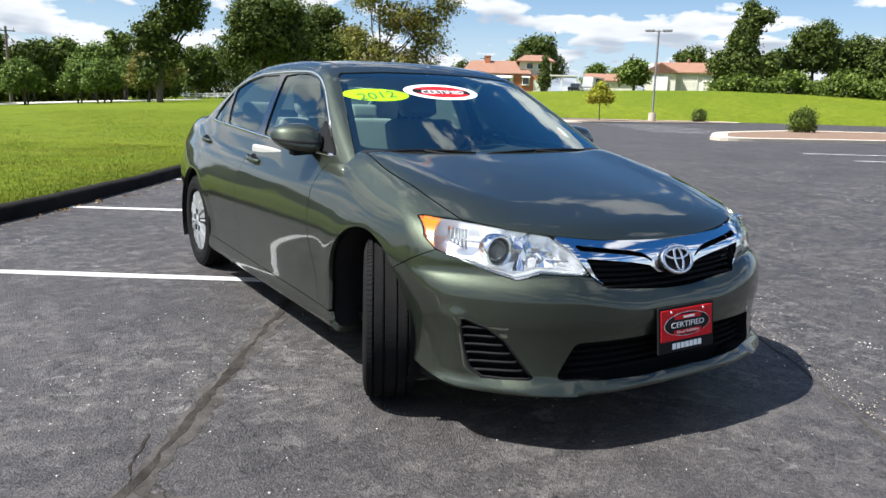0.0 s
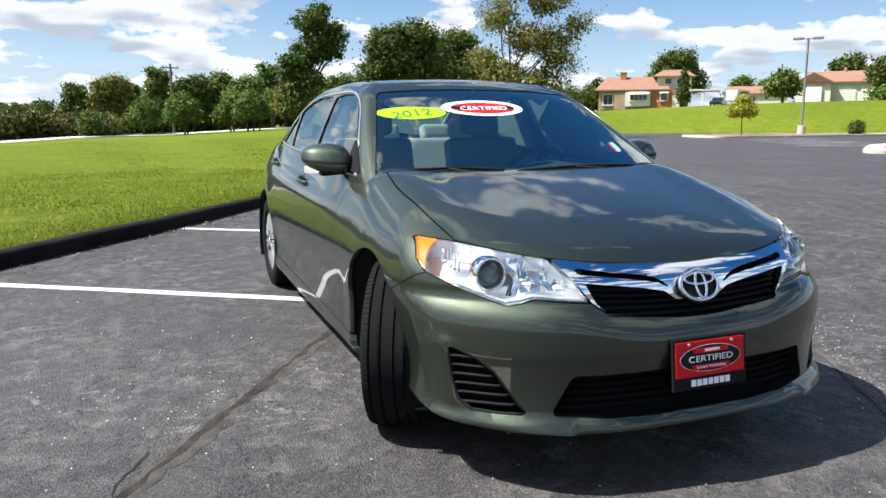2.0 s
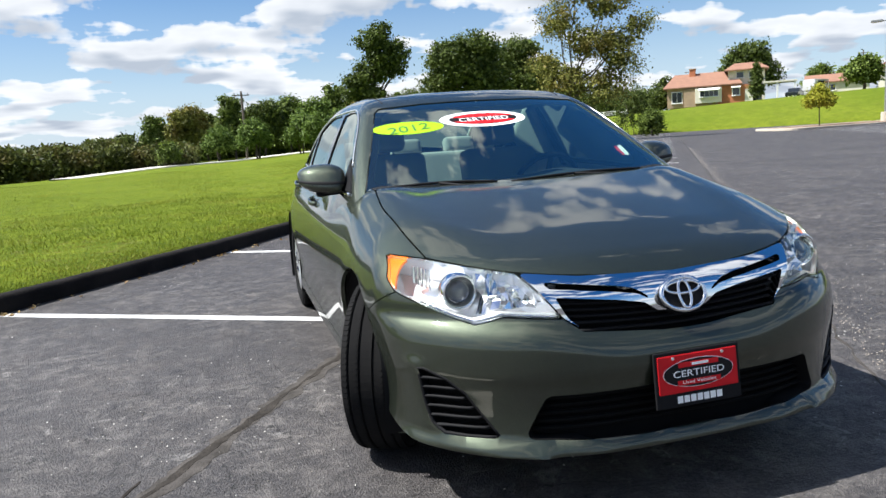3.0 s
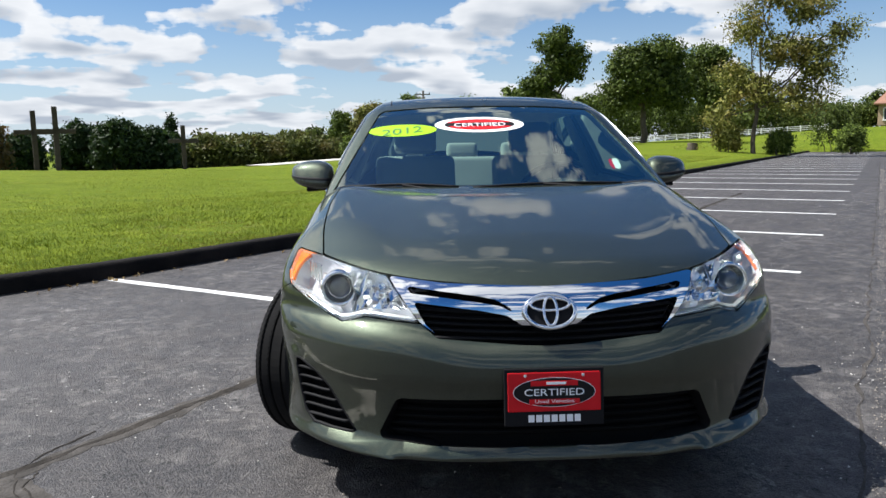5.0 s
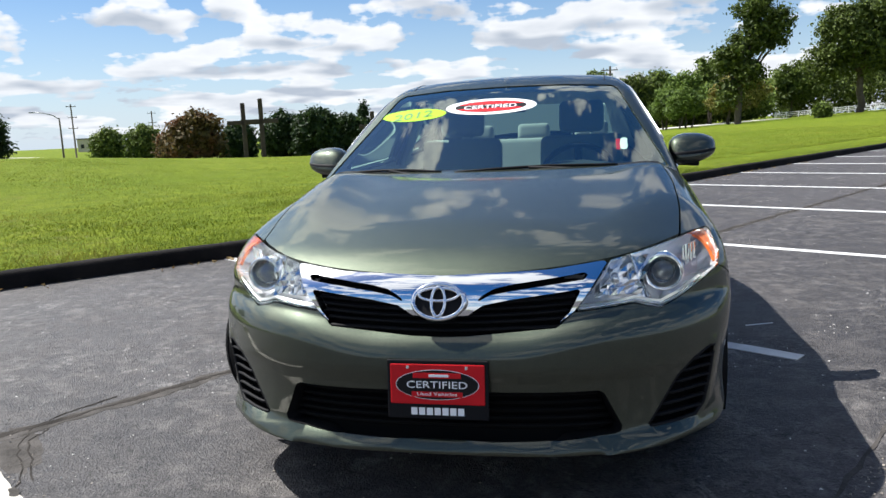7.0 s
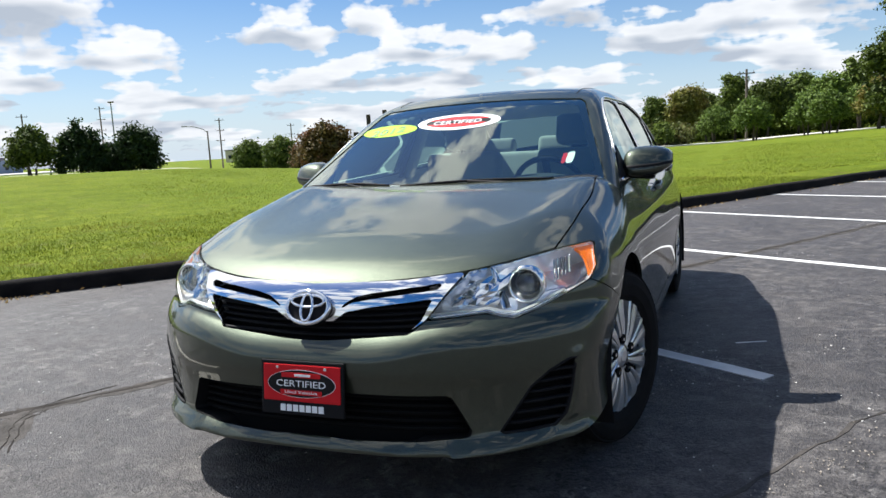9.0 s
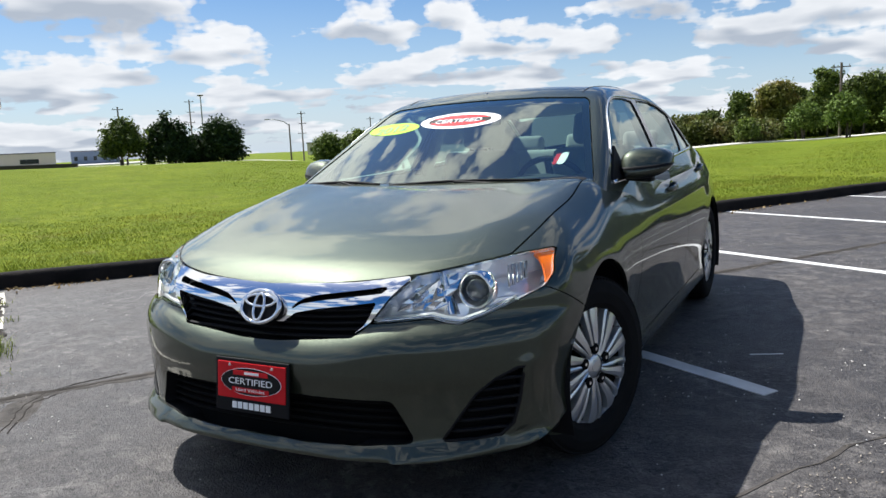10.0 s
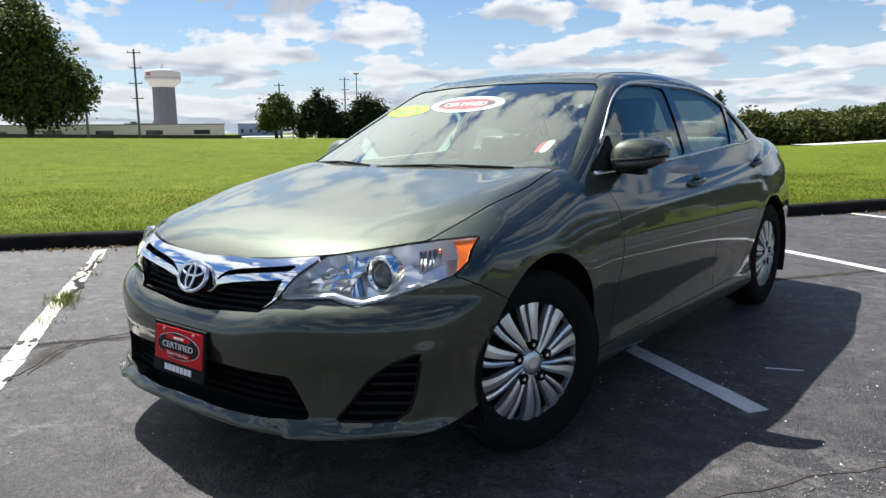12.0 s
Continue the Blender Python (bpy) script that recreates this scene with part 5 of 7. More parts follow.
def build_mirrors(car):
    for sgn in (1, -1):
        bm = bmesh.new()
        bmesh.ops.create_uvsphere(bm, u_segments=40, v_segments=24, radius=1)
        for v in bm.verts:
            x, y, z = v.co
            sq = lambda a, p: math.copysign(abs(a) ** p, a)  # noqa: E731
            x, z = sq(x, 0.72), sq(z, 0.60)
            y = sq(y, 0.8) if y < 0 else min(y, 0.42)
            taper = 1 - 0.34 * max(x * 0.6 + 0.4, 0) ** 2
            v.co = Vector((0.108 * x, 0.085 * y + 0.036 * x + 0.030 * z, 0.072 * z * taper + 0.008 * x * (1 if z > 0 else 0.6)))
        bmesh.ops.recalc_face_normals(bm, faces=bm.faces)
        for v in bm.verts:
            v.co.x *= sgn
        if sgn < 0:
            bmesh.ops.reverse_faces(bm, faces=bm.faces)
        mirror = part("door_mirror", bm, PAINT, car, "body-coloured door mirror with a black foot", smooth=True)
        mirror.location = (sgn * 0.900, 0.735, 1.035)
        bm = bmesh.new()
        bmesh.ops.create_uvsphere(bm, u_segments=24, v_segments=12, radius=1)
        bmesh.ops.scale(bm, vec=(0.085, 0.004, 0.048), verts=bm.verts)
        bmesh.ops.translate(bm, vec=(sgn * 0.004, 0.036, 0), verts=bm.verts)
        part("mirror_glass", bm, MIRROR_GLASS, mirror, smooth=True)
        bm = bmesh.new()
        bmesh.ops.create_uvsphere(bm, u_segments=32, v_segments=16, radius=1)
        for v in bm.verts:
            x, y, z = v.co
            x, z = math.copysign(abs(x) ** 0.72, x), math.copysign(abs(z) ** 0.74, z)
            y = math.copysign(abs(y) ** 0.8, y) if y < 0 else min(y, 0.40)
            z = min(z, -0.16)
            taper = 1 - 0.34 * max(x * 0.6 + 0.4, 0) ** 2
            v.co = Vector((sgn * 0.1095 * x, 0.0865 * y + 0.036 * x + 0.0306 * z, 0.0735 * z * taper + 0.0048 * x))
        bmesh.ops.recalc_face_normals(bm, faces=bm.faces)
        part("lower_shell", bm, BLACK, mirror, smooth=True)
        part("mirror_foot", box_bm((0.15, 0.075, 0.024), (-sgn * 0.045, -0.01, -0.068), 0.010, Euler((0, sgn * radians(4), 0)).to_matrix()), BLACK, mirror, smooth=True)
        bm = bmesh.new()
        tri = [on_skin(cabin, y, z, sgn, 0.003) - mirror.location for y, z in ((0.50, 0.972), (0.74, 0.982), (0.74, 1.115))]
        inn = [p - Vector((sgn * 0.02, 0, 0)) for p in tri]
        vs = [bm.verts.new(p) for p in tri + inn]
        for f in ((0, 1, 2), (3, 5, 4), (0, 3, 4, 1), (1, 4, 5, 2), (2, 5, 3, 0)):
            bm.faces.new([vs[i] for i in f])
        bmesh.ops.recalc_face_normals(bm, faces=bm.faces)
        part("mirror_sail", bm, BLACK, mirror)


def cushion(size, at, turn=None, bevel=0.05, bm=None):
    return box_bm(size, at, bevel, turn, 4, bm)


def build_interior(car):
    bm = bmesh.new()
    rows = []
    for i in range(15):
        x = -0.70 + 1.4 * i / 14
        rows.append([bm.verts.new((x, y + 0.10 * x * x, z)) for y, z in ((0.40, 0.93), (0.62, 0.965 + 0.02 * math.exp(-((x - 0.36) / 0.16) ** 2)), (0.80, 0.965 + 0.03 * math.exp(-((x - 0.36) / 0.16) ** 2)), (0.90, 0.91), (0.86, 0.70), (0.95, 0.45))])
    for a, b in zip(rows, rows[1:]):
        for k in range(5):
            bm.faces.new((a[k], b[k], b[k + 1], a[k + 1]))
    bmesh.ops.recalc_face_normals(bm, faces=bm.faces)
    part("dashboard", bm, DASH, car, "grey plastic dashboard", smooth=True)
    for sgn in (1, -1):
        x = sgn * 0.37
        lean = Euler((radians(-16), 0, 0)).to_matrix()
        seat = part("front_seat", cushion((0.50, 0.50, 0.16), (x, 1.35, 0.50), None, 0.06), CLOTH, car, "pale grey cloth front seat", smooth=True)
        part("backrest", cushion((0.50, 0.13, 0.62), (x, 1.66, 0.80), lean, 0.055), CLOTH, seat, smooth=True)
        part("headrest", cushion((0.27, 0.10, 0.19), (x, 1.775, 1.215), lean, 0.045), CLOTH, seat, smooth=True)
        for d in (-0.06, 0.06):
            part("headrest_post", cyl_bm(0.006, 0.006, (x + d, 1.75, 1.08), (x + d, 1.77, 1.16), 8), CHROME, seat)
        part("door_card", cushion((0.05, 1.0, 0.50), (sgn * 0.80, 1.15, 0.70), None, 0.02), CLOTH, car)
        part("pillar_lining", box_bm((0.05, 0.09, 0.42), (sgn * 0.67, 1.67, 1.15), 0.02, Euler((0, -sgn * radians(24), 0)).to_matrix()), CLOTH, car)
    bench = part("rear_seat", cushion((1.30, 0.50, 0.16), (0, 2.25, 0.52), None, 0.06), CLOTH, car, "pale grey cloth rear bench seat", smooth=True)
    lean = Euler((radians(-22), 0, 0)).to_matrix()
    part("backrest", cushion((1.30, 0.14, 0.58), (0, 2.56, 0.80), lean, 0.05), CLOTH, bench, smooth=True)
    for x in (-0.42, 0, 0.42):
        part("headrest", cushion((0.24, 0.09, 0.13), (x, 2.70, 1.12), lean, 0.04), CLOTH, bench, smooth=True)
    part("parcel_shelf", box_bm((1.25, 0.5, 0.03), (0, 2.92, 1.02), 0.01), CLOTH_DARK, car)
    part("cabin_floor", box_bm((1.5, 2.5, 0.03), (0, 1.75, 0.33), 0.01), CLOTH_DARK, car)
    part("console", cushion((0.22, 0.9, 0.25), (0, 1.30, 0.50), None, 0.04), DASH, car)
    # steering wheel
    c, t = Vector((0.37, 0.98, 0.90)), Euler((radians(-62), 0, 0)).to_matrix()
    loop = [c + t @ Vector((0.185 * math.cos(2 * math.pi * k / 40), 0.185 * math.sin(2 * math.pi * k / 40), 0)) for k in range(40)]
    sw = tube(loop, 0.015, "steering_wheel", BLACK, car, True, label="black steering wheel")
    part("wheel_hub", cushion((0.16, 0.13, 0.05), c, t, 0.02), BLACK, sw, smooth=True)
    for a in (0.0, math.pi, -math.pi / 2):
        tube([c, c + t @ Vector((0.18 * math.cos(a), 0.18 * math.sin(a), 0))], 0.014, "wheel_spoke", BLACK, sw, flat=1.4)
    part("rear_view_mirror", cushion((0.22, 0.03, 0.06), (0, 0.93, 1.27), None, 0.012), BLACK, car, smooth=True)


build_car()


# ---- plants ----
def at_az(az, d):
    """A place by its bearing from the car (degrees from +y towards +x) and distance."""
    a = radians(az)
    return d * math.sin(a), d * math.cos(a)


def leaf_mesh(name, centres, size, mat, parent=None, seed=1, out=None, kind="", label=""):
    """Many small bent leaves, one island each."""
    rng = np.random.default_rng(seed)
    n = len(centres)
    nrm = rng.normal(size=(n, 3))
    if out is not None:
        nrm = nrm + 1.1 * out
    nrm[:, 2] += 0.5
    nrm /= np.linalg.norm(nrm, axis=1, keepdims=True)
    u = np.cross(nrm, rng.normal(size=(n, 3)))
    u /= np.linalg.norm(u, axis=1, keepdims=True)
    v = np.cross(nrm, u)
    s = np.reshape(size, (-1, 1)) * rng.uniform(0.55, 1.25, (n, 1))
    pts = np.stack([centres - u * s, centres - v * s * 0.55 + nrm * s * 0.15, centres + u * s, centres + v * s * 0.55 + nrm * s * 0.15], 1).reshape(-1, 3)
    faces = np.arange(4 * n).reshape(-1, 4)
    me = bpy.data.meshes.new(name)
    me.from_pydata(pts, [], faces.tolist())
    me.materials.append(mat)
    ob = new(name, me)
    if parent:
        ob.parent = parent
    return tagged(ob, label, kind=kind)


def crown_points(lobes, per, rng, clump=0.45, leaves=16, hollow=0.55):
    """Leaf places in clumps over lobes (x, y, z, rx, ry, rz)."""
    out, ways = [], []
    total = sum(l[3] * l[5] for l in lobes)
    for x, y, z, rx, ry, rz in lobes:
        k = max(6, int(per * rx * rz / total))
        d = rng.normal(size=(k, 3))
        d /= np.linalg.norm(d, axis=1, keepdims=True)
        r = rng.uniform(hollow, 1.06, (k, 1)) ** 0.7
        c = np.array([x, y, z]) + d * r * (rx, ry, rz)
        p = c[:, None] + rng.normal(size=(k, leaves, 3)) * clump * rng.uniform(0.5, 1.3, (k, 1, 1)) * (1, 1, 0.7)
        out.append(p.reshape(-1, 3))
        ways.append(np.repeat(d, leaves, axis=0))
    return np.concatenate(out), np.concatenate(ways)


def limb(bm, a, b, r0, r1, rng, seg=7, bends=4):
    """A tapered, bent limb."""
    a, b = Vector(a), Vector(b)
    rows = []
    for i in range(bends + 1):
        t = i / bends
        p = a.lerp(b, t) + Vector((rng.normal(), rng.normal(), 0)) * (b - a).length * 0.035 * math.sin(math.pi * t)
        d = (b - a).normalized()
        u = d.orthogonal().normalized()
        v = d.cross(u)
        r = r0 + (r1 - r0) * t
        rows.append([bm.verts.new(p + (u * math.cos(2 * math.pi * k / seg) + v * math.sin(2 * math.pi * k / seg)) * r) for k in range(seg)])
    for p, q in zip(rows, rows[1:]):
        for k in range(seg):
            bm.faces.new((p[k], p[(k + 1) % seg], q[(k + 1) % seg], q[k]))
    bm.faces.new(rows[-1])


def tree(az, d, height, lobes, mat, label, count=260, leaf=0.16, trunk_r=0.22, clump=0.45, seed=1, trunks=1, name="tree", category="tree", fork=0.35, sink=0.0, leaves=16):
    """lobes: (across, back, up, half-width, half-depth, half-height), as shares of the height."""
    rng = np.random.default_rng(seed)
    x, y = at_az(az, d)
    z = terrain_at(x, y) - sink
    ob = empty(name, (x, y, z))
    tagged(ob, label, category)
    rx, ry = math.cos(radians(az)), -math.sin(radians(az))
    world_lobes = []
    for a, b, u, w, dp, h in lobes:
        world_lobes.append((a * height * rx + b * height * -ry, a * height * ry + b * height * rx, u * height, w * height, dp * height, h * height))
    bm = bmesh.new()
    for t in range(trunks):
        foot = Vector((rng.normal() * 0.25 * (trunks > 1), rng.normal() * 0.25 * (trunks > 1), -0.15))
        head = Vector((foot.x * 1.5, foot.y * 1.5, height * fork))
        limb(bm, foot, head, trunk_r, trunk_r * 0.72, rng, 9)
        for i, l in enumerate(world_lobes):
            if i % trunks != t:
                continue
            tip = Vector(l[:3])
            limb(bm, head - Vector((0, 0, 0.2 * rng.random() * height * fork)), tip, trunk_r * 0.5, trunk_r * 0.10, rng, 6)
            for _ in range(3):
                w = Vector(rng.normal(size=3)).normalized()
                limb(bm, head.lerp(tip, rng.uniform(0.45, 0.9)), tip + Vector((w.x * l[3], w.y * l[4], abs(w.z) * l[5])) * 0.8, trunk_r * 0.16, trunk_r * 0.04, rng, 5, 3)
    bmesh.ops.recalc_face_normals(bm, faces=bm.faces)
    part("trunk", bm, BARK, ob, smooth=True)
    p, w = crown_points(world_lobes, int(count * 1.7), rng, clump * 0.85, leaves)
    q, v = crown_points(world_lobes, int(count * 0.55), rng, clump, 10, 0.05)
    q = np.array([l[:3] for l in world_lobes]).mean(0) * 0.12 + q * 0.88
    leaf_mesh("crown", np.concatenate([p, q]), np.concatenate([np.full(len(p), leaf), np.full(len(q), leaf * 1.9)]), mat, ob, seed, np.concatenate([w, v]))
    return ob


def terrain_at(x, y):
    s, r = np.dot((x, y) - KERB_O, ALONG), np.dot((x, y) - KERB_O, AWAY)
    return 0.0 if LOT_S[0] < s < LOT_S[1] and LOT_R[0] < r < LOT_R[1] else terrain(x, y)


BARK = material("brown_bark", (0.075, 0.058, 0.045), 0.95, vary=(4.0, (0.14, 0.115, 0.09), 0.8), bump=(18, 0.8, 0.04))
LEAF_GREEN = leaf_material("green_leaves", (0.034, 0.056, 0.009), (0.178, 0.238, 0.044))
LEAF_DARK = leaf_material("dark_green_leaves", (0.022, 0.038, 0.008), (0.132, 0.172, 0.034))
# backlit shade of the far bushes is put into this darker leaf colour
LEAF_SHADED = leaf_material("shade_darkened_leaves", (0.014, 0.030, 0.010), (0.042, 0.070, 0.020))
LEAF_HEDGE = leaf_material("olive_hedge_leaves", (0.029, 0.039, 0.009), (0.139, 0.161, 0.040), (0.12, 0.10, 0.03))
LEAF_OLIVE = leaf_material("yellowing_leaves", (0.065, 0.076, 0.014), (0.284, 0.284, 0.066), (0.216, 0.162, 0.041))
LEAF_YELLOW = leaf_material("yellow_green_leaves", (0.22, 0.24, 0.02), (0.40, 0.38, 0.04))
LEAF_RED = leaf_material("reddish_leaves", (0.061, 0.054, 0.019), (0.149, 0.101, 0.034), (0.176, 0.068, 0.030))
LEAF_FRESH = leaf_material("fresh_green_leaves", (0.044, 0.078, 0.014), (0.187, 0.268, 0.050))

DOME = [(0.0, 0.0, 0.62, 0.36, 0.30, 0.30), (-0.24, 0.0, 0.48, 0.22, 0.22, 0.20), (0.25, 0.0, 0.50, 0.22, 0.22, 0.22), (0.08, -0.1, 0.84, 0.22, 0.2, 0.17), (-0.12, -0.12, 0.76, 0.2, 0.2, 0.18)]
ROUND = [(0.0, 0.0, 0.50, 0.40, 0.40, 0.40), (0.18, 0.0, 0.70, 0.24, 0.24, 0.22), (-0.2, 0.0, 0.62, 0.24, 0.24, 0.26), (0.0, -0.1, 0.82, 0.2, 0.2, 0.18), (-0.25, 0, 0.3, 0.22, 0.22, 0.25), (0.25, 0, 0.3, 0.22, 0.22, 0.25)]
SPIRE = [(0.0, 0.0, 0.28, 0.17, 0.17, 0.22), (0.0, 0.0, 0.52, 0.13, 0.13, 0.2), (0.0, 0.0, 0.74, 0.085, 0.085, 0.18), (0.0, 0.0, 0.9, 0.045, 0.045, 0.12)]
TALL = [(0.0, 0.0, 0.36, 0.22, 0.22, 0.20), (-0.13, 0.0, 0.52, 0.15, 0.18, 0.15), (0.12, 0.0, 0.58, 0.16, 0.18, 0.16), (-0.05, 0.0, 0.74, 0.13, 0.14, 0.13), (0.07, 0.0, 0.86, 0.10, 0.10, 0.10), (-0.09, 0.0, 0.93, 0.06, 0.06, 0.06)]
TALL_BUSH = [(0.0, 0.0, 0.34, 0.28, 0.26, 0.30), (-0.22, 0.0, 0.58, 0.11, 0.14, 0.24), (0.0, 0.0, 0.74, 0.10, 0.12, 0.24), (0.22, 0.0, 0.62, 0.10, 0.14, 0.22), (-0.10, 0.0, 0.62, 0.14, 0.14, 0.20), (0.12, 0.0, 0.58, 0.12, 0.14, 0.2), (0.30, 0.0, 0.30, 0.14, 0.16, 0.22), (-0.30, 0.0, 0.28, 0.13, 0.16, 0.22)]
VASE = [(0.0, 0.0, 0.62, 0.34, 0.3, 0.26), (-0.2, 0.0, 0.45, 0.24, 0.22, 0.2), (0.2, 0.0, 0.48, 0.24, 0.22, 0.2), (0.0, 0, 0.8, 0.22, 0.2, 0.18)]


def build_trees():
    # the tall uneven tree and its neighbours beyond the bays
    tree(10.42, 76, 12.5, [(-0.06, 0, 0.24, 0.10, 0.10, 0.09), (0.07, 0, 0.37, 0.11, 0.11, 0.10), (-0.13, 0, 0.49, 0.06, 0.09, 0.12), (0.0, 0, 0.58, 0.11, 0.11, 0.12), (-0.01, 0, 0.45, 0.09, 0.09, 0.08), (0.13, 0, 0.62, 0.08, 0.09, 0.08), (0.16, 0, 0.74, 0.13, 0.13, 0.12), (0.08, 0, 0.88, 0.14, 0.13, 0.09), (0.29, 0, 0.74, 0.09, 0.10, 0.12), (0.27, 0, 0.60, 0.07, 0.08, 0.05), (0.16, 0, 0.95, 0.08, 0.08, 0.05)], LEAF_DARK, "tall uneven green tree with a bare lower trunk", 400, 0.17, 0.34, 0.36, 11, fork=0.32)
    tree(18.1, 84, 11.7, [(0.0, 0.0, 0.60, 0.36, 0.32, 0.28), (-0.28, 0.0, 0.42, 0.16, 0.2, 0.17), (0.28, 0.0, 0.46, 0.16, 0.2, 0.20), (0.12, -0.1, 0.84, 0.22, 0.2, 0.13), (-0.12, -0.12, 0.74, 0.22, 0.2, 0.16), (0.24, 0.1, 0.76, 0.16, 0.2, 0.14)], LEAF_DARK, "broad dark green domed tree beyond the fence", 640, 0.19, 0.38, 0.42, 12)
    tree(23.0, 98, 12.2, [(0, 0, 0.50, 0.24, 0.25, 0.26), (-0.10, 0, 0.82, 0.18, 0.2, 0.14), (-0.22, 0, 0.66, 0.14, 0.2, 0.2), (0.2, 0, 0.55, 0.16, 0.2, 0.2), (0.06, 0, 0.84, 0.1, 0.1, 0.08)], LEAF_DARK, "tall dark green tree behind the fence", 420, 0.2, 0.32, 0.45, 13)
    tree(26.25, 56, 12.3, [(-0.20, 0, 0.21, 0.09, 0.10, 0.06), (-0.02, 0, 0.35, 0.15, 0.15, 0.10), (0.22, 0, 0.30, 0.15, 0.16, 0.09), (-0.15, 0, 0.47, 0.08, 0.10, 0.07), (0.11, 0, 0.58, 0.11, 0.13, 0.11), (-0.06, 0, 0.74, 0.10, 0.12, 0.12), (0.30, 0, 0.57, 0.13, 0.14, 0.11), (0.25, 0, 0.84, 0.14, 0.14, 0.10), (0.46, 0, 0.68, 0.07, 0.08, 0.06), (0.06, 0, 0.93, 0.13, 0.13, 0.07), (0.34, 0, 0.43, 0.10, 0.12, 0.07)], LEAF_OLIVE, "open yellowing tree with a slender trunk by the car park", 700, 0.10, 0.18, 0.46, 14, fork=0.30, leaves=14)
    for az, d, h, m, sd in ((24.4, 56, 2.1, LEAF_OLIVE, 21), (28.0, 57, 1.8, LEAF_GREEN, 22), (31.2, 78, 5.4, LEAF_DARK, 24), (32.4, 66, 2.3, LEAF_GREEN, 23), (16.0, 70, 1.2, LEAF_GREEN, 25)):
        tree(az, d, h, ROUND, m, "leafy bush on the lawn beyond the car park", 120, 0.09, 0.05, 0.22, sd, 3, "bush", "bush", 0.2, leaves=22)
    # small orchard-like trees with clear stems
    for i, (az, d, h, m) in enumerate(((1.7, 82, 4.6, LEAF_FRESH), (5.4, 84, 4.6, LEAF_FRESH), (6.6, 80, 4.4, LEAF_FRESH), (9.6, 80, 4.9, LEAF_OLIVE), (8.4, 95, 5.2, LEAF_FRESH), (-4.6, 80, 2.4, LEAF_GREEN), (-0.8, 86, 4.2, LEAF_FRESH))):
        tree(az, d, h, VASE, m, "small leafy tree with several stems on the grass", 170, 0.13, 0.10, 0.30, 30 + i, 2 if i % 2 else 3)
    # by the houses
    tree(38.9, 150, 11.4, [(a * 1.15, b, u, w * 1.15, dp, h) for a, b, u, w, dp, h in DOME], LEAF_DARK, "dark green domed tree behind the house", 300, 0.3, 0.3, 0.6, 41)
    tree(33.4, 128, 6.0, ROUND, LEAF_DARK, "dark round conifer beside the house", 120, 0.2, 0.15, 0.35, 42)
    tree(39.6, 104, 5.0, SPIRE, LEAF_DARK, "slim dark conifer in front of the house", 130, 0.14, 0.1, 0.22, 43)
    for i, (az, d, h) in enumerate(((43.4, 170, 7.0), (45.2, 165, 6.2), (46.3, 112, 4.2), (50.1, 150, 9.0), (52.4, 130, 6.0))):
        tree(az, d, h, DOME, LEAF_GREEN if i != 3 else LEAF_DARK, "green garden tree behind the houses", 200, 0.24, 0.22, 0.5, 44 + i)
    tree(53.9, 110, 12.2, [(0, 0, 0.28, 0.20, 0.2, 0.2), (-0.24, 0, 0.30, 0.14, 0.15, 0.14), (-0.04, 0, 0.52, 0.16, 0.16, 0.15), (0.02, 0, 0.72, 0.13, 0.13, 0.12), (0.18, 0, 0.82, 0.11, 0.1, 0.06), (0.02, 0, 0.92, 0.06, 0.06, 0.08)], LEAF_DARK, "tall ragged dark tree at the edge of the lawn", 520, 0.2, 0.32, 0.45, 51)
    for i, (az, d, h) in enumerate(((58.4, 114, 9.4), (61.0, 118, 8.2), (63.8, 112, 8.4), (66.5, 114, 8.8), (56.0, 124, 6.4))):
        tree(az, d, h, ROUND if i % 2 else DOME, LEAF_DARK, "dark green tree at the edge of the lawn", 320, 0.22, 0.26, 0.5, 52 + i)
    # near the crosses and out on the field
    for i, (az, d, h, m) in enumerate(((-30.6, 66, 4.6, LEAF_RED), (-24.2, 76, 4.9, LEAF_SHADED), (-21.6, 72, 5.2, LEAF_SHADED), (-19.2, 74, 4.4, LEAF_SHADED), (-27.5, 84, 4.2, LEAF_SHADED), (-34.0, 105, 5.2, LEAF_GREEN), (-36.4, 108, 4.6, LEAF_GREEN), (-32.0, 100, 4.4, LEAF_RED))):
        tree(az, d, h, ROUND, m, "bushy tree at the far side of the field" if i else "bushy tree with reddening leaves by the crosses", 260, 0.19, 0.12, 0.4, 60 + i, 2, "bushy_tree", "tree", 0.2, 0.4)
    tree(-17.9, 80, 5.6, SPIRE, LEAF_SHADED, "slim dark conifer in the hedge", 140, 0.14, 0.1, 0.25, 70)
    for i, (az, h, m) in enumerate(((-51.4, 4.6, LEAF_OLIVE), (-48.3, 5.2, LEAF_SHADED), (-44.5, 4.6, LEAF_SHADED), (-46.3, 2.9, LEAF_SHADED))):
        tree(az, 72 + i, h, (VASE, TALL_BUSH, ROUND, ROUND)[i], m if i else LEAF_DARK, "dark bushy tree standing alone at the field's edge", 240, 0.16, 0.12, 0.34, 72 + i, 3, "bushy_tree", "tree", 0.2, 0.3)
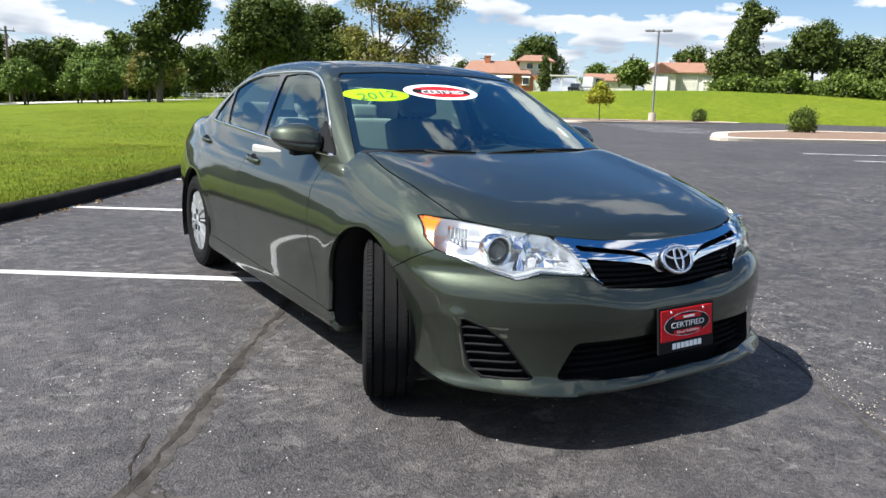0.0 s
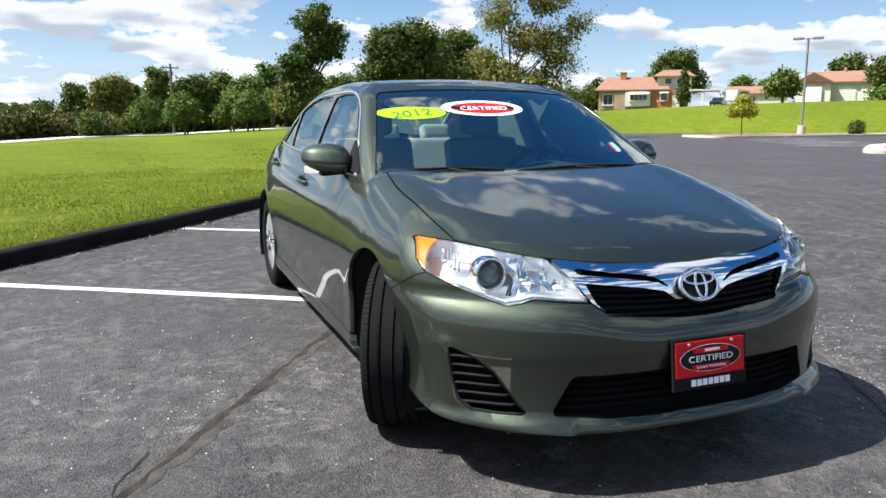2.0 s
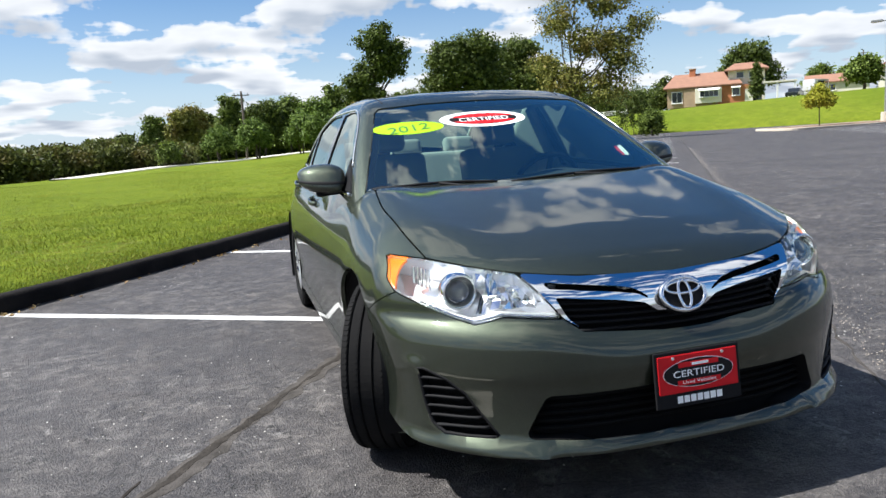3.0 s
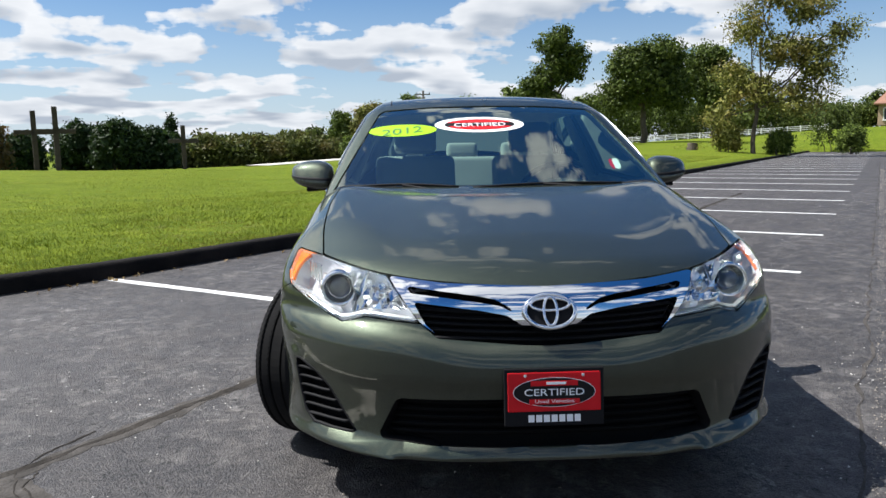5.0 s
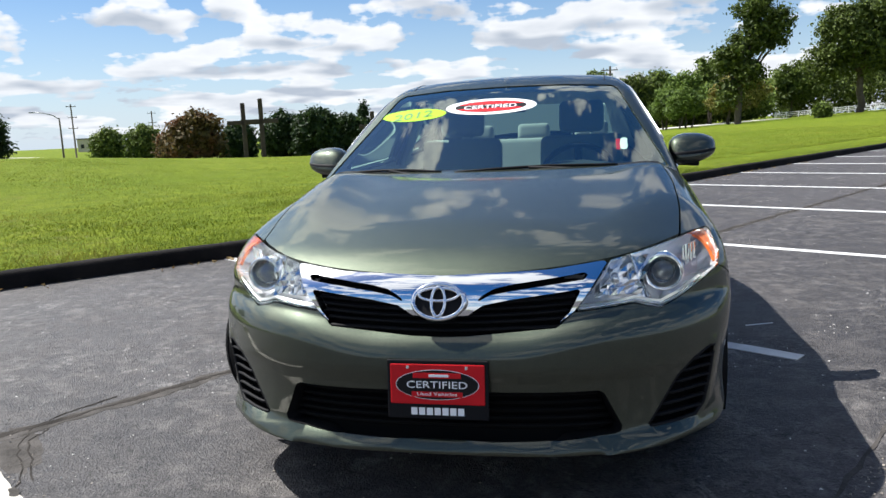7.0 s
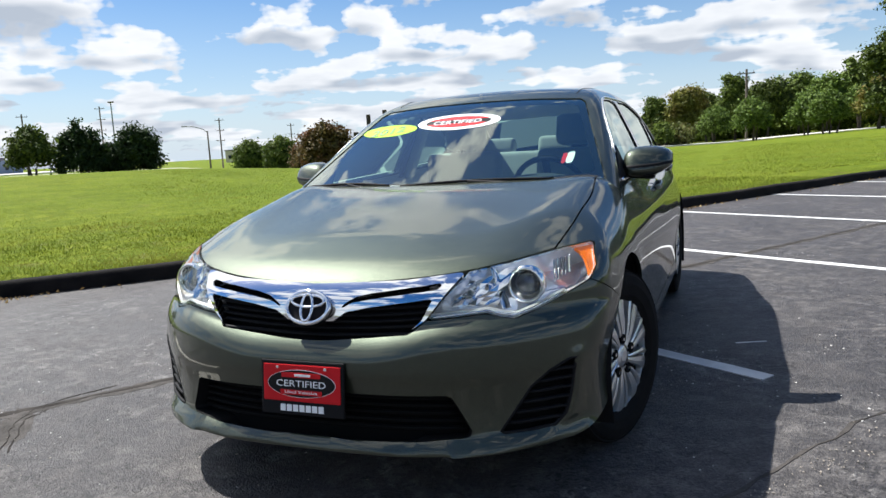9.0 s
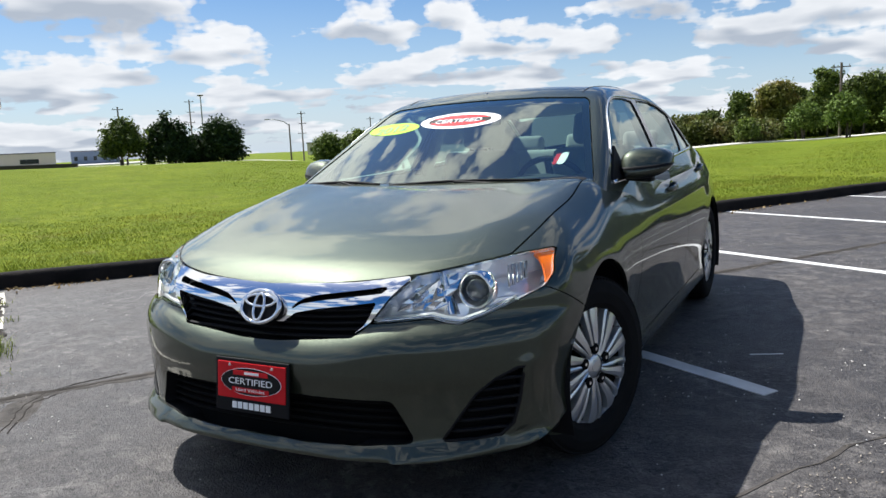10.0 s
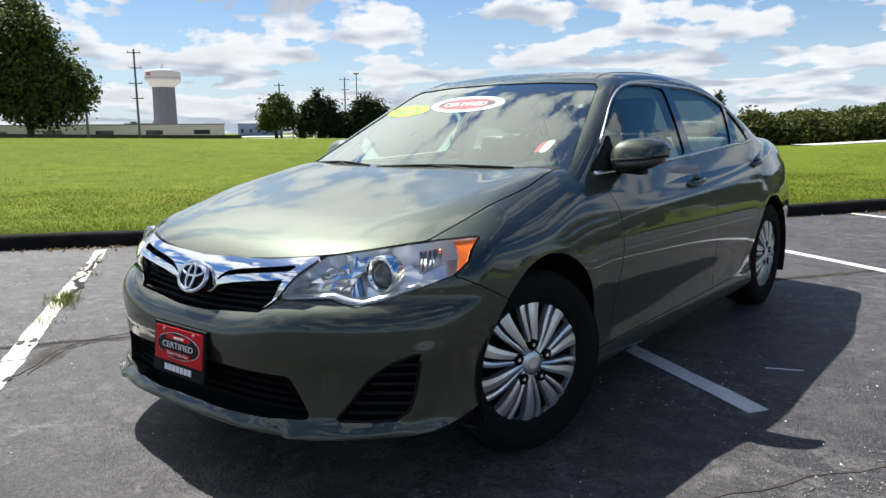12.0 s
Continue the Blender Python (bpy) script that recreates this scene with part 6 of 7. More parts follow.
    tree(-68.9, 55, 9.3, [(0.02, 0, 0.50, 0.30, 0.34, 0.28), (-0.20, 0, 0.40, 0.24, 0.3, 0.22), (0.26, 0, 0.36, 0.17, 0.26, 0.17), (0.0, -0.1, 0.74, 0.22, 0.24, 0.16), (0.0, 0, 0.90, 0.11, 0.14, 0.10), (0.1, 0, 0.24, 0.30, 0.3, 0.16)], LEAF_DARK, "large dark green tree with a low crown", 900, 0.15, 0.25, 0.38, 80, fork=0.25)
    # single trees along the road, of uneven height
    for i, (az, d, h, m, form) in enumerate(((-7.4, 96, 3.6, LEAF_DARK, DOME), (-5.2, 98, 5.4, LEAF_GREEN, TALL), (-2.9, 97, 6.2, LEAF_OLIVE, DOME), (-1.6, 100, 5.6, LEAF_DARK, VASE), (0.4, 99, 7.4, LEAF_GREEN, TALL), (2.6, 98, 6.4, LEAF_DARK, DOME), (4.6, 100, 7.0, LEAF_GREEN, VASE), (6.4, 97, 6.0, LEAF_FRESH, DOME), (8.2, 102, 7.8, LEAF_GREEN, TALL), (10.4, 99, 6.6, LEAF_OLIVE, VASE), (13.6, 126, 7.6, LEAF_GREEN, DOME))):
        tree(az, d, h * 1.12, form, m, "leafy roadside tree in front of the woodland", 260, 0.19, 0.16, 0.36, 90 + i, fork=0.3)
    # woods behind: uncountable, one object each
    rng = np.random.default_rng(5)
    belts = [
        ("far_woods", LEAF_GREEN, 2600, (-9.0, 12.0), (104, 126), lambda a: np.interp(a, [-9, -5, -2, 3, 8, 13, 17], [1.2, 2.6, 3.4, 4.2, 4.2, 4.4, 4.8]), "mixed green woodland along the road"),
        ("far_woods", LEAF_DARK, 1700, (12.5, 33.0), (124, 146), lambda a: np.interp(a, [14, 20, 28, 33], [6.0, 6.6, 4.6, 3.2]), "dark woodland behind the white fence"),
        ("hedge", LEAF_HEDGE, 1100, (-23.0, -3.0), (82, 92), lambda a: np.interp(a, [-23, -16, -10, -3], [2.4, 2.6, 2.6, 1.8]), "olive-green overgrown hedge along the field"),
        ("far_woods", LEAF_DARK, 900, (-22.0, -6.0), (190, 230), lambda a: 4.2 + 1.2 * np.sin(a * 1.3), "dark distant wooded rise"),
        ("far_hedge", LEAF_GREEN, 700, (52.0, 72.0), (106, 112), lambda a: 1.7 + 0.5 * np.sin(a * 2.0), "low green hedge at the top of the lawn"),
    ]
    for name, mat, k, az, dist, top, label in belts:
        a = rng.uniform(*az, k)
        d = rng.uniform(*dist, k)
        lump = np.array([noise.noise((x * 0.55, y * 0.05, 3.0)) + 0.5 * noise.noise((x * 1.7, 4.0, 1.0)) for x, y in zip(a, d)])
        h = top(a) * (1 + 0.55 * lump) * rng.uniform(0.0, 1.0, k) ** 0.6
        x, y = d * np.sin(np.radians(a)), d * np.cos(np.radians(a))
        z = np.array([terrain(p, q) for p, q in zip(x, y)])
        c = np.stack([x, y, z + h], 1)
        big = 1.7 if dist[0] > 150 else 1.0
        p = (c[:, None] + np.clip(rng.normal(size=(k, 34, 3)), -1.8, 1.8) * (0.70 * big, 0.70 * big, 0.42 * big)).reshape(-1, 3)
        leaf_mesh(name, p, 0.27 * big, mat, None, 9, None, "stuff", label)


build_trees()


# ---- grass blades, weeds, litter ----
def blades(name, count, s_range, r_range, height, width, seed, label, near=True):
    rng = np.random.default_rng(seed)
    s, r = rng.uniform(*s_range, count), -(abs(r_range[0]) + (abs(r_range[1]) - abs(r_range[0])) * rng.uniform(0, 1, count) ** 1.5)
    r = r + np.interp(s, [-12, -6, -3, 0, 3, 6, 12, 18], [-1.2, -0.80, -0.42, 0.05, 0.22, 0.22, 0.0, 0.0])
    x, y = KERB_O[:, None] + ALONG[:, None] * s + AWAY[:, None] * r
    z = np.array([terrain(a, b) for a, b in zip(x, y)])
    h = height * rng.uniform(0.4, 1.25, count) * np.array([1 + 0.7 * noise.noise((a * 0.8, b * 0.8, 0)) for a, b in zip(x, y)])
    t = rng.uniform(0, 2 * np.pi, count)
    dx, dy = np.cos(t) * width, np.sin(t) * width
    lx, ly = rng.normal(size=(2, count)) * h * 0.45
    pts = np.stack([np.stack([x - dx, y - dy, z - 0.01], 1), np.stack([x + dx, y + dy, z - 0.01], 1), np.stack([x + lx, y + ly, z + h], 1)], 1).reshape(-1, 3)
    me = bpy.data.meshes.new(name)
    me.from_pydata(pts, [], np.arange(3 * count).reshape(-1, 3).tolist())
    me.materials.append(BLADE)
    tagged(new(name, me), label, "grass", kind="stuff")


BLADE = leaf_material("grass_blades", (0.076, 0.112, 0.008), (0.215, 0.254, 0.019), (0.24, 0.23, 0.036))
blades("grass", 60000, (-9, 12), (0.17, 7.0), 0.034, 0.006, 3, "short mown grass blades beside the kerb")
blades("grass", 130000, (-16, 45), (2.0, 34.0), 0.022, 0.012, 4, "short mown grass blades across the field")
blades("grass_fringe", 5000, (-10, 16), (0.15, 0.30), 0.055, 0.005, 5, "longer grass fringe hanging over the kerb")


# ---- cracks, worn line and litter on the asphalt ----
GRIT = material("pale_grit", (0.36, 0.32, 0.27), 0.95, vary=(30.0, (0.22, 0.19, 0.16), 0.9))
CHALK = material("chalky_white_grit", (0.62, 0.60, 0.56), 0.9, vary=(20.0, (0.40, 0.38, 0.35), 0.8))
OLD_LINE = material("flaking_cream_paint", (0.70, 0.66, 0.57), 0.85, vary=(12.0, (0.36, 0.33, 0.28), 0.9), bump=(80, 0.7, 0.004))


def wander(s0, s1, r, amp, seed, step=0.10):
    return [lot(s, r + amp * noise.noise((s * 1.1, seed, 0)) + amp * 0.5 * noise.noise((s * 5.3, seed, 2.0))) for s in np.arange(s0, s1, step)]


def build_cracks():
    band = strip(wander(-7.5, 14, 3.40, 0.022, 1.0), 0.095, 0.0004, "pavement_seam", TAR_SOFT, ragged=0.036, seed=13, thick=0.001, cell=0.03)
    tagged(band, "worn darker band beside the sealed seam", "crack", kind="structure")
    crack = strip(wander(-7.5, 14, 3.40, 0.022, 1.0), 0.040, 0.0005, "pavement_seam", TAR_FADED, ragged=0.018, seed=3, thick=0.0020, cell=0.03)
    tagged(crack, "dark sealed seam running along the asphalt", "crack", kind="structure")
    crack = strip(wander(-9, 70, 6.08, 0.055, 5.0), 0.012, 0.0005, "pavement_crack", TAR_SOFT, ragged=0.012, seed=4, thick=0.002)
    tagged(crack, "open crack with pale grit along the asphalt", "crack", kind="structure")
    # the seam breaks up in a dark damp patch where it meets the worn line
    rim = []
    for k in range(64):
        t = 2 * math.pi * k / 64
        q = 1 + 0.34 * noise.noise((2.2 * math.cos(t), 2.2 * math.sin(t), 4.0)) + 0.14 * noise.noise((7 * math.cos(t), 7 * math.sin(t), 9.0))
        rim.append((*lot(-2.93 + 0.085 * q * math.cos(t) - 0.05 * math.sin(t), 3.60 + 0.26 * q * math.sin(t)), 0.0008))
    patch_ob = mesh_object("pavement_patch", rim, [tuple(range(64))], TAR_SOFT, smooth=False)
    tagged(patch_ob, "dark crumbled asphalt patch beside the worn line", "asphalt patch", kind="structure")
    for pts, w in (([(-3.10, 4.10), (-2.98, 3.83), (-2.93, 3.58), (-2.82, 3.40), (-2.64, 3.33), (-2.40, 3.30)], 0.008), ([(-2.99, 3.95), (-2.88, 3.54), (-2.76, 3.46)], 0.006)):
        fine = []
        for (s0, r0), (s1, r1) in zip(pts, pts[1:]):
            for i in range(8):
                u = i / 8
                fine.append(lot(s0 + (s1 - s0) * u + 0.018 * noise.noise((s0 * 9 + u * 5, r0 * 7, 1.0)), r0 + (r1 - r0) * u + 0.018 * noise.noise((s0 * 9 + u * 5, r0 * 7, 6.0))))
        crack = strip(fine, w, 0.0012, "pavement_crack", TAR_FADED, ragged=w * 0.6, seed=int(-pts[0][0] * 40), thick=0.0015, cell=0.02)
        tagged(crack, "open black crack branching from the worn line", "crack", kind="structure")
    scrape = strip([lot(0.39, 5.085), lot(0.53, 5.18)], 0.014, 0.0, "paint_scrape", LINE, ragged=0.003, seed=21, thick=0.0015, cell=0.02)
    tagged(scrape, "short white paint scrape on the asphalt", "road marking", kind="structure")
    # worn, broken line on the near side
    rng = random.Random(8)
    r = -0.2
    while r < 3.9:
        run = rng.uniform(0.45, 1.2)
        s = LINE_S - STALL - 0.06
        ob = strip([lot(s + 0.02 * noise.noise((r, 0, 0)), r), lot(s + 0.02 * noise.noise((r + 1, 0, 0)), r + run)], 0.105, 0.0, "worn_line", OLD_LINE, ragged=0.010, seed=int(r * 90), cell=0.02)
        tagged(ob, "flaking cream-white bay line broken by cracks", "road marking", "worn bay line pieces", "structure")
        r += run + rng.uniform(0.006, 0.025)
    joint = strip([lot(LINE_S - STALL - 0.035 + 0.042 * noise.noise((q * 3.1, 6, 0)) + 0.030 * noise.noise((q * 11, 2, 0)), q) for q in np.arange(0.05, 2.2, 0.02)], 0.030, 0.0042, "pavement_crack", TAR_FADED, ragged=0.020, seed=6, thick=0.002, cell=0.02)
    tagged(joint, "dark crack along the worn bay line", "crack", kind="structure")
    # where the paint has come away with the asphalt's edge
    verts, faces = [], []
    for k in range(26):
        q, size = rng.uniform(0.2, 4.4), rng.uniform(0.012, 0.045)
        if 2.05 < q < 2.5:
            size *= 1.7
        centre_s = LINE_S - STALL - 0.06 + rng.choice((-1, 1, 1)) * rng.uniform(0.02, 0.055)
        b0, n_rim = len(verts), 14
        for j in range(n_rim):
            t = 2 * math.pi * j / n_rim
            w = size * (1 + 0.5 * noise.noise((k * 3.7, 2 * math.cos(t), 2 * math.sin(t))) + rng.uniform(-0.2, 0.2))
            verts.append((*lot(centre_s + w * 0.7 * math.cos(t), q + 1.5 * w * math.sin(t)), 0.0050))
        faces.append(tuple(range(b0, b0 + n_rim)))
    bare = mesh_object("bare_spots", verts, faces, TAR_SOFT, smooth=False)
    tagged(bare, "bare dark spots where the bay line's paint has flaked off", "asphalt", kind="stuff")
    # grit beside the cracks
    g = np.random.default_rng(12)
    pts = []
    for s in g.uniform(-7, 30, 5200):
        pts.append((*lot(s, 6.12 + abs(g.normal()) * 0.10 * (1 + 0.4 * math.sin(s))), 0.002))
    for s in g.uniform(-0.3, 4.3, 420):
        pts.append((*lot(LINE_S - STALL + g.normal() * 0.07, s), 0.002))
    for k in range(1500):
        pts.append((*lot(g.uniform(-8, 12), g.uniform(0.1, 11)), 0.002))
    specks = []
    for k in range(420):
        a, b, spread = g.uniform(-8, 14), g.uniform(0.2, 12), g.uniform(0.03, 0.35)
        for _ in range(int(g.integers(6, 30))):
            specks.append((*lot(a + g.normal() * spread * 1.6, b + g.normal() * spread), 0.001))
    chips("fine_grit", np.array(specks), 0.0048, CHALK, 17, "fine chalky white grit scattered over the asphalt")
    chips("grit", np.array(pts), 0.0048, GRIT, 13, "pale grit strewn along the cracks")
    # dry leaves in the gutter
    pts = []
    for centre, k in ((-3.0, 60), (0.1, 20), (3.0, 14), (6.1, 22), (12.0, 10)):
        for _ in range(k):
            pts.append((*lot((q := centre + g.normal() * 0.55), kerb_bow(q) + 0.06 + abs(g.normal()) * 0.10), 0.012))
    for s in g.uniform(-8, 16, 90):
        pts.append((*lot(s, kerb_bow(s) + 0.04 + abs(g.normal()) * 0.12), 0.012))
    leaf_mesh("dry_leaves", np.array(pts), 0.026, DRY_LEAF, None, 15, None, "stuff", "dry brown leaves lying along the kerb")
    # weeds in the worn line
    for r, k, h in ((2.15, 70, 0.065), (2.30, 80, 0.070), (2.45, 40, 0.050), (1.3, 22, 0.045), (0.5, 18, 0.05), (2.9, 16, 0.035)):
        x, y = lot(LINE_S - STALL - 0.03, r)
        tuft(x, y, k, h, int(r * 10))


def chips(name, pts, size, mat, seed, label):
    rng = np.random.default_rng(seed)
    n = len(pts)
    s = size * rng.uniform(0.4, 1.4, (n, 1)) ** 1.3
    tri = rng.uniform(0, 2 * np.pi, (n, 1)) + np.array([[0, 2.1, 4.2]])
    ring = np.stack([np.cos(tri), np.sin(tri), np.zeros_like(tri)], -1) * s[:, None] * rng.uniform(0.6, 1.2, (n, 3, 1)) + pts[:, None]
    apex = pts + np.concatenate([rng.normal(size=(n, 2)) * 0.2 * s, 0.7 * s], 1)
    verts = np.concatenate([ring, apex[:, None]], 1).reshape(-1, 3)
    b = 4 * np.arange(n)[:, None]
    faces = np.concatenate([b + f for f in ([0, 1, 3], [1, 2, 3], [2, 0, 3])], 0)
    me = bpy.data.meshes.new(name)
    me.from_pydata(verts, [], faces.tolist())
    me.materials.append(mat)
    tagged(new(name, me), label, "grit", kind="stuff")


def tuft(x, y, count, height, seed):
    rng = random.Random(seed)
    verts, faces = [], []
    for _ in range(count):
        a, l = rng.uniform(0, 6.28), height * rng.uniform(0.5, 1.2)
        p = Vector((rng.gauss(0, 0.048), rng.gauss(0, 0.048), 0))
        d = Vector((math.cos(a), math.sin(a), 0))
        w = Vector((-d.y, d.x, 0)) * 0.0028
        b = len(verts)
        verts += [p - w, p + w, p + d * l * 0.4 + Vector((0, 0, l * 0.8)) + w * 0.7, p + d * l * 0.4 + Vector((0, 0, l * 0.8)) - w * 0.7, p + d * l * 0.9 + Vector((0, 0, l))]
        faces += [(b, b + 1, b + 2, b + 3), (b + 3, b + 2, b + 4)]
    ob = mesh_object("weed_tuft", verts, faces, BLADE, None, smooth=False)
    ob.location = (x, y, 0.002)
    tagged(ob, "small green weed tuft growing in a pavement crack", "weed", kind="stuff")


TAR_FADED = material("faded_seam_tar", (0.016, 0.014, 0.012), 0.92, spec=0.10, vary=(11.0, (0.050, 0.044, 0.039), 1.0), bump=(60, 0.9, 0.006))
TAR_SOFT = material("worn_seam_edge", (0.028, 0.025, 0.022), 0.85, spec=0.15, vary=(9.0, (0.082, 0.074, 0.068), 1.1), bump=(60, 0.9, 0.006))
DRY_LEAF = leaf_material("dry_brown_leaves", (0.20, 0.12, 0.05), (0.36, 0.26, 0.12))
build_cracks()


# ---- things round the car park ----
WHITE_PAINT = material("white_painted_wood", (0.78, 0.78, 0.76), 0.6, vary=(3.0, (0.60, 0.60, 0.57), 0.6), bump=(30, 0.2, 0.005))
TIMBER = material("dark_weathered_timber", (0.040, 0.030, 0.024), 0.9, vary=(3.0, (0.085, 0.065, 0.05), 0.8), bump=(20, 0.6, 0.02))
POLE_WOOD = material("grey_brown_pole_wood", (0.13, 0.10, 0.08), 0.9, vary=(2.0, (0.20, 0.17, 0.14), 0.7))
STEEL = material("grey_galvanised_steel", (0.24, 0.25, 0.25), 0.5, 0.6, vary=(2.0, (0.34, 0.34, 0.33), 0.6))
TILE_ROOF = material("orange_brown_roof_tiles", (0.28, 0.145, 0.092), 0.85, vary=(1.5, (0.20, 0.105, 0.072), 0.8), bump=(9, 0.6, 0.04))
BRICK = material("orange_brick_wall", (0.46, 0.17, 0.075), 0.9, vary=(2.5, (0.34, 0.13, 0.07), 0.8), bump=(12, 0.4, 0.02))
STONE = material("buff_stone_wall", (0.40, 0.29, 0.19), 0.9, vary=(2.0, (0.28, 0.20, 0.14), 0.8), bump=(8, 0.5, 0.03))
RENDER_WHITE = material("white_house_wall", (0.68, 0.64, 0.55), 0.85, vary=(1.0, (0.56, 0.53, 0.46), 0.6))
WINDOW_DARK = material("dark_window_glass", (0.02, 0.025, 0.03), 0.08, coat=0.5)
GRAVEL = material("pale_road_concrete", (0.55, 0.52, 0.47), 0.9, vary=(0.4, (0.44, 0.42, 0.38), 0.7))
MULCH = material("brown_mulch", (0.14, 0.085, 0.055), 0.95, vary=(6.0, (0.24, 0.16, 0.11), 0.9), bump=(30, 0.9, 0.03))
TOWER_CREAM = material("cream_tower_concrete", (0.60, 0.54, 0.56), 0.8, vary=(0.2, (0.60, 0.58, 0.56), 0.6))
TOWER_GREY = material("fluted_grey_concrete", (0.165, 0.155, 0.185), 0.85, vary=(0.2, (0.19, 0.18, 0.20), 0.6))
FAR_WALL = material("pale_warehouse_wall", (0.60, 0.54, 0.45), 0.9, vary=(0.05, (0.52, 0.46, 0.38), 0.6))
FAR_BLUE = material("blue_grey_far_building", (0.13, 0.18, 0.27), 0.8, vary=(0.1, (0.20, 0.25, 0.33), 0.6))


def turned(ob, az):
    """Turns a thing's front towards the car park."""
    ob.rotation_euler = (0, 0, -radians(az))
    return ob


def base_at(az, d):
    x, y = at_az(az, d)
    return Vector((x, y, terrain_at(x, y)))


def build_fence():
    """White rail fence beyond the lawn, one bay a thing."""
    pts = []
    a, b = np.array(at_az(12.6, 120)), np.array(at_az(30.5, 112))
    k = 22
    for i in range(k + 1):
        x, y = a + (b - a) * i / k
        pts.append(Vector((x, y, terrain(x, y))))
    fence = empty("rail_fence", pts[0])
    tagged(fence, "white painted wooden rail fence beyond the lawn", "fence")
    for i, p in enumerate(pts):
        o = p - pts[0]
        part("post", box_bm((0.11, 0.11, 0.98), o + Vector((0, 0, 0.42)), 0.01), WHITE_PAINT, fence)
        if i < k:
            q = pts[i + 1] - pts[0]
            for h in (0.32, 0.56, 0.80):
                mid, d = (o + q) / 2, q - o
                part("rail", box_bm((d.length, 0.05, 0.075), mid + Vector((0, 0, h)), 0.0, d.to_track_quat("X", "Z").to_matrix()), WHITE_PAINT, fence)


def gable(w, d, h, roof_h, over, wall_mat, roof_mat, parent, at=(0, 0, 0), hip=0.0, axis="X"):
    """Walls and a pitched or hipped roof; the ridge runs along the given axis."""
    m = Matrix.Translation(at) @ (Matrix() if axis == "X" else Matrix.Rotation(math.pi / 2, 4, "Z"))
    bm = box_bm((w, d, h), (0, 0, h / 2))
    if hip <= 0:
        for s in (-1, 1):
            vs = [bm.verts.new(v) for v in ((s * w / 2, -d / 2, h), (s * w / 2, d / 2, h), (s * w / 2, 0, h + roof_h * 0.97))]
            bm.faces.new(vs)
    bmesh.ops.transform(bm, matrix=m, verts=bm.verts)
    bmesh.ops.recalc_face_normals(bm, faces=bm.faces)
    part("wall", bm, wall_mat, parent)
    bm = bmesh.new()
    a, b, t = w / 2 + over, d / 2 + over, 0.16
    lo = h - over * roof_h / (d / 2) * 0.6
    outer = [(-a, -b, lo), (a, -b, lo), (a, b, lo), (-a, b, lo), (-a + hip * a, 0, h + roof_h), (a - hip * a, 0, h + roof_h)]
    top = [bm.verts.new(Vector(v) + Vector((0, 0, t))) for v in outer]
    bot = [bm.verts.new(v) for v in outer]
    for f in ((0, 1, 5, 4), (2, 3, 4, 5), (1, 2, 5), (3, 0, 4)):
        bm.faces.new([top[i] for i in f])
        bm.faces.new([bot[i] for i in reversed(f)])
    for i in range(4):
        j = (i + 1) % 4
        bm.faces.new((top[i], top[j], bot[j], bot[i]))
    bmesh.ops.transform(bm, matrix=m, verts=bm.verts)
    bmesh.ops.recalc_face_normals(bm, faces=bm.faces)
    part("roof", bm, roof_mat, parent)


def house_window(parent, x, y, z, w, h, bars=2):
    frame_ob = part("window", box_bm((w + 0.16, 0.10, h + 0.16), (x, y, z), 0.01), WHITE_PAINT, parent)
    for i in range(bars):
        part("pane", box_bm((w / bars - 0.05, 0.06, h - 0.04), (x - w / 2 + w / bars * (i + 0.5), y - 0.035, z)), WINDOW_DARK, frame_ob)
    part("sill", box_bm((w + 0.3, 0.2, 0.07), (x, y - 0.06, z - h / 2 - 0.1)), WHITE_PAINT, frame_ob)


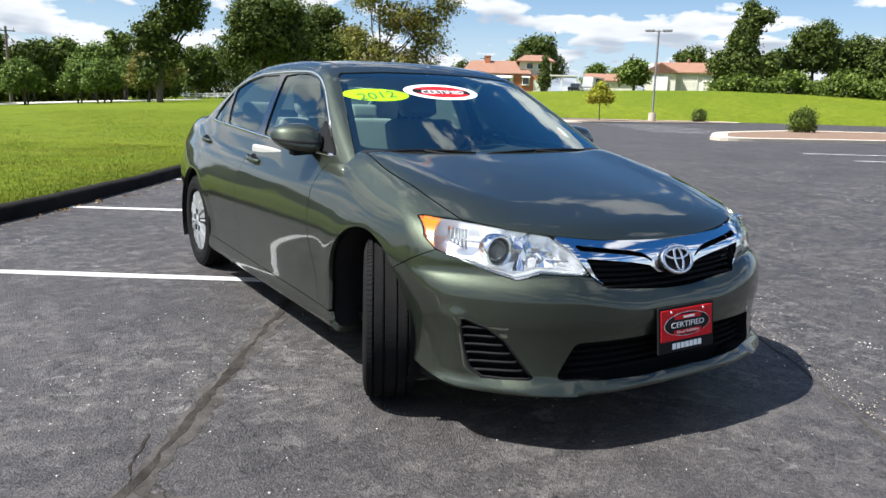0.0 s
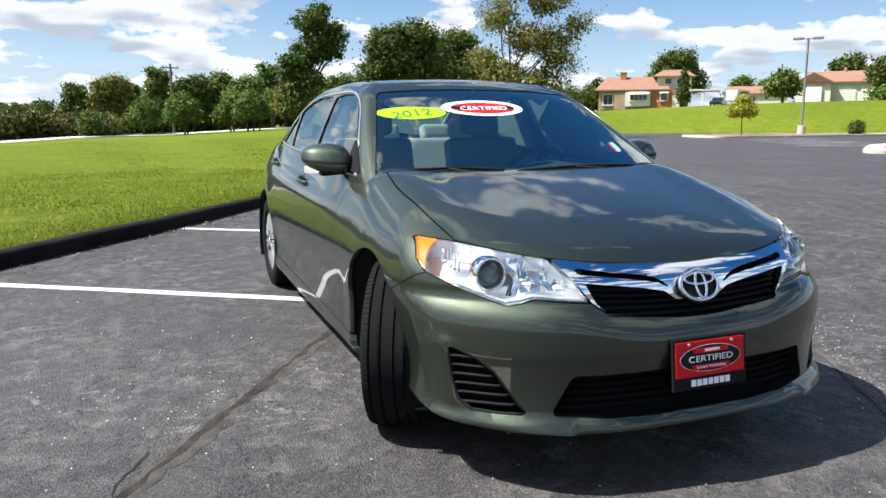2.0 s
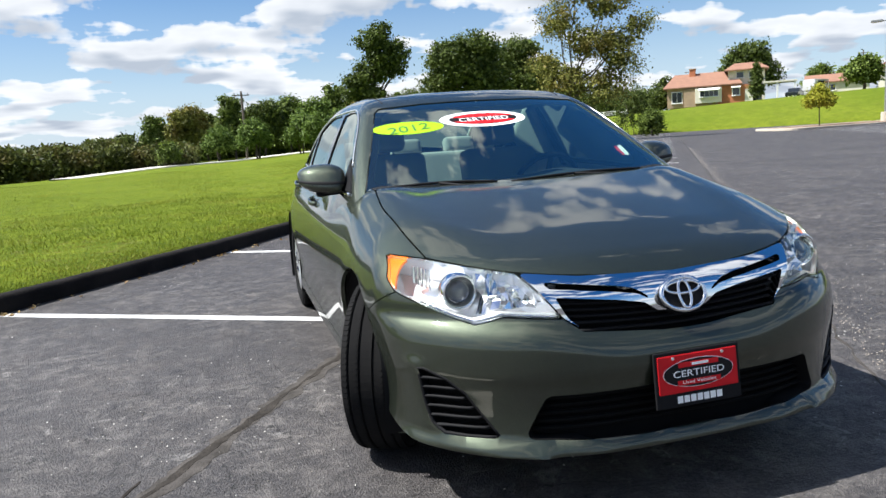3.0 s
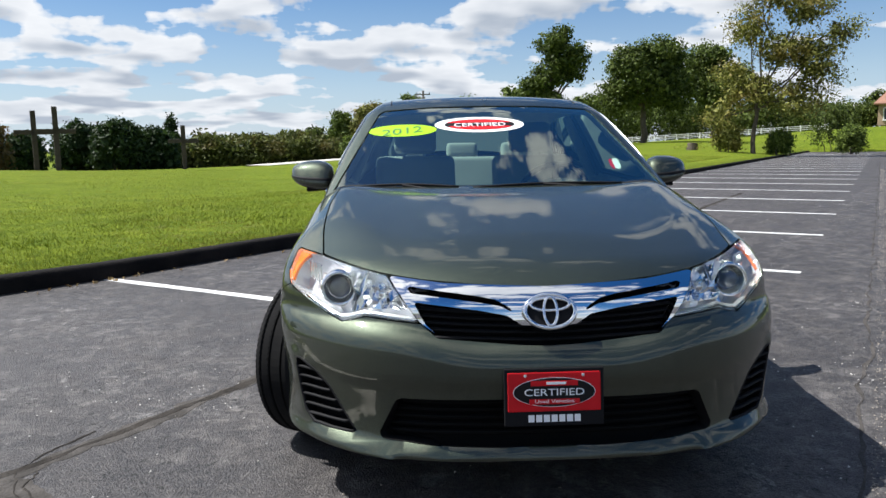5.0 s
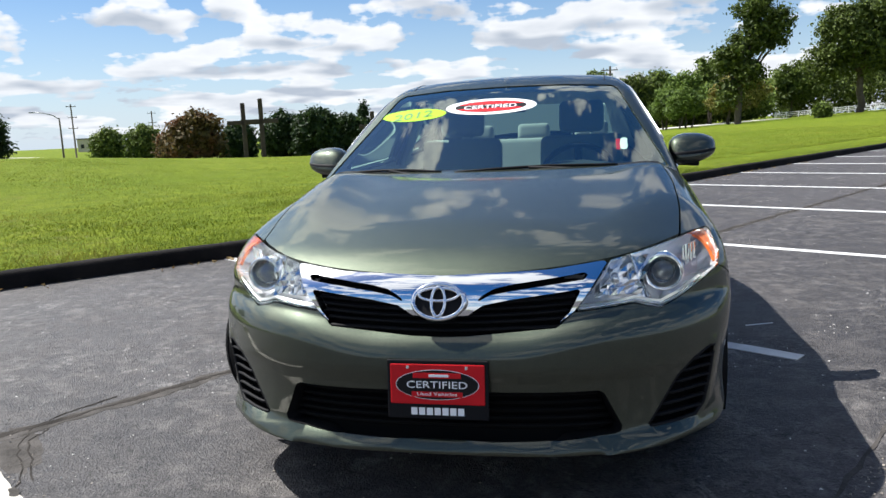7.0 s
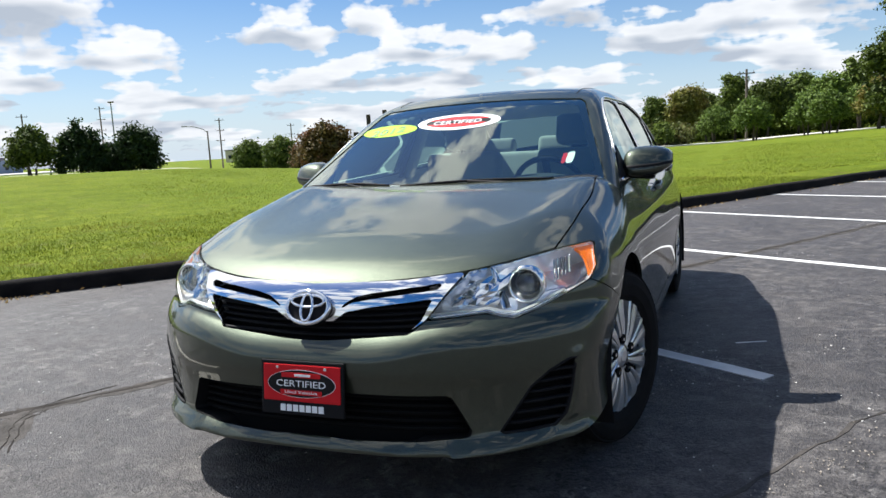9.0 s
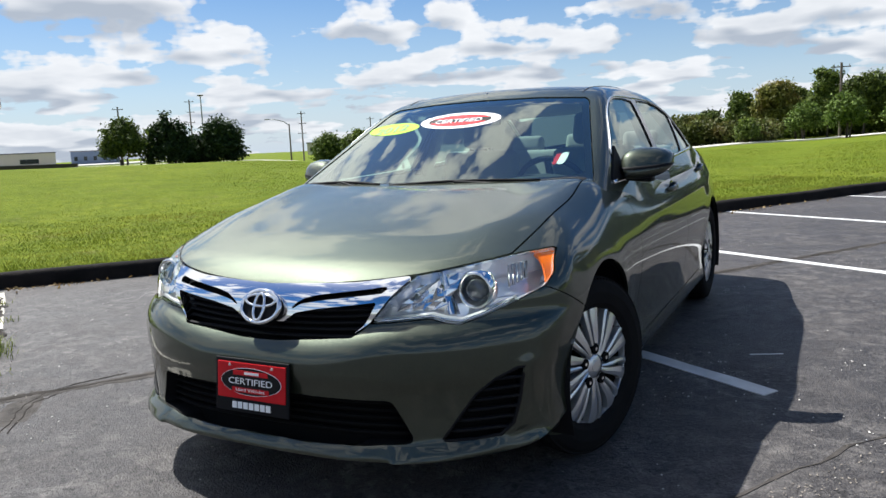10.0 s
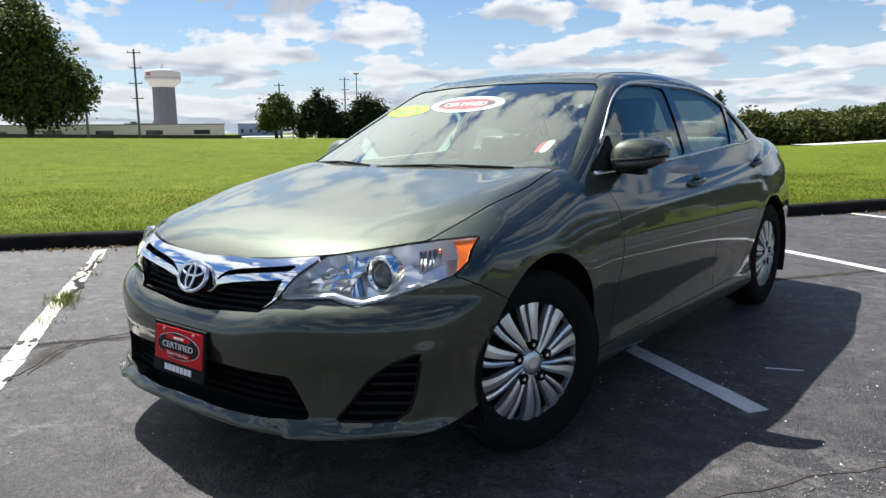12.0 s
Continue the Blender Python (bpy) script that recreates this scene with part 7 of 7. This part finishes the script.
def build_houses():
    p = base_at(37.5, 122)
    h = turned(empty("house", p), 37.9)
    h.scale = (1.10, 1.10, 1.04)
    tagged(h, "orange brick house with a tiled roof and an upper storey", "house")
    gable(9.2, 8.0, 2.9, 1.9, 0.5, STONE, TILE_ROOF, h, (-3.0, 0, 0), 0.25)
    gable(4.6, 5.4, 4.8, 0.95, 0.5, RENDER_WHITE, TILE_ROOF, h, (2.6, -0.4, 0), 0.45)
    part("brick_front", box_bm((4.4, 0.3, 2.7), (1.2, -4.0, 1.35), 0.01), BRICK, h)
    part("bay", box_bm((3.4, 0.8, 2.1), (-2.2, -4.2, 1.5), 0.02), RENDER_WHITE, h)
    house_window(h, -2.1, -4.64, 1.75, 2.3, 0.8, 4)
    part("awning", box_bm((2.7, 0.7, 0.08), (-2.1, -4.95, 2.35), 0.0, Euler((radians(28), 0, 0)).to_matrix()), WHITE_PAINT, h)
    house_window(h, 1.3, -4.18, 1.8, 0.9, 1.0, 1)
    part("awning", box_bm((1.2, 0.6, 0.08), (1.3, -4.45, 2.45), 0.0, Euler((radians(28), 0, 0)).to_matrix()), WHITE_PAINT, h)
    for x in (1.8, 3.4):
        house_window(h, x, -3.14, 4.1, 0.9, 0.8, 1)
    part("stone_pier", box_bm((1.6, 0.5, 2.6), (-4.6, -4.1, 1.3), 0.03), STONE, h)
    house_window(h, -6.3, -4.04, 1.5, 1.3, 1.5, 2)
    part("chimney", box_bm((0.8, 0.8, 2.1), (-4.4, -0.6, 4.5), 0.03), BRICK, h)
    part("chimney_cap", box_bm((0.95, 0.95, 0.15), (-4.4, -0.6, 5.6), 0.02), STONE, h)
    part("porch_roof", box_bm((5.0, 4.2, 0.22), (6.3, -1.6, 2.75), 0.02), RENDER_WHITE, h)
    for x in (4.4, 6.4, 8.5):
        part("porch_post", box_bm((0.22, 0.22, 2.65), (x, -3.5, 1.33), 0.01), WHITE_PAINT, h)
    part("porch_wall", box_bm((1.8, 0.2, 2.6), (3.6, -4.0, 1.3), 0.0), WINDOW_DARK, h)
    part("door", box_bm((1.0, 0.1, 2.05), (2.9, -4.2, 1.03), 0.01), RENDER_WHITE, h)

    p = base_at(49.6, 124)
    g = turned(empty("garage_house", p), 49.6)
    tagged(g, "white outbuilding with an orange tiled roof and big doors", "house")
    gable(8.6, 6.0, 3.0, 1.5, 0.5, RENDER_WHITE, TILE_ROOF, g, (0.6, 0, 0))
    gable(4.2, 4.6, 2.9, 1.3, 0.4, RENDER_WHITE, TILE_ROOF, g, (-3.0, -2.2, 0), 0, "Y")
    for x, w in ((1.4, 2.4), (4.0, 1.6)):
        d = part("garage_door", box_bm((w, 0.1, 2.3), (x, -3.05, 1.2), 0.02), WHITE_PAINT, g)
        for k in range(4):
            part("door_panel", box_bm((w - 0.2, 0.06, 0.46), (x, -3.10, 0.36 + 0.55 * k), 0.02), RENDER_WHITE, d)
    part("garage_door", box_bm((2.3, 0.1, 2.2), (-3.0, -4.56, 1.15), 0.02), WHITE_PAINT, g)
    part("roof_vent", cyl_bm(0.3, 0.22, (1.0, 0, 4.5), (1.0, 0, 5.2), 10), TILE_ROOF, g)

    p = base_at(44.6, 138)
    b = turned(empty("bungalow", p), 44.6)
    tagged(b, "low pale bungalow with a yellow-brown roof", "house")
    gable(9.0, 6.0, 2.3, 1.2, 0.4, RENDER_WHITE, TILE_ROOF, b)
    house_window(b, -1.0, -3.05, 1.4, 1.4, 0.9, 2)
    p = base_at(53.6, 112)
    s = turned(empty("shed", p), 53.6)
    tagged(s, "small white shed half hidden by trees", "shed")
    gable(3.4, 3.0, 2.2, 0.9, 0.25, RENDER_WHITE, RENDER_WHITE, s)
    part("door", box_bm((0.9, 0.08, 1.9), (0.4, -1.53, 0.97), 0.01), WHITE_PAINT, s)


def parked_car(az, d, colour, label, turn=90, size=(4.4, 1.75, 1.4), boxy=0.0):
    """A far car: body, cabin, windows and wheels."""
    p = base_at(az, d)
    c = empty("parked_car", p)
    c.rotation_euler = (0, 0, radians(turn - az))
    tagged(c, label, "car")
    l, w, h = size
    prof = [(-l / 2, 0.35), (-l / 2, 0.75), (-l / 2 + 0.3, 0.85), (-l * 0.2, 0.95), (l * 0.33, 0.98), (l / 2, 0.92), (l / 2, 0.35)]
    roof = [(-l * (0.2 + boxy * 0.3), 0.93), (-l * (0.06 + 0.4 * boxy), h), (l * (0.2 + 0.28 * boxy), h), (l * (0.36 + 0.13 * boxy), 0.95)]
    mat = material("far_car_paint", colour, 0.3, 0.3, 1.0)
    for name, pr, hw, mt in (("body", prof, w / 2, mat), ("cabin", roof, w / 2 * 0.86, mat)):
        bm = bmesh.new()
        a = [bm.verts.new((x, -hw, z)) for x, z in pr]
        b = [bm.verts.new((x, hw, z)) for x, z in pr]
        bm.faces.new(a)
        bm.faces.new(b[::-1])
        for i in range(len(pr)):
            j = (i + 1) % len(pr)
            bm.faces.new((a[j], a[i], b[i], b[j]))
        bmesh.ops.recalc_face_normals(bm, faces=bm.faces)
        bmesh.ops.bevel(bm, geom=bm.edges[:], offset=0.06, segments=2, affect="EDGES")
        part(name, bm, mt, c, smooth=False)
    for s in (-1, 1):
        part("side_window", box_bm((l * (0.34 + 0.3 * boxy), 0.02, (h - 1.0) * 0.72), (l * 0.07, s * (w / 2 * 0.86 + 0.005), 0.97 + (h - 1.0) * 0.5), 0.0), WINDOW_DARK, c)
        for x in (-l * 0.31, l * 0.31):
            part("wheel", cyl_bm(0.32, 0.32, (x, s * (w / 2 - 0.2), 0.32), (x, s * (w / 2 + 0.01), 0.32), 18, None, 0.03), RUBBER, c)


def build_lot_things():
    # islands
    def island(name, pts, label):
        ring = [Vector((*p, 0)) for p in rounded(pts, 2.0, 6)]
        c = sum(ring, Vector()) / len(ring)
        n = len(ring)
        ob = mesh_object(name, [(*p[:2], z) for z, k in ((-0.02, 1.0), (0.13, 1.0), (0.15, 0.995), (0.15, 0.93), (0.12, 0.925)) for p in [c.lerp(q, k) for q in ring]], [(r * n + i, r * n + (i + 1) % n, (r + 1) * n + (i + 1) % n, (r + 1) * n + i) for r in range(4) for i in range(n)], PALE_KERB, smooth=False)
        tagged(ob, label, "traffic island", kind="structure")
        bed = [c.lerp(q, 0.93) for q in ring]
        mesh_object(name + "_bed", [(*p[:2], 0.13) for p in bed] + [(c.x, c.y, 0.2)], [(i, (i + 1) % n, n) for i in range(n)], MULCH, ob)

    island("island", [(37.0, 40.8), (48, 41.6), (60.0, 42.4), (61.5, 47.0), (48, 49.0), (38.5, 47.0)], "pale concrete kerbed island with mulch and shrubs")
    island("island", [(23.0, 17.3), (31.0, 14.6), (52.0, 8.0), (57.0, 16.0), (41.0, 25.5), (30.0, 22.6)], "pale concrete kerbed island with mulch")
    # lamp post
    x, y = 48.4, 43.6
    lamp = empty("lamp_post", (x, y, 0.12))
    tagged(lamp, "tall grey car-park lamp post with two heads on a concrete base", "lamp post")
    part("concrete_base", cyl_bm(0.33, 0.31, (0, 0, -0.05), (0, 0, 0.75), 24, None, 0.03), PALE_KERB, lamp, smooth=False)
    part("pole", box_bm((0.13, 0.13, 7.0), (0, 0, 4.2), 0.015), STEEL, lamp)
    turn = Euler((0, 0, -radians(48))).to_matrix()
    part("cross_arm", box_bm((1.0, 0.08, 0.08), (0, 0, 7.62), 0.01, turn), STEEL, lamp)
    for s in (-1, 1):
        head = part("lamp_head", box_bm((0.80, 0.42, 0.17), turn @ Vector((s * 0.72, 0, 7.66)), 0.03, turn), STEEL, lamp)
        part("lens", box_bm((0.62, 0.34, 0.03), turn @ Vector((s * 0.72, 0, 7.565)), 0.005, turn), WHITE_PAINT, head)
    # sapling and shrubs
    shrub = lambda px, py, h, m, lb, sd, nm="shrub", tr=4, lobes=ROUND, leaf=0.08, cnt=200: plant(px, py, h, m, lb, sd, nm, tr, lobes, leaf, cnt)  # noqa: E731
    shrub(42.3, 43.8, 3.2, LEAF_YELLOW, "young tree with yellow-green leaves on the island", 91, "young_tree", 1, [(0, 0, 0.66, 0.25, 0.25, 0.2), (-0.18, 0, 0.58, 0.16, 0.16, 0.14), (0.2, 0, 0.6, 0.15, 0.15, 0.14), (0, 0, 0.85, 0.15, 0.15, 0.14)], 0.085, 150)
    shrub(54.8, 43.8, 1.15, LEAF_GREEN, "low round shrub in the island bed", 92, leaf=0.06)
    shrub(37.0, 22.2, 1.35, LEAF_GREEN, "low spiky shrub in the island bed", 93, leaf=0.05, cnt=260)
    # stump on the lawn
    p = base_at(21.9, 58)
    st = empty("tree_stump", p)
    tagged(st, "grey cut tree stump standing on the lawn", "stump")
    part("stump", cyl_bm(0.45, 0.36, (0, 0, -0.1), (0, 0, 0.55), 14, None, 0.03), BARK, st)
    leaf_mesh("sprout", np.random.default_rng(3).normal(size=(160, 3)) * (0.7, 0.4, 0.16) + (0, 0, 0.28), 0.07, LEAF_OLIVE, st, 6, kind="stuff")
    p = base_at(28.6, 60)
    m = empty("marker_post", p)
    tagged(m, "thin dark green post on the lawn", "post")
    part("post", box_bm((0.12, 0.12, 1.1), (0, 0, 0.5), 0.01), TIMBER, m)
    # far road beside the woods, and far roads of the plain
    for a0, a1, d0, d1, w, nm in ((-12, 13.2, 72, 98, 3.2, "far_road"), (-55, -30, 105, 96, 3.0, "far_road"), (-75, -38, 150, 170, 6.0, "far_road")):
        pts = [at_az(a0 + (a1 - a0) * i / 24, d0 + (d1 - d0) * i / 24) for i in range(25)]
        verts, faces = [], []
        for i, (x, y) in enumerate(pts):
            q = Vector(pts[min(i + 1, 24)]) - Vector(pts[max(i - 1, 0)])
            n = Vector((-q.y, q.x)).normalized() * w / 2
            for s in (1, -1):
                verts.append((x + s * n.x, y + s * n.y, terrain(x, y) + 0.12))
            for s in (1, -1):
                verts.append((x + s * n.x * 1.1, y + s * n.y * 1.1, terrain(x, y) - 0.3))
        for i in range(24):
            a, b = 4 * i, 4 * i + 4
            faces += [(a, a + 1, b + 1, b), (a + 1, a + 3, b + 3, b + 1), (a + 2, a, b, b + 2)]
        tagged(mesh_object(nm, verts, faces, GRAVEL, smooth=False), "pale concrete road beyond the field", "road", kind="structure")


def plant(x, y, h, mat, label, seed, name, trunks, lobes, leaf, count):
    az, d = math.degrees(math.atan2(x, y)), math.hypot(x, y)
    tree(az, d, h, lobes, mat, label, count, leaf, 0.05, 0.16 if name == "shrub" else 0.22, seed, trunks, name, "shrub" if name == "shrub" else "tree", 0.25 if name == "shrub" else 0.45, -0.12)


def build_far():
    # timber crosses
    for az, d, h, arm, zc in ((-27.2, 62, 4.75, 2.7, 3.15), (-25.9, 60, 4.95, 2.7, 3.15), (-17.3, 64, 3.9, 2.4, 2.6)):
        c = turned(empty("timber_cross", base_at(az, d) - Vector((0, 0, 0.25))), az)
        tagged(c, "tall dark timber cross standing on the field", "cross", "three crosses")
        part("post", box_bm((0.36, 0.34, h), (0, 0, h / 2), 0.02), TIMBER, c)
        part("cross_beam", box_bm((arm, 0.30, 0.34), (0, -0.02, zc), 0.02), TIMBER, c)
    # water tower
    p = base_at(-59.1, 400)
    t = empty("water_tower", (p.x, p.y, -0.5))
    t.scale = (0.90, 0.90, 0.95)
    tagged(t, "wide cream-topped concrete water tower on a grey fluted stem", "water tower")
    bm = bmesh.new()
    rows = []
    for z, r in ((0, 6.3), (26.0, 5.9)):
        rows.append([bm.verts.new(((r - 0.25 * (k % 2)) * math.cos(2 * math.pi * k / 64), (r - 0.25 * (k % 2)) * math.sin(2 * math.pi * k / 64), z)) for k in range(64)])
    for k in range(64):
        bm.faces.new((rows[0][k], rows[0][(k + 1) % 64], rows[1][(k + 1) % 64], rows[1][k]))
    part("stem", bm, TOWER_GREY, t)
    bm = bmesh.new()
    ring_lathe(bm, [(6.1, -25.8), (9.1, -28.9), (9.4, -29.4), (9.4, -33.6), (8.9, -34.2), (4.0, -35.0), (0.0, -35.1)], Vector((0, 0, 0)), Vector((0, 0, 1)), 48)
    part("tank", bm, TOWER_CREAM, t, smooth=False)
    part("tank_band", cyl_bm(9.45, 9.45, (0, 0, 30.4), (0, 0, 30.7), 48), TOWER_GREY, t)
    # pale disc added, mostly hidden, to keep green grass bounce off the tank
    yard = mesh_object("bounce_disc", [(p.x + r * math.cos(a), p.y + r * math.sin(a), z) for r, z in ((0.0, -0.42), (85.0, -0.5), (85.5, -1.4)) for a in (2 * math.pi * k / 40 for k in range(40))], [(i * 40 + k, i * 40 + (k + 1) % 40, i * 40 + 40 + (k + 1) % 40, i * 40 + 40 + k) for i in (0, 1) for k in range(40)], GRAVEL, smooth=False)
    tagged(yard, "mostly hidden pale disc added under the water tower against green bounce light", "yard", kind="structure")
    side = Vector((p.x, p.y, 0)).normalized() * -1
    right = Vector((-side.y, side.x, 0)) * -1
    part("lettering_bar", box_bm((5.0, 0.2, 1.6), right * 6.3 + side * 7.0 + Vector((0, 0, 32.2)), 0.0, Euler((0, 0, math.atan2(side.y, side.x) + math.pi / 2 + 0.7)).to_matrix()), FAR_RED, t)
    for x in (-0.9, 0, 0.9):
        part("aerial", cyl_bm(0.18, 0.10, (x, 0, 34.8), (x, 0, 38.4 if x == 0 else 37.2), 6), STEEL, t)
    # power poles
    for az, d, h, bars in ((-61.2, 118, 13.2, 4), (-64.6, 112, 9.2, 1), (-51.1, 150, 11.0, 1), (-46.2, 170, 13.6, 3), (-38.2, 170, 11.2, 3), (-33.0, 190, 11.2, 2), (-29.5, 210, 9.6, 1), (-22.6, 100, 6.0, 1), (1.2, 96, 8.4, 1), (35.0, 150, 7.8, 1), (46.0, 170, 9.0, 1)):
        b = base_at(az, d)
        pole = turned(empty("power_pole", b), az)
        tagged(pole, "weathered wooden power pole with cross arms", "power pole", "power poles")
        part("pole", cyl_bm(0.19, 0.13, (0, 0, -0.3), (0, 0, h), 10), POLE_WOOD, pole)
        for k in range(bars):
            arm = part("cross_arm", box_bm((1.9 - 0.3 * (k % 2), 0.12, 0.12), (0.15 * (k % 2), -0.15, h - 0.5 - 2.2 * k), 0.0), POLE_WOOD, pole)
            for x in (-0.8, 0.8):
                part("insulator", cyl_bm(0.05, 0.03, (x, -0.15, h - 0.45 - 2.2 * k), (x, -0.15, h - 0.2 - 2.2 * k), 8), STEEL, arm)
    # light mast and street lamp
    b = base_at(-45.3, 260)
    m = empty("light_mast", b)
    tagged(m, "tall steel light mast far across the plain", "light mast")
    part("mast", cyl_bm(0.30, 0.16, (0, 0, -0.3), (0, 0, 21.5), 10), STEEL, m)
    part("lamp_ring", cyl_bm(0.9, 1.0, (0, 0, 21.3), (0, 0, 21.65), 14), POLE_WOOD, m)
    b = base_at(-39.2, 120)
    s = turned(empty("street_lamp", b), -39.2)
    tagged(s, "grey street lamp with a long curved arm", "street lamp")
    part("pole", cyl_bm(0.15, 0.10, (0, 0, -0.3), (0, 0, 6.0), 12), POLE_WOOD, s)
    tube([Vector((0, 0, 5.8)), Vector((-0.8, 0, 6.4)), Vector((-2.0, 0, 6.75)), Vector((-3.1, 0, 6.85))], 0.06, "arm", STEEL, s)
    part("lamp_head", box_bm((0.8, 0.3, 0.16), (-3.4, 0, 6.84), 0.05), STEEL, s)
    # far buildings
    for az, d, w, h, mat, nm, lb in ((-63.2, 330, 92, 5.4, FAR_WALL, "warehouse", "long pale flat-roofed warehouse across the road"), (-52.6, 420, 22, 6.4, FAR_BLUE, "far_building", "blue-grey building far across the plain"), (-60.2, 460, 26, 7.5, FAR_BLUE, "far_building", "grey flat-roofed building far across the plain"), (-36.3, 300, 16, 4.4, FAR_WALL, "far_building", "low pale building by the far road")):
        b = base_at(az, d)
        o = turned(empty(nm, (b.x, b.y, -0.6)), az)
        tagged(o, lb, "building")
        part("wall", box_bm((w, 14, h), (0, 0, h / 2), 0.05), mat, o)
        part("roof", box_bm((w + 0.6, 14.6, 0.4), (0, 0, h + 0.2), 0.05), TOWER_GREY, o)
        for k in range(5):
            part("window", box_bm((w * 0.07, 0.2, h * 0.32), (-w * 0.4 + w * 0.2 * k, -7.05, h * 0.45)), WINDOW_DARK, o)
        part("roof_unit", box_bm((2.4, 3, 1.2), (w * 0.12, 0, h + 0.9), 0.05), TOWER_GREY, o)
    barrier = [Vector((*at_az(-72 + 18 * i / 12, 108 + 4 * i), 0)) for i in range(13)]
    verts, faces = [], []
    for q in barrier:
        z = terrain(q.x, q.y)
        verts += [(q.x, q.y, z - 0.2), (q.x, q.y, z + 0.95), (q.x * 1.004, q.y * 1.004, z + 0.95), (q.x * 1.004, q.y * 1.004, z - 0.2)]
    for i in range(12):
        a = 4 * i
        faces += [(a + j, a + j + 1, a + 5 + j, a + 4 + j) for j in range(3)]
    tagged(mesh_object("road_barrier", verts, faces, TIMBER, smooth=False), "long dark roadside barrier", "barrier", kind="structure")
    parked_car(42.0, 118, (0.02, 0.025, 0.03), "dark parked car beside the house", 80)
    parked_car(43.3, 126, (0.55, 0.56, 0.56), "white camper van parked near the house", 70, (6.2, 2.1, 2.6), 0.9)
    parked_car(-33.6, 120, (0.30, 0.32, 0.34), "small grey car on the far road", 95)
    parked_car(-35.6, 118, (0.35, 0.06, 0.04), "small red vehicle by the far road", 95, (3.6, 1.6, 1.3))


FAR_RED = material("faded_red_lettering", (0.42, 0.20, 0.18), 0.8)
build_fence()
build_houses()
build_lot_things()
build_far()
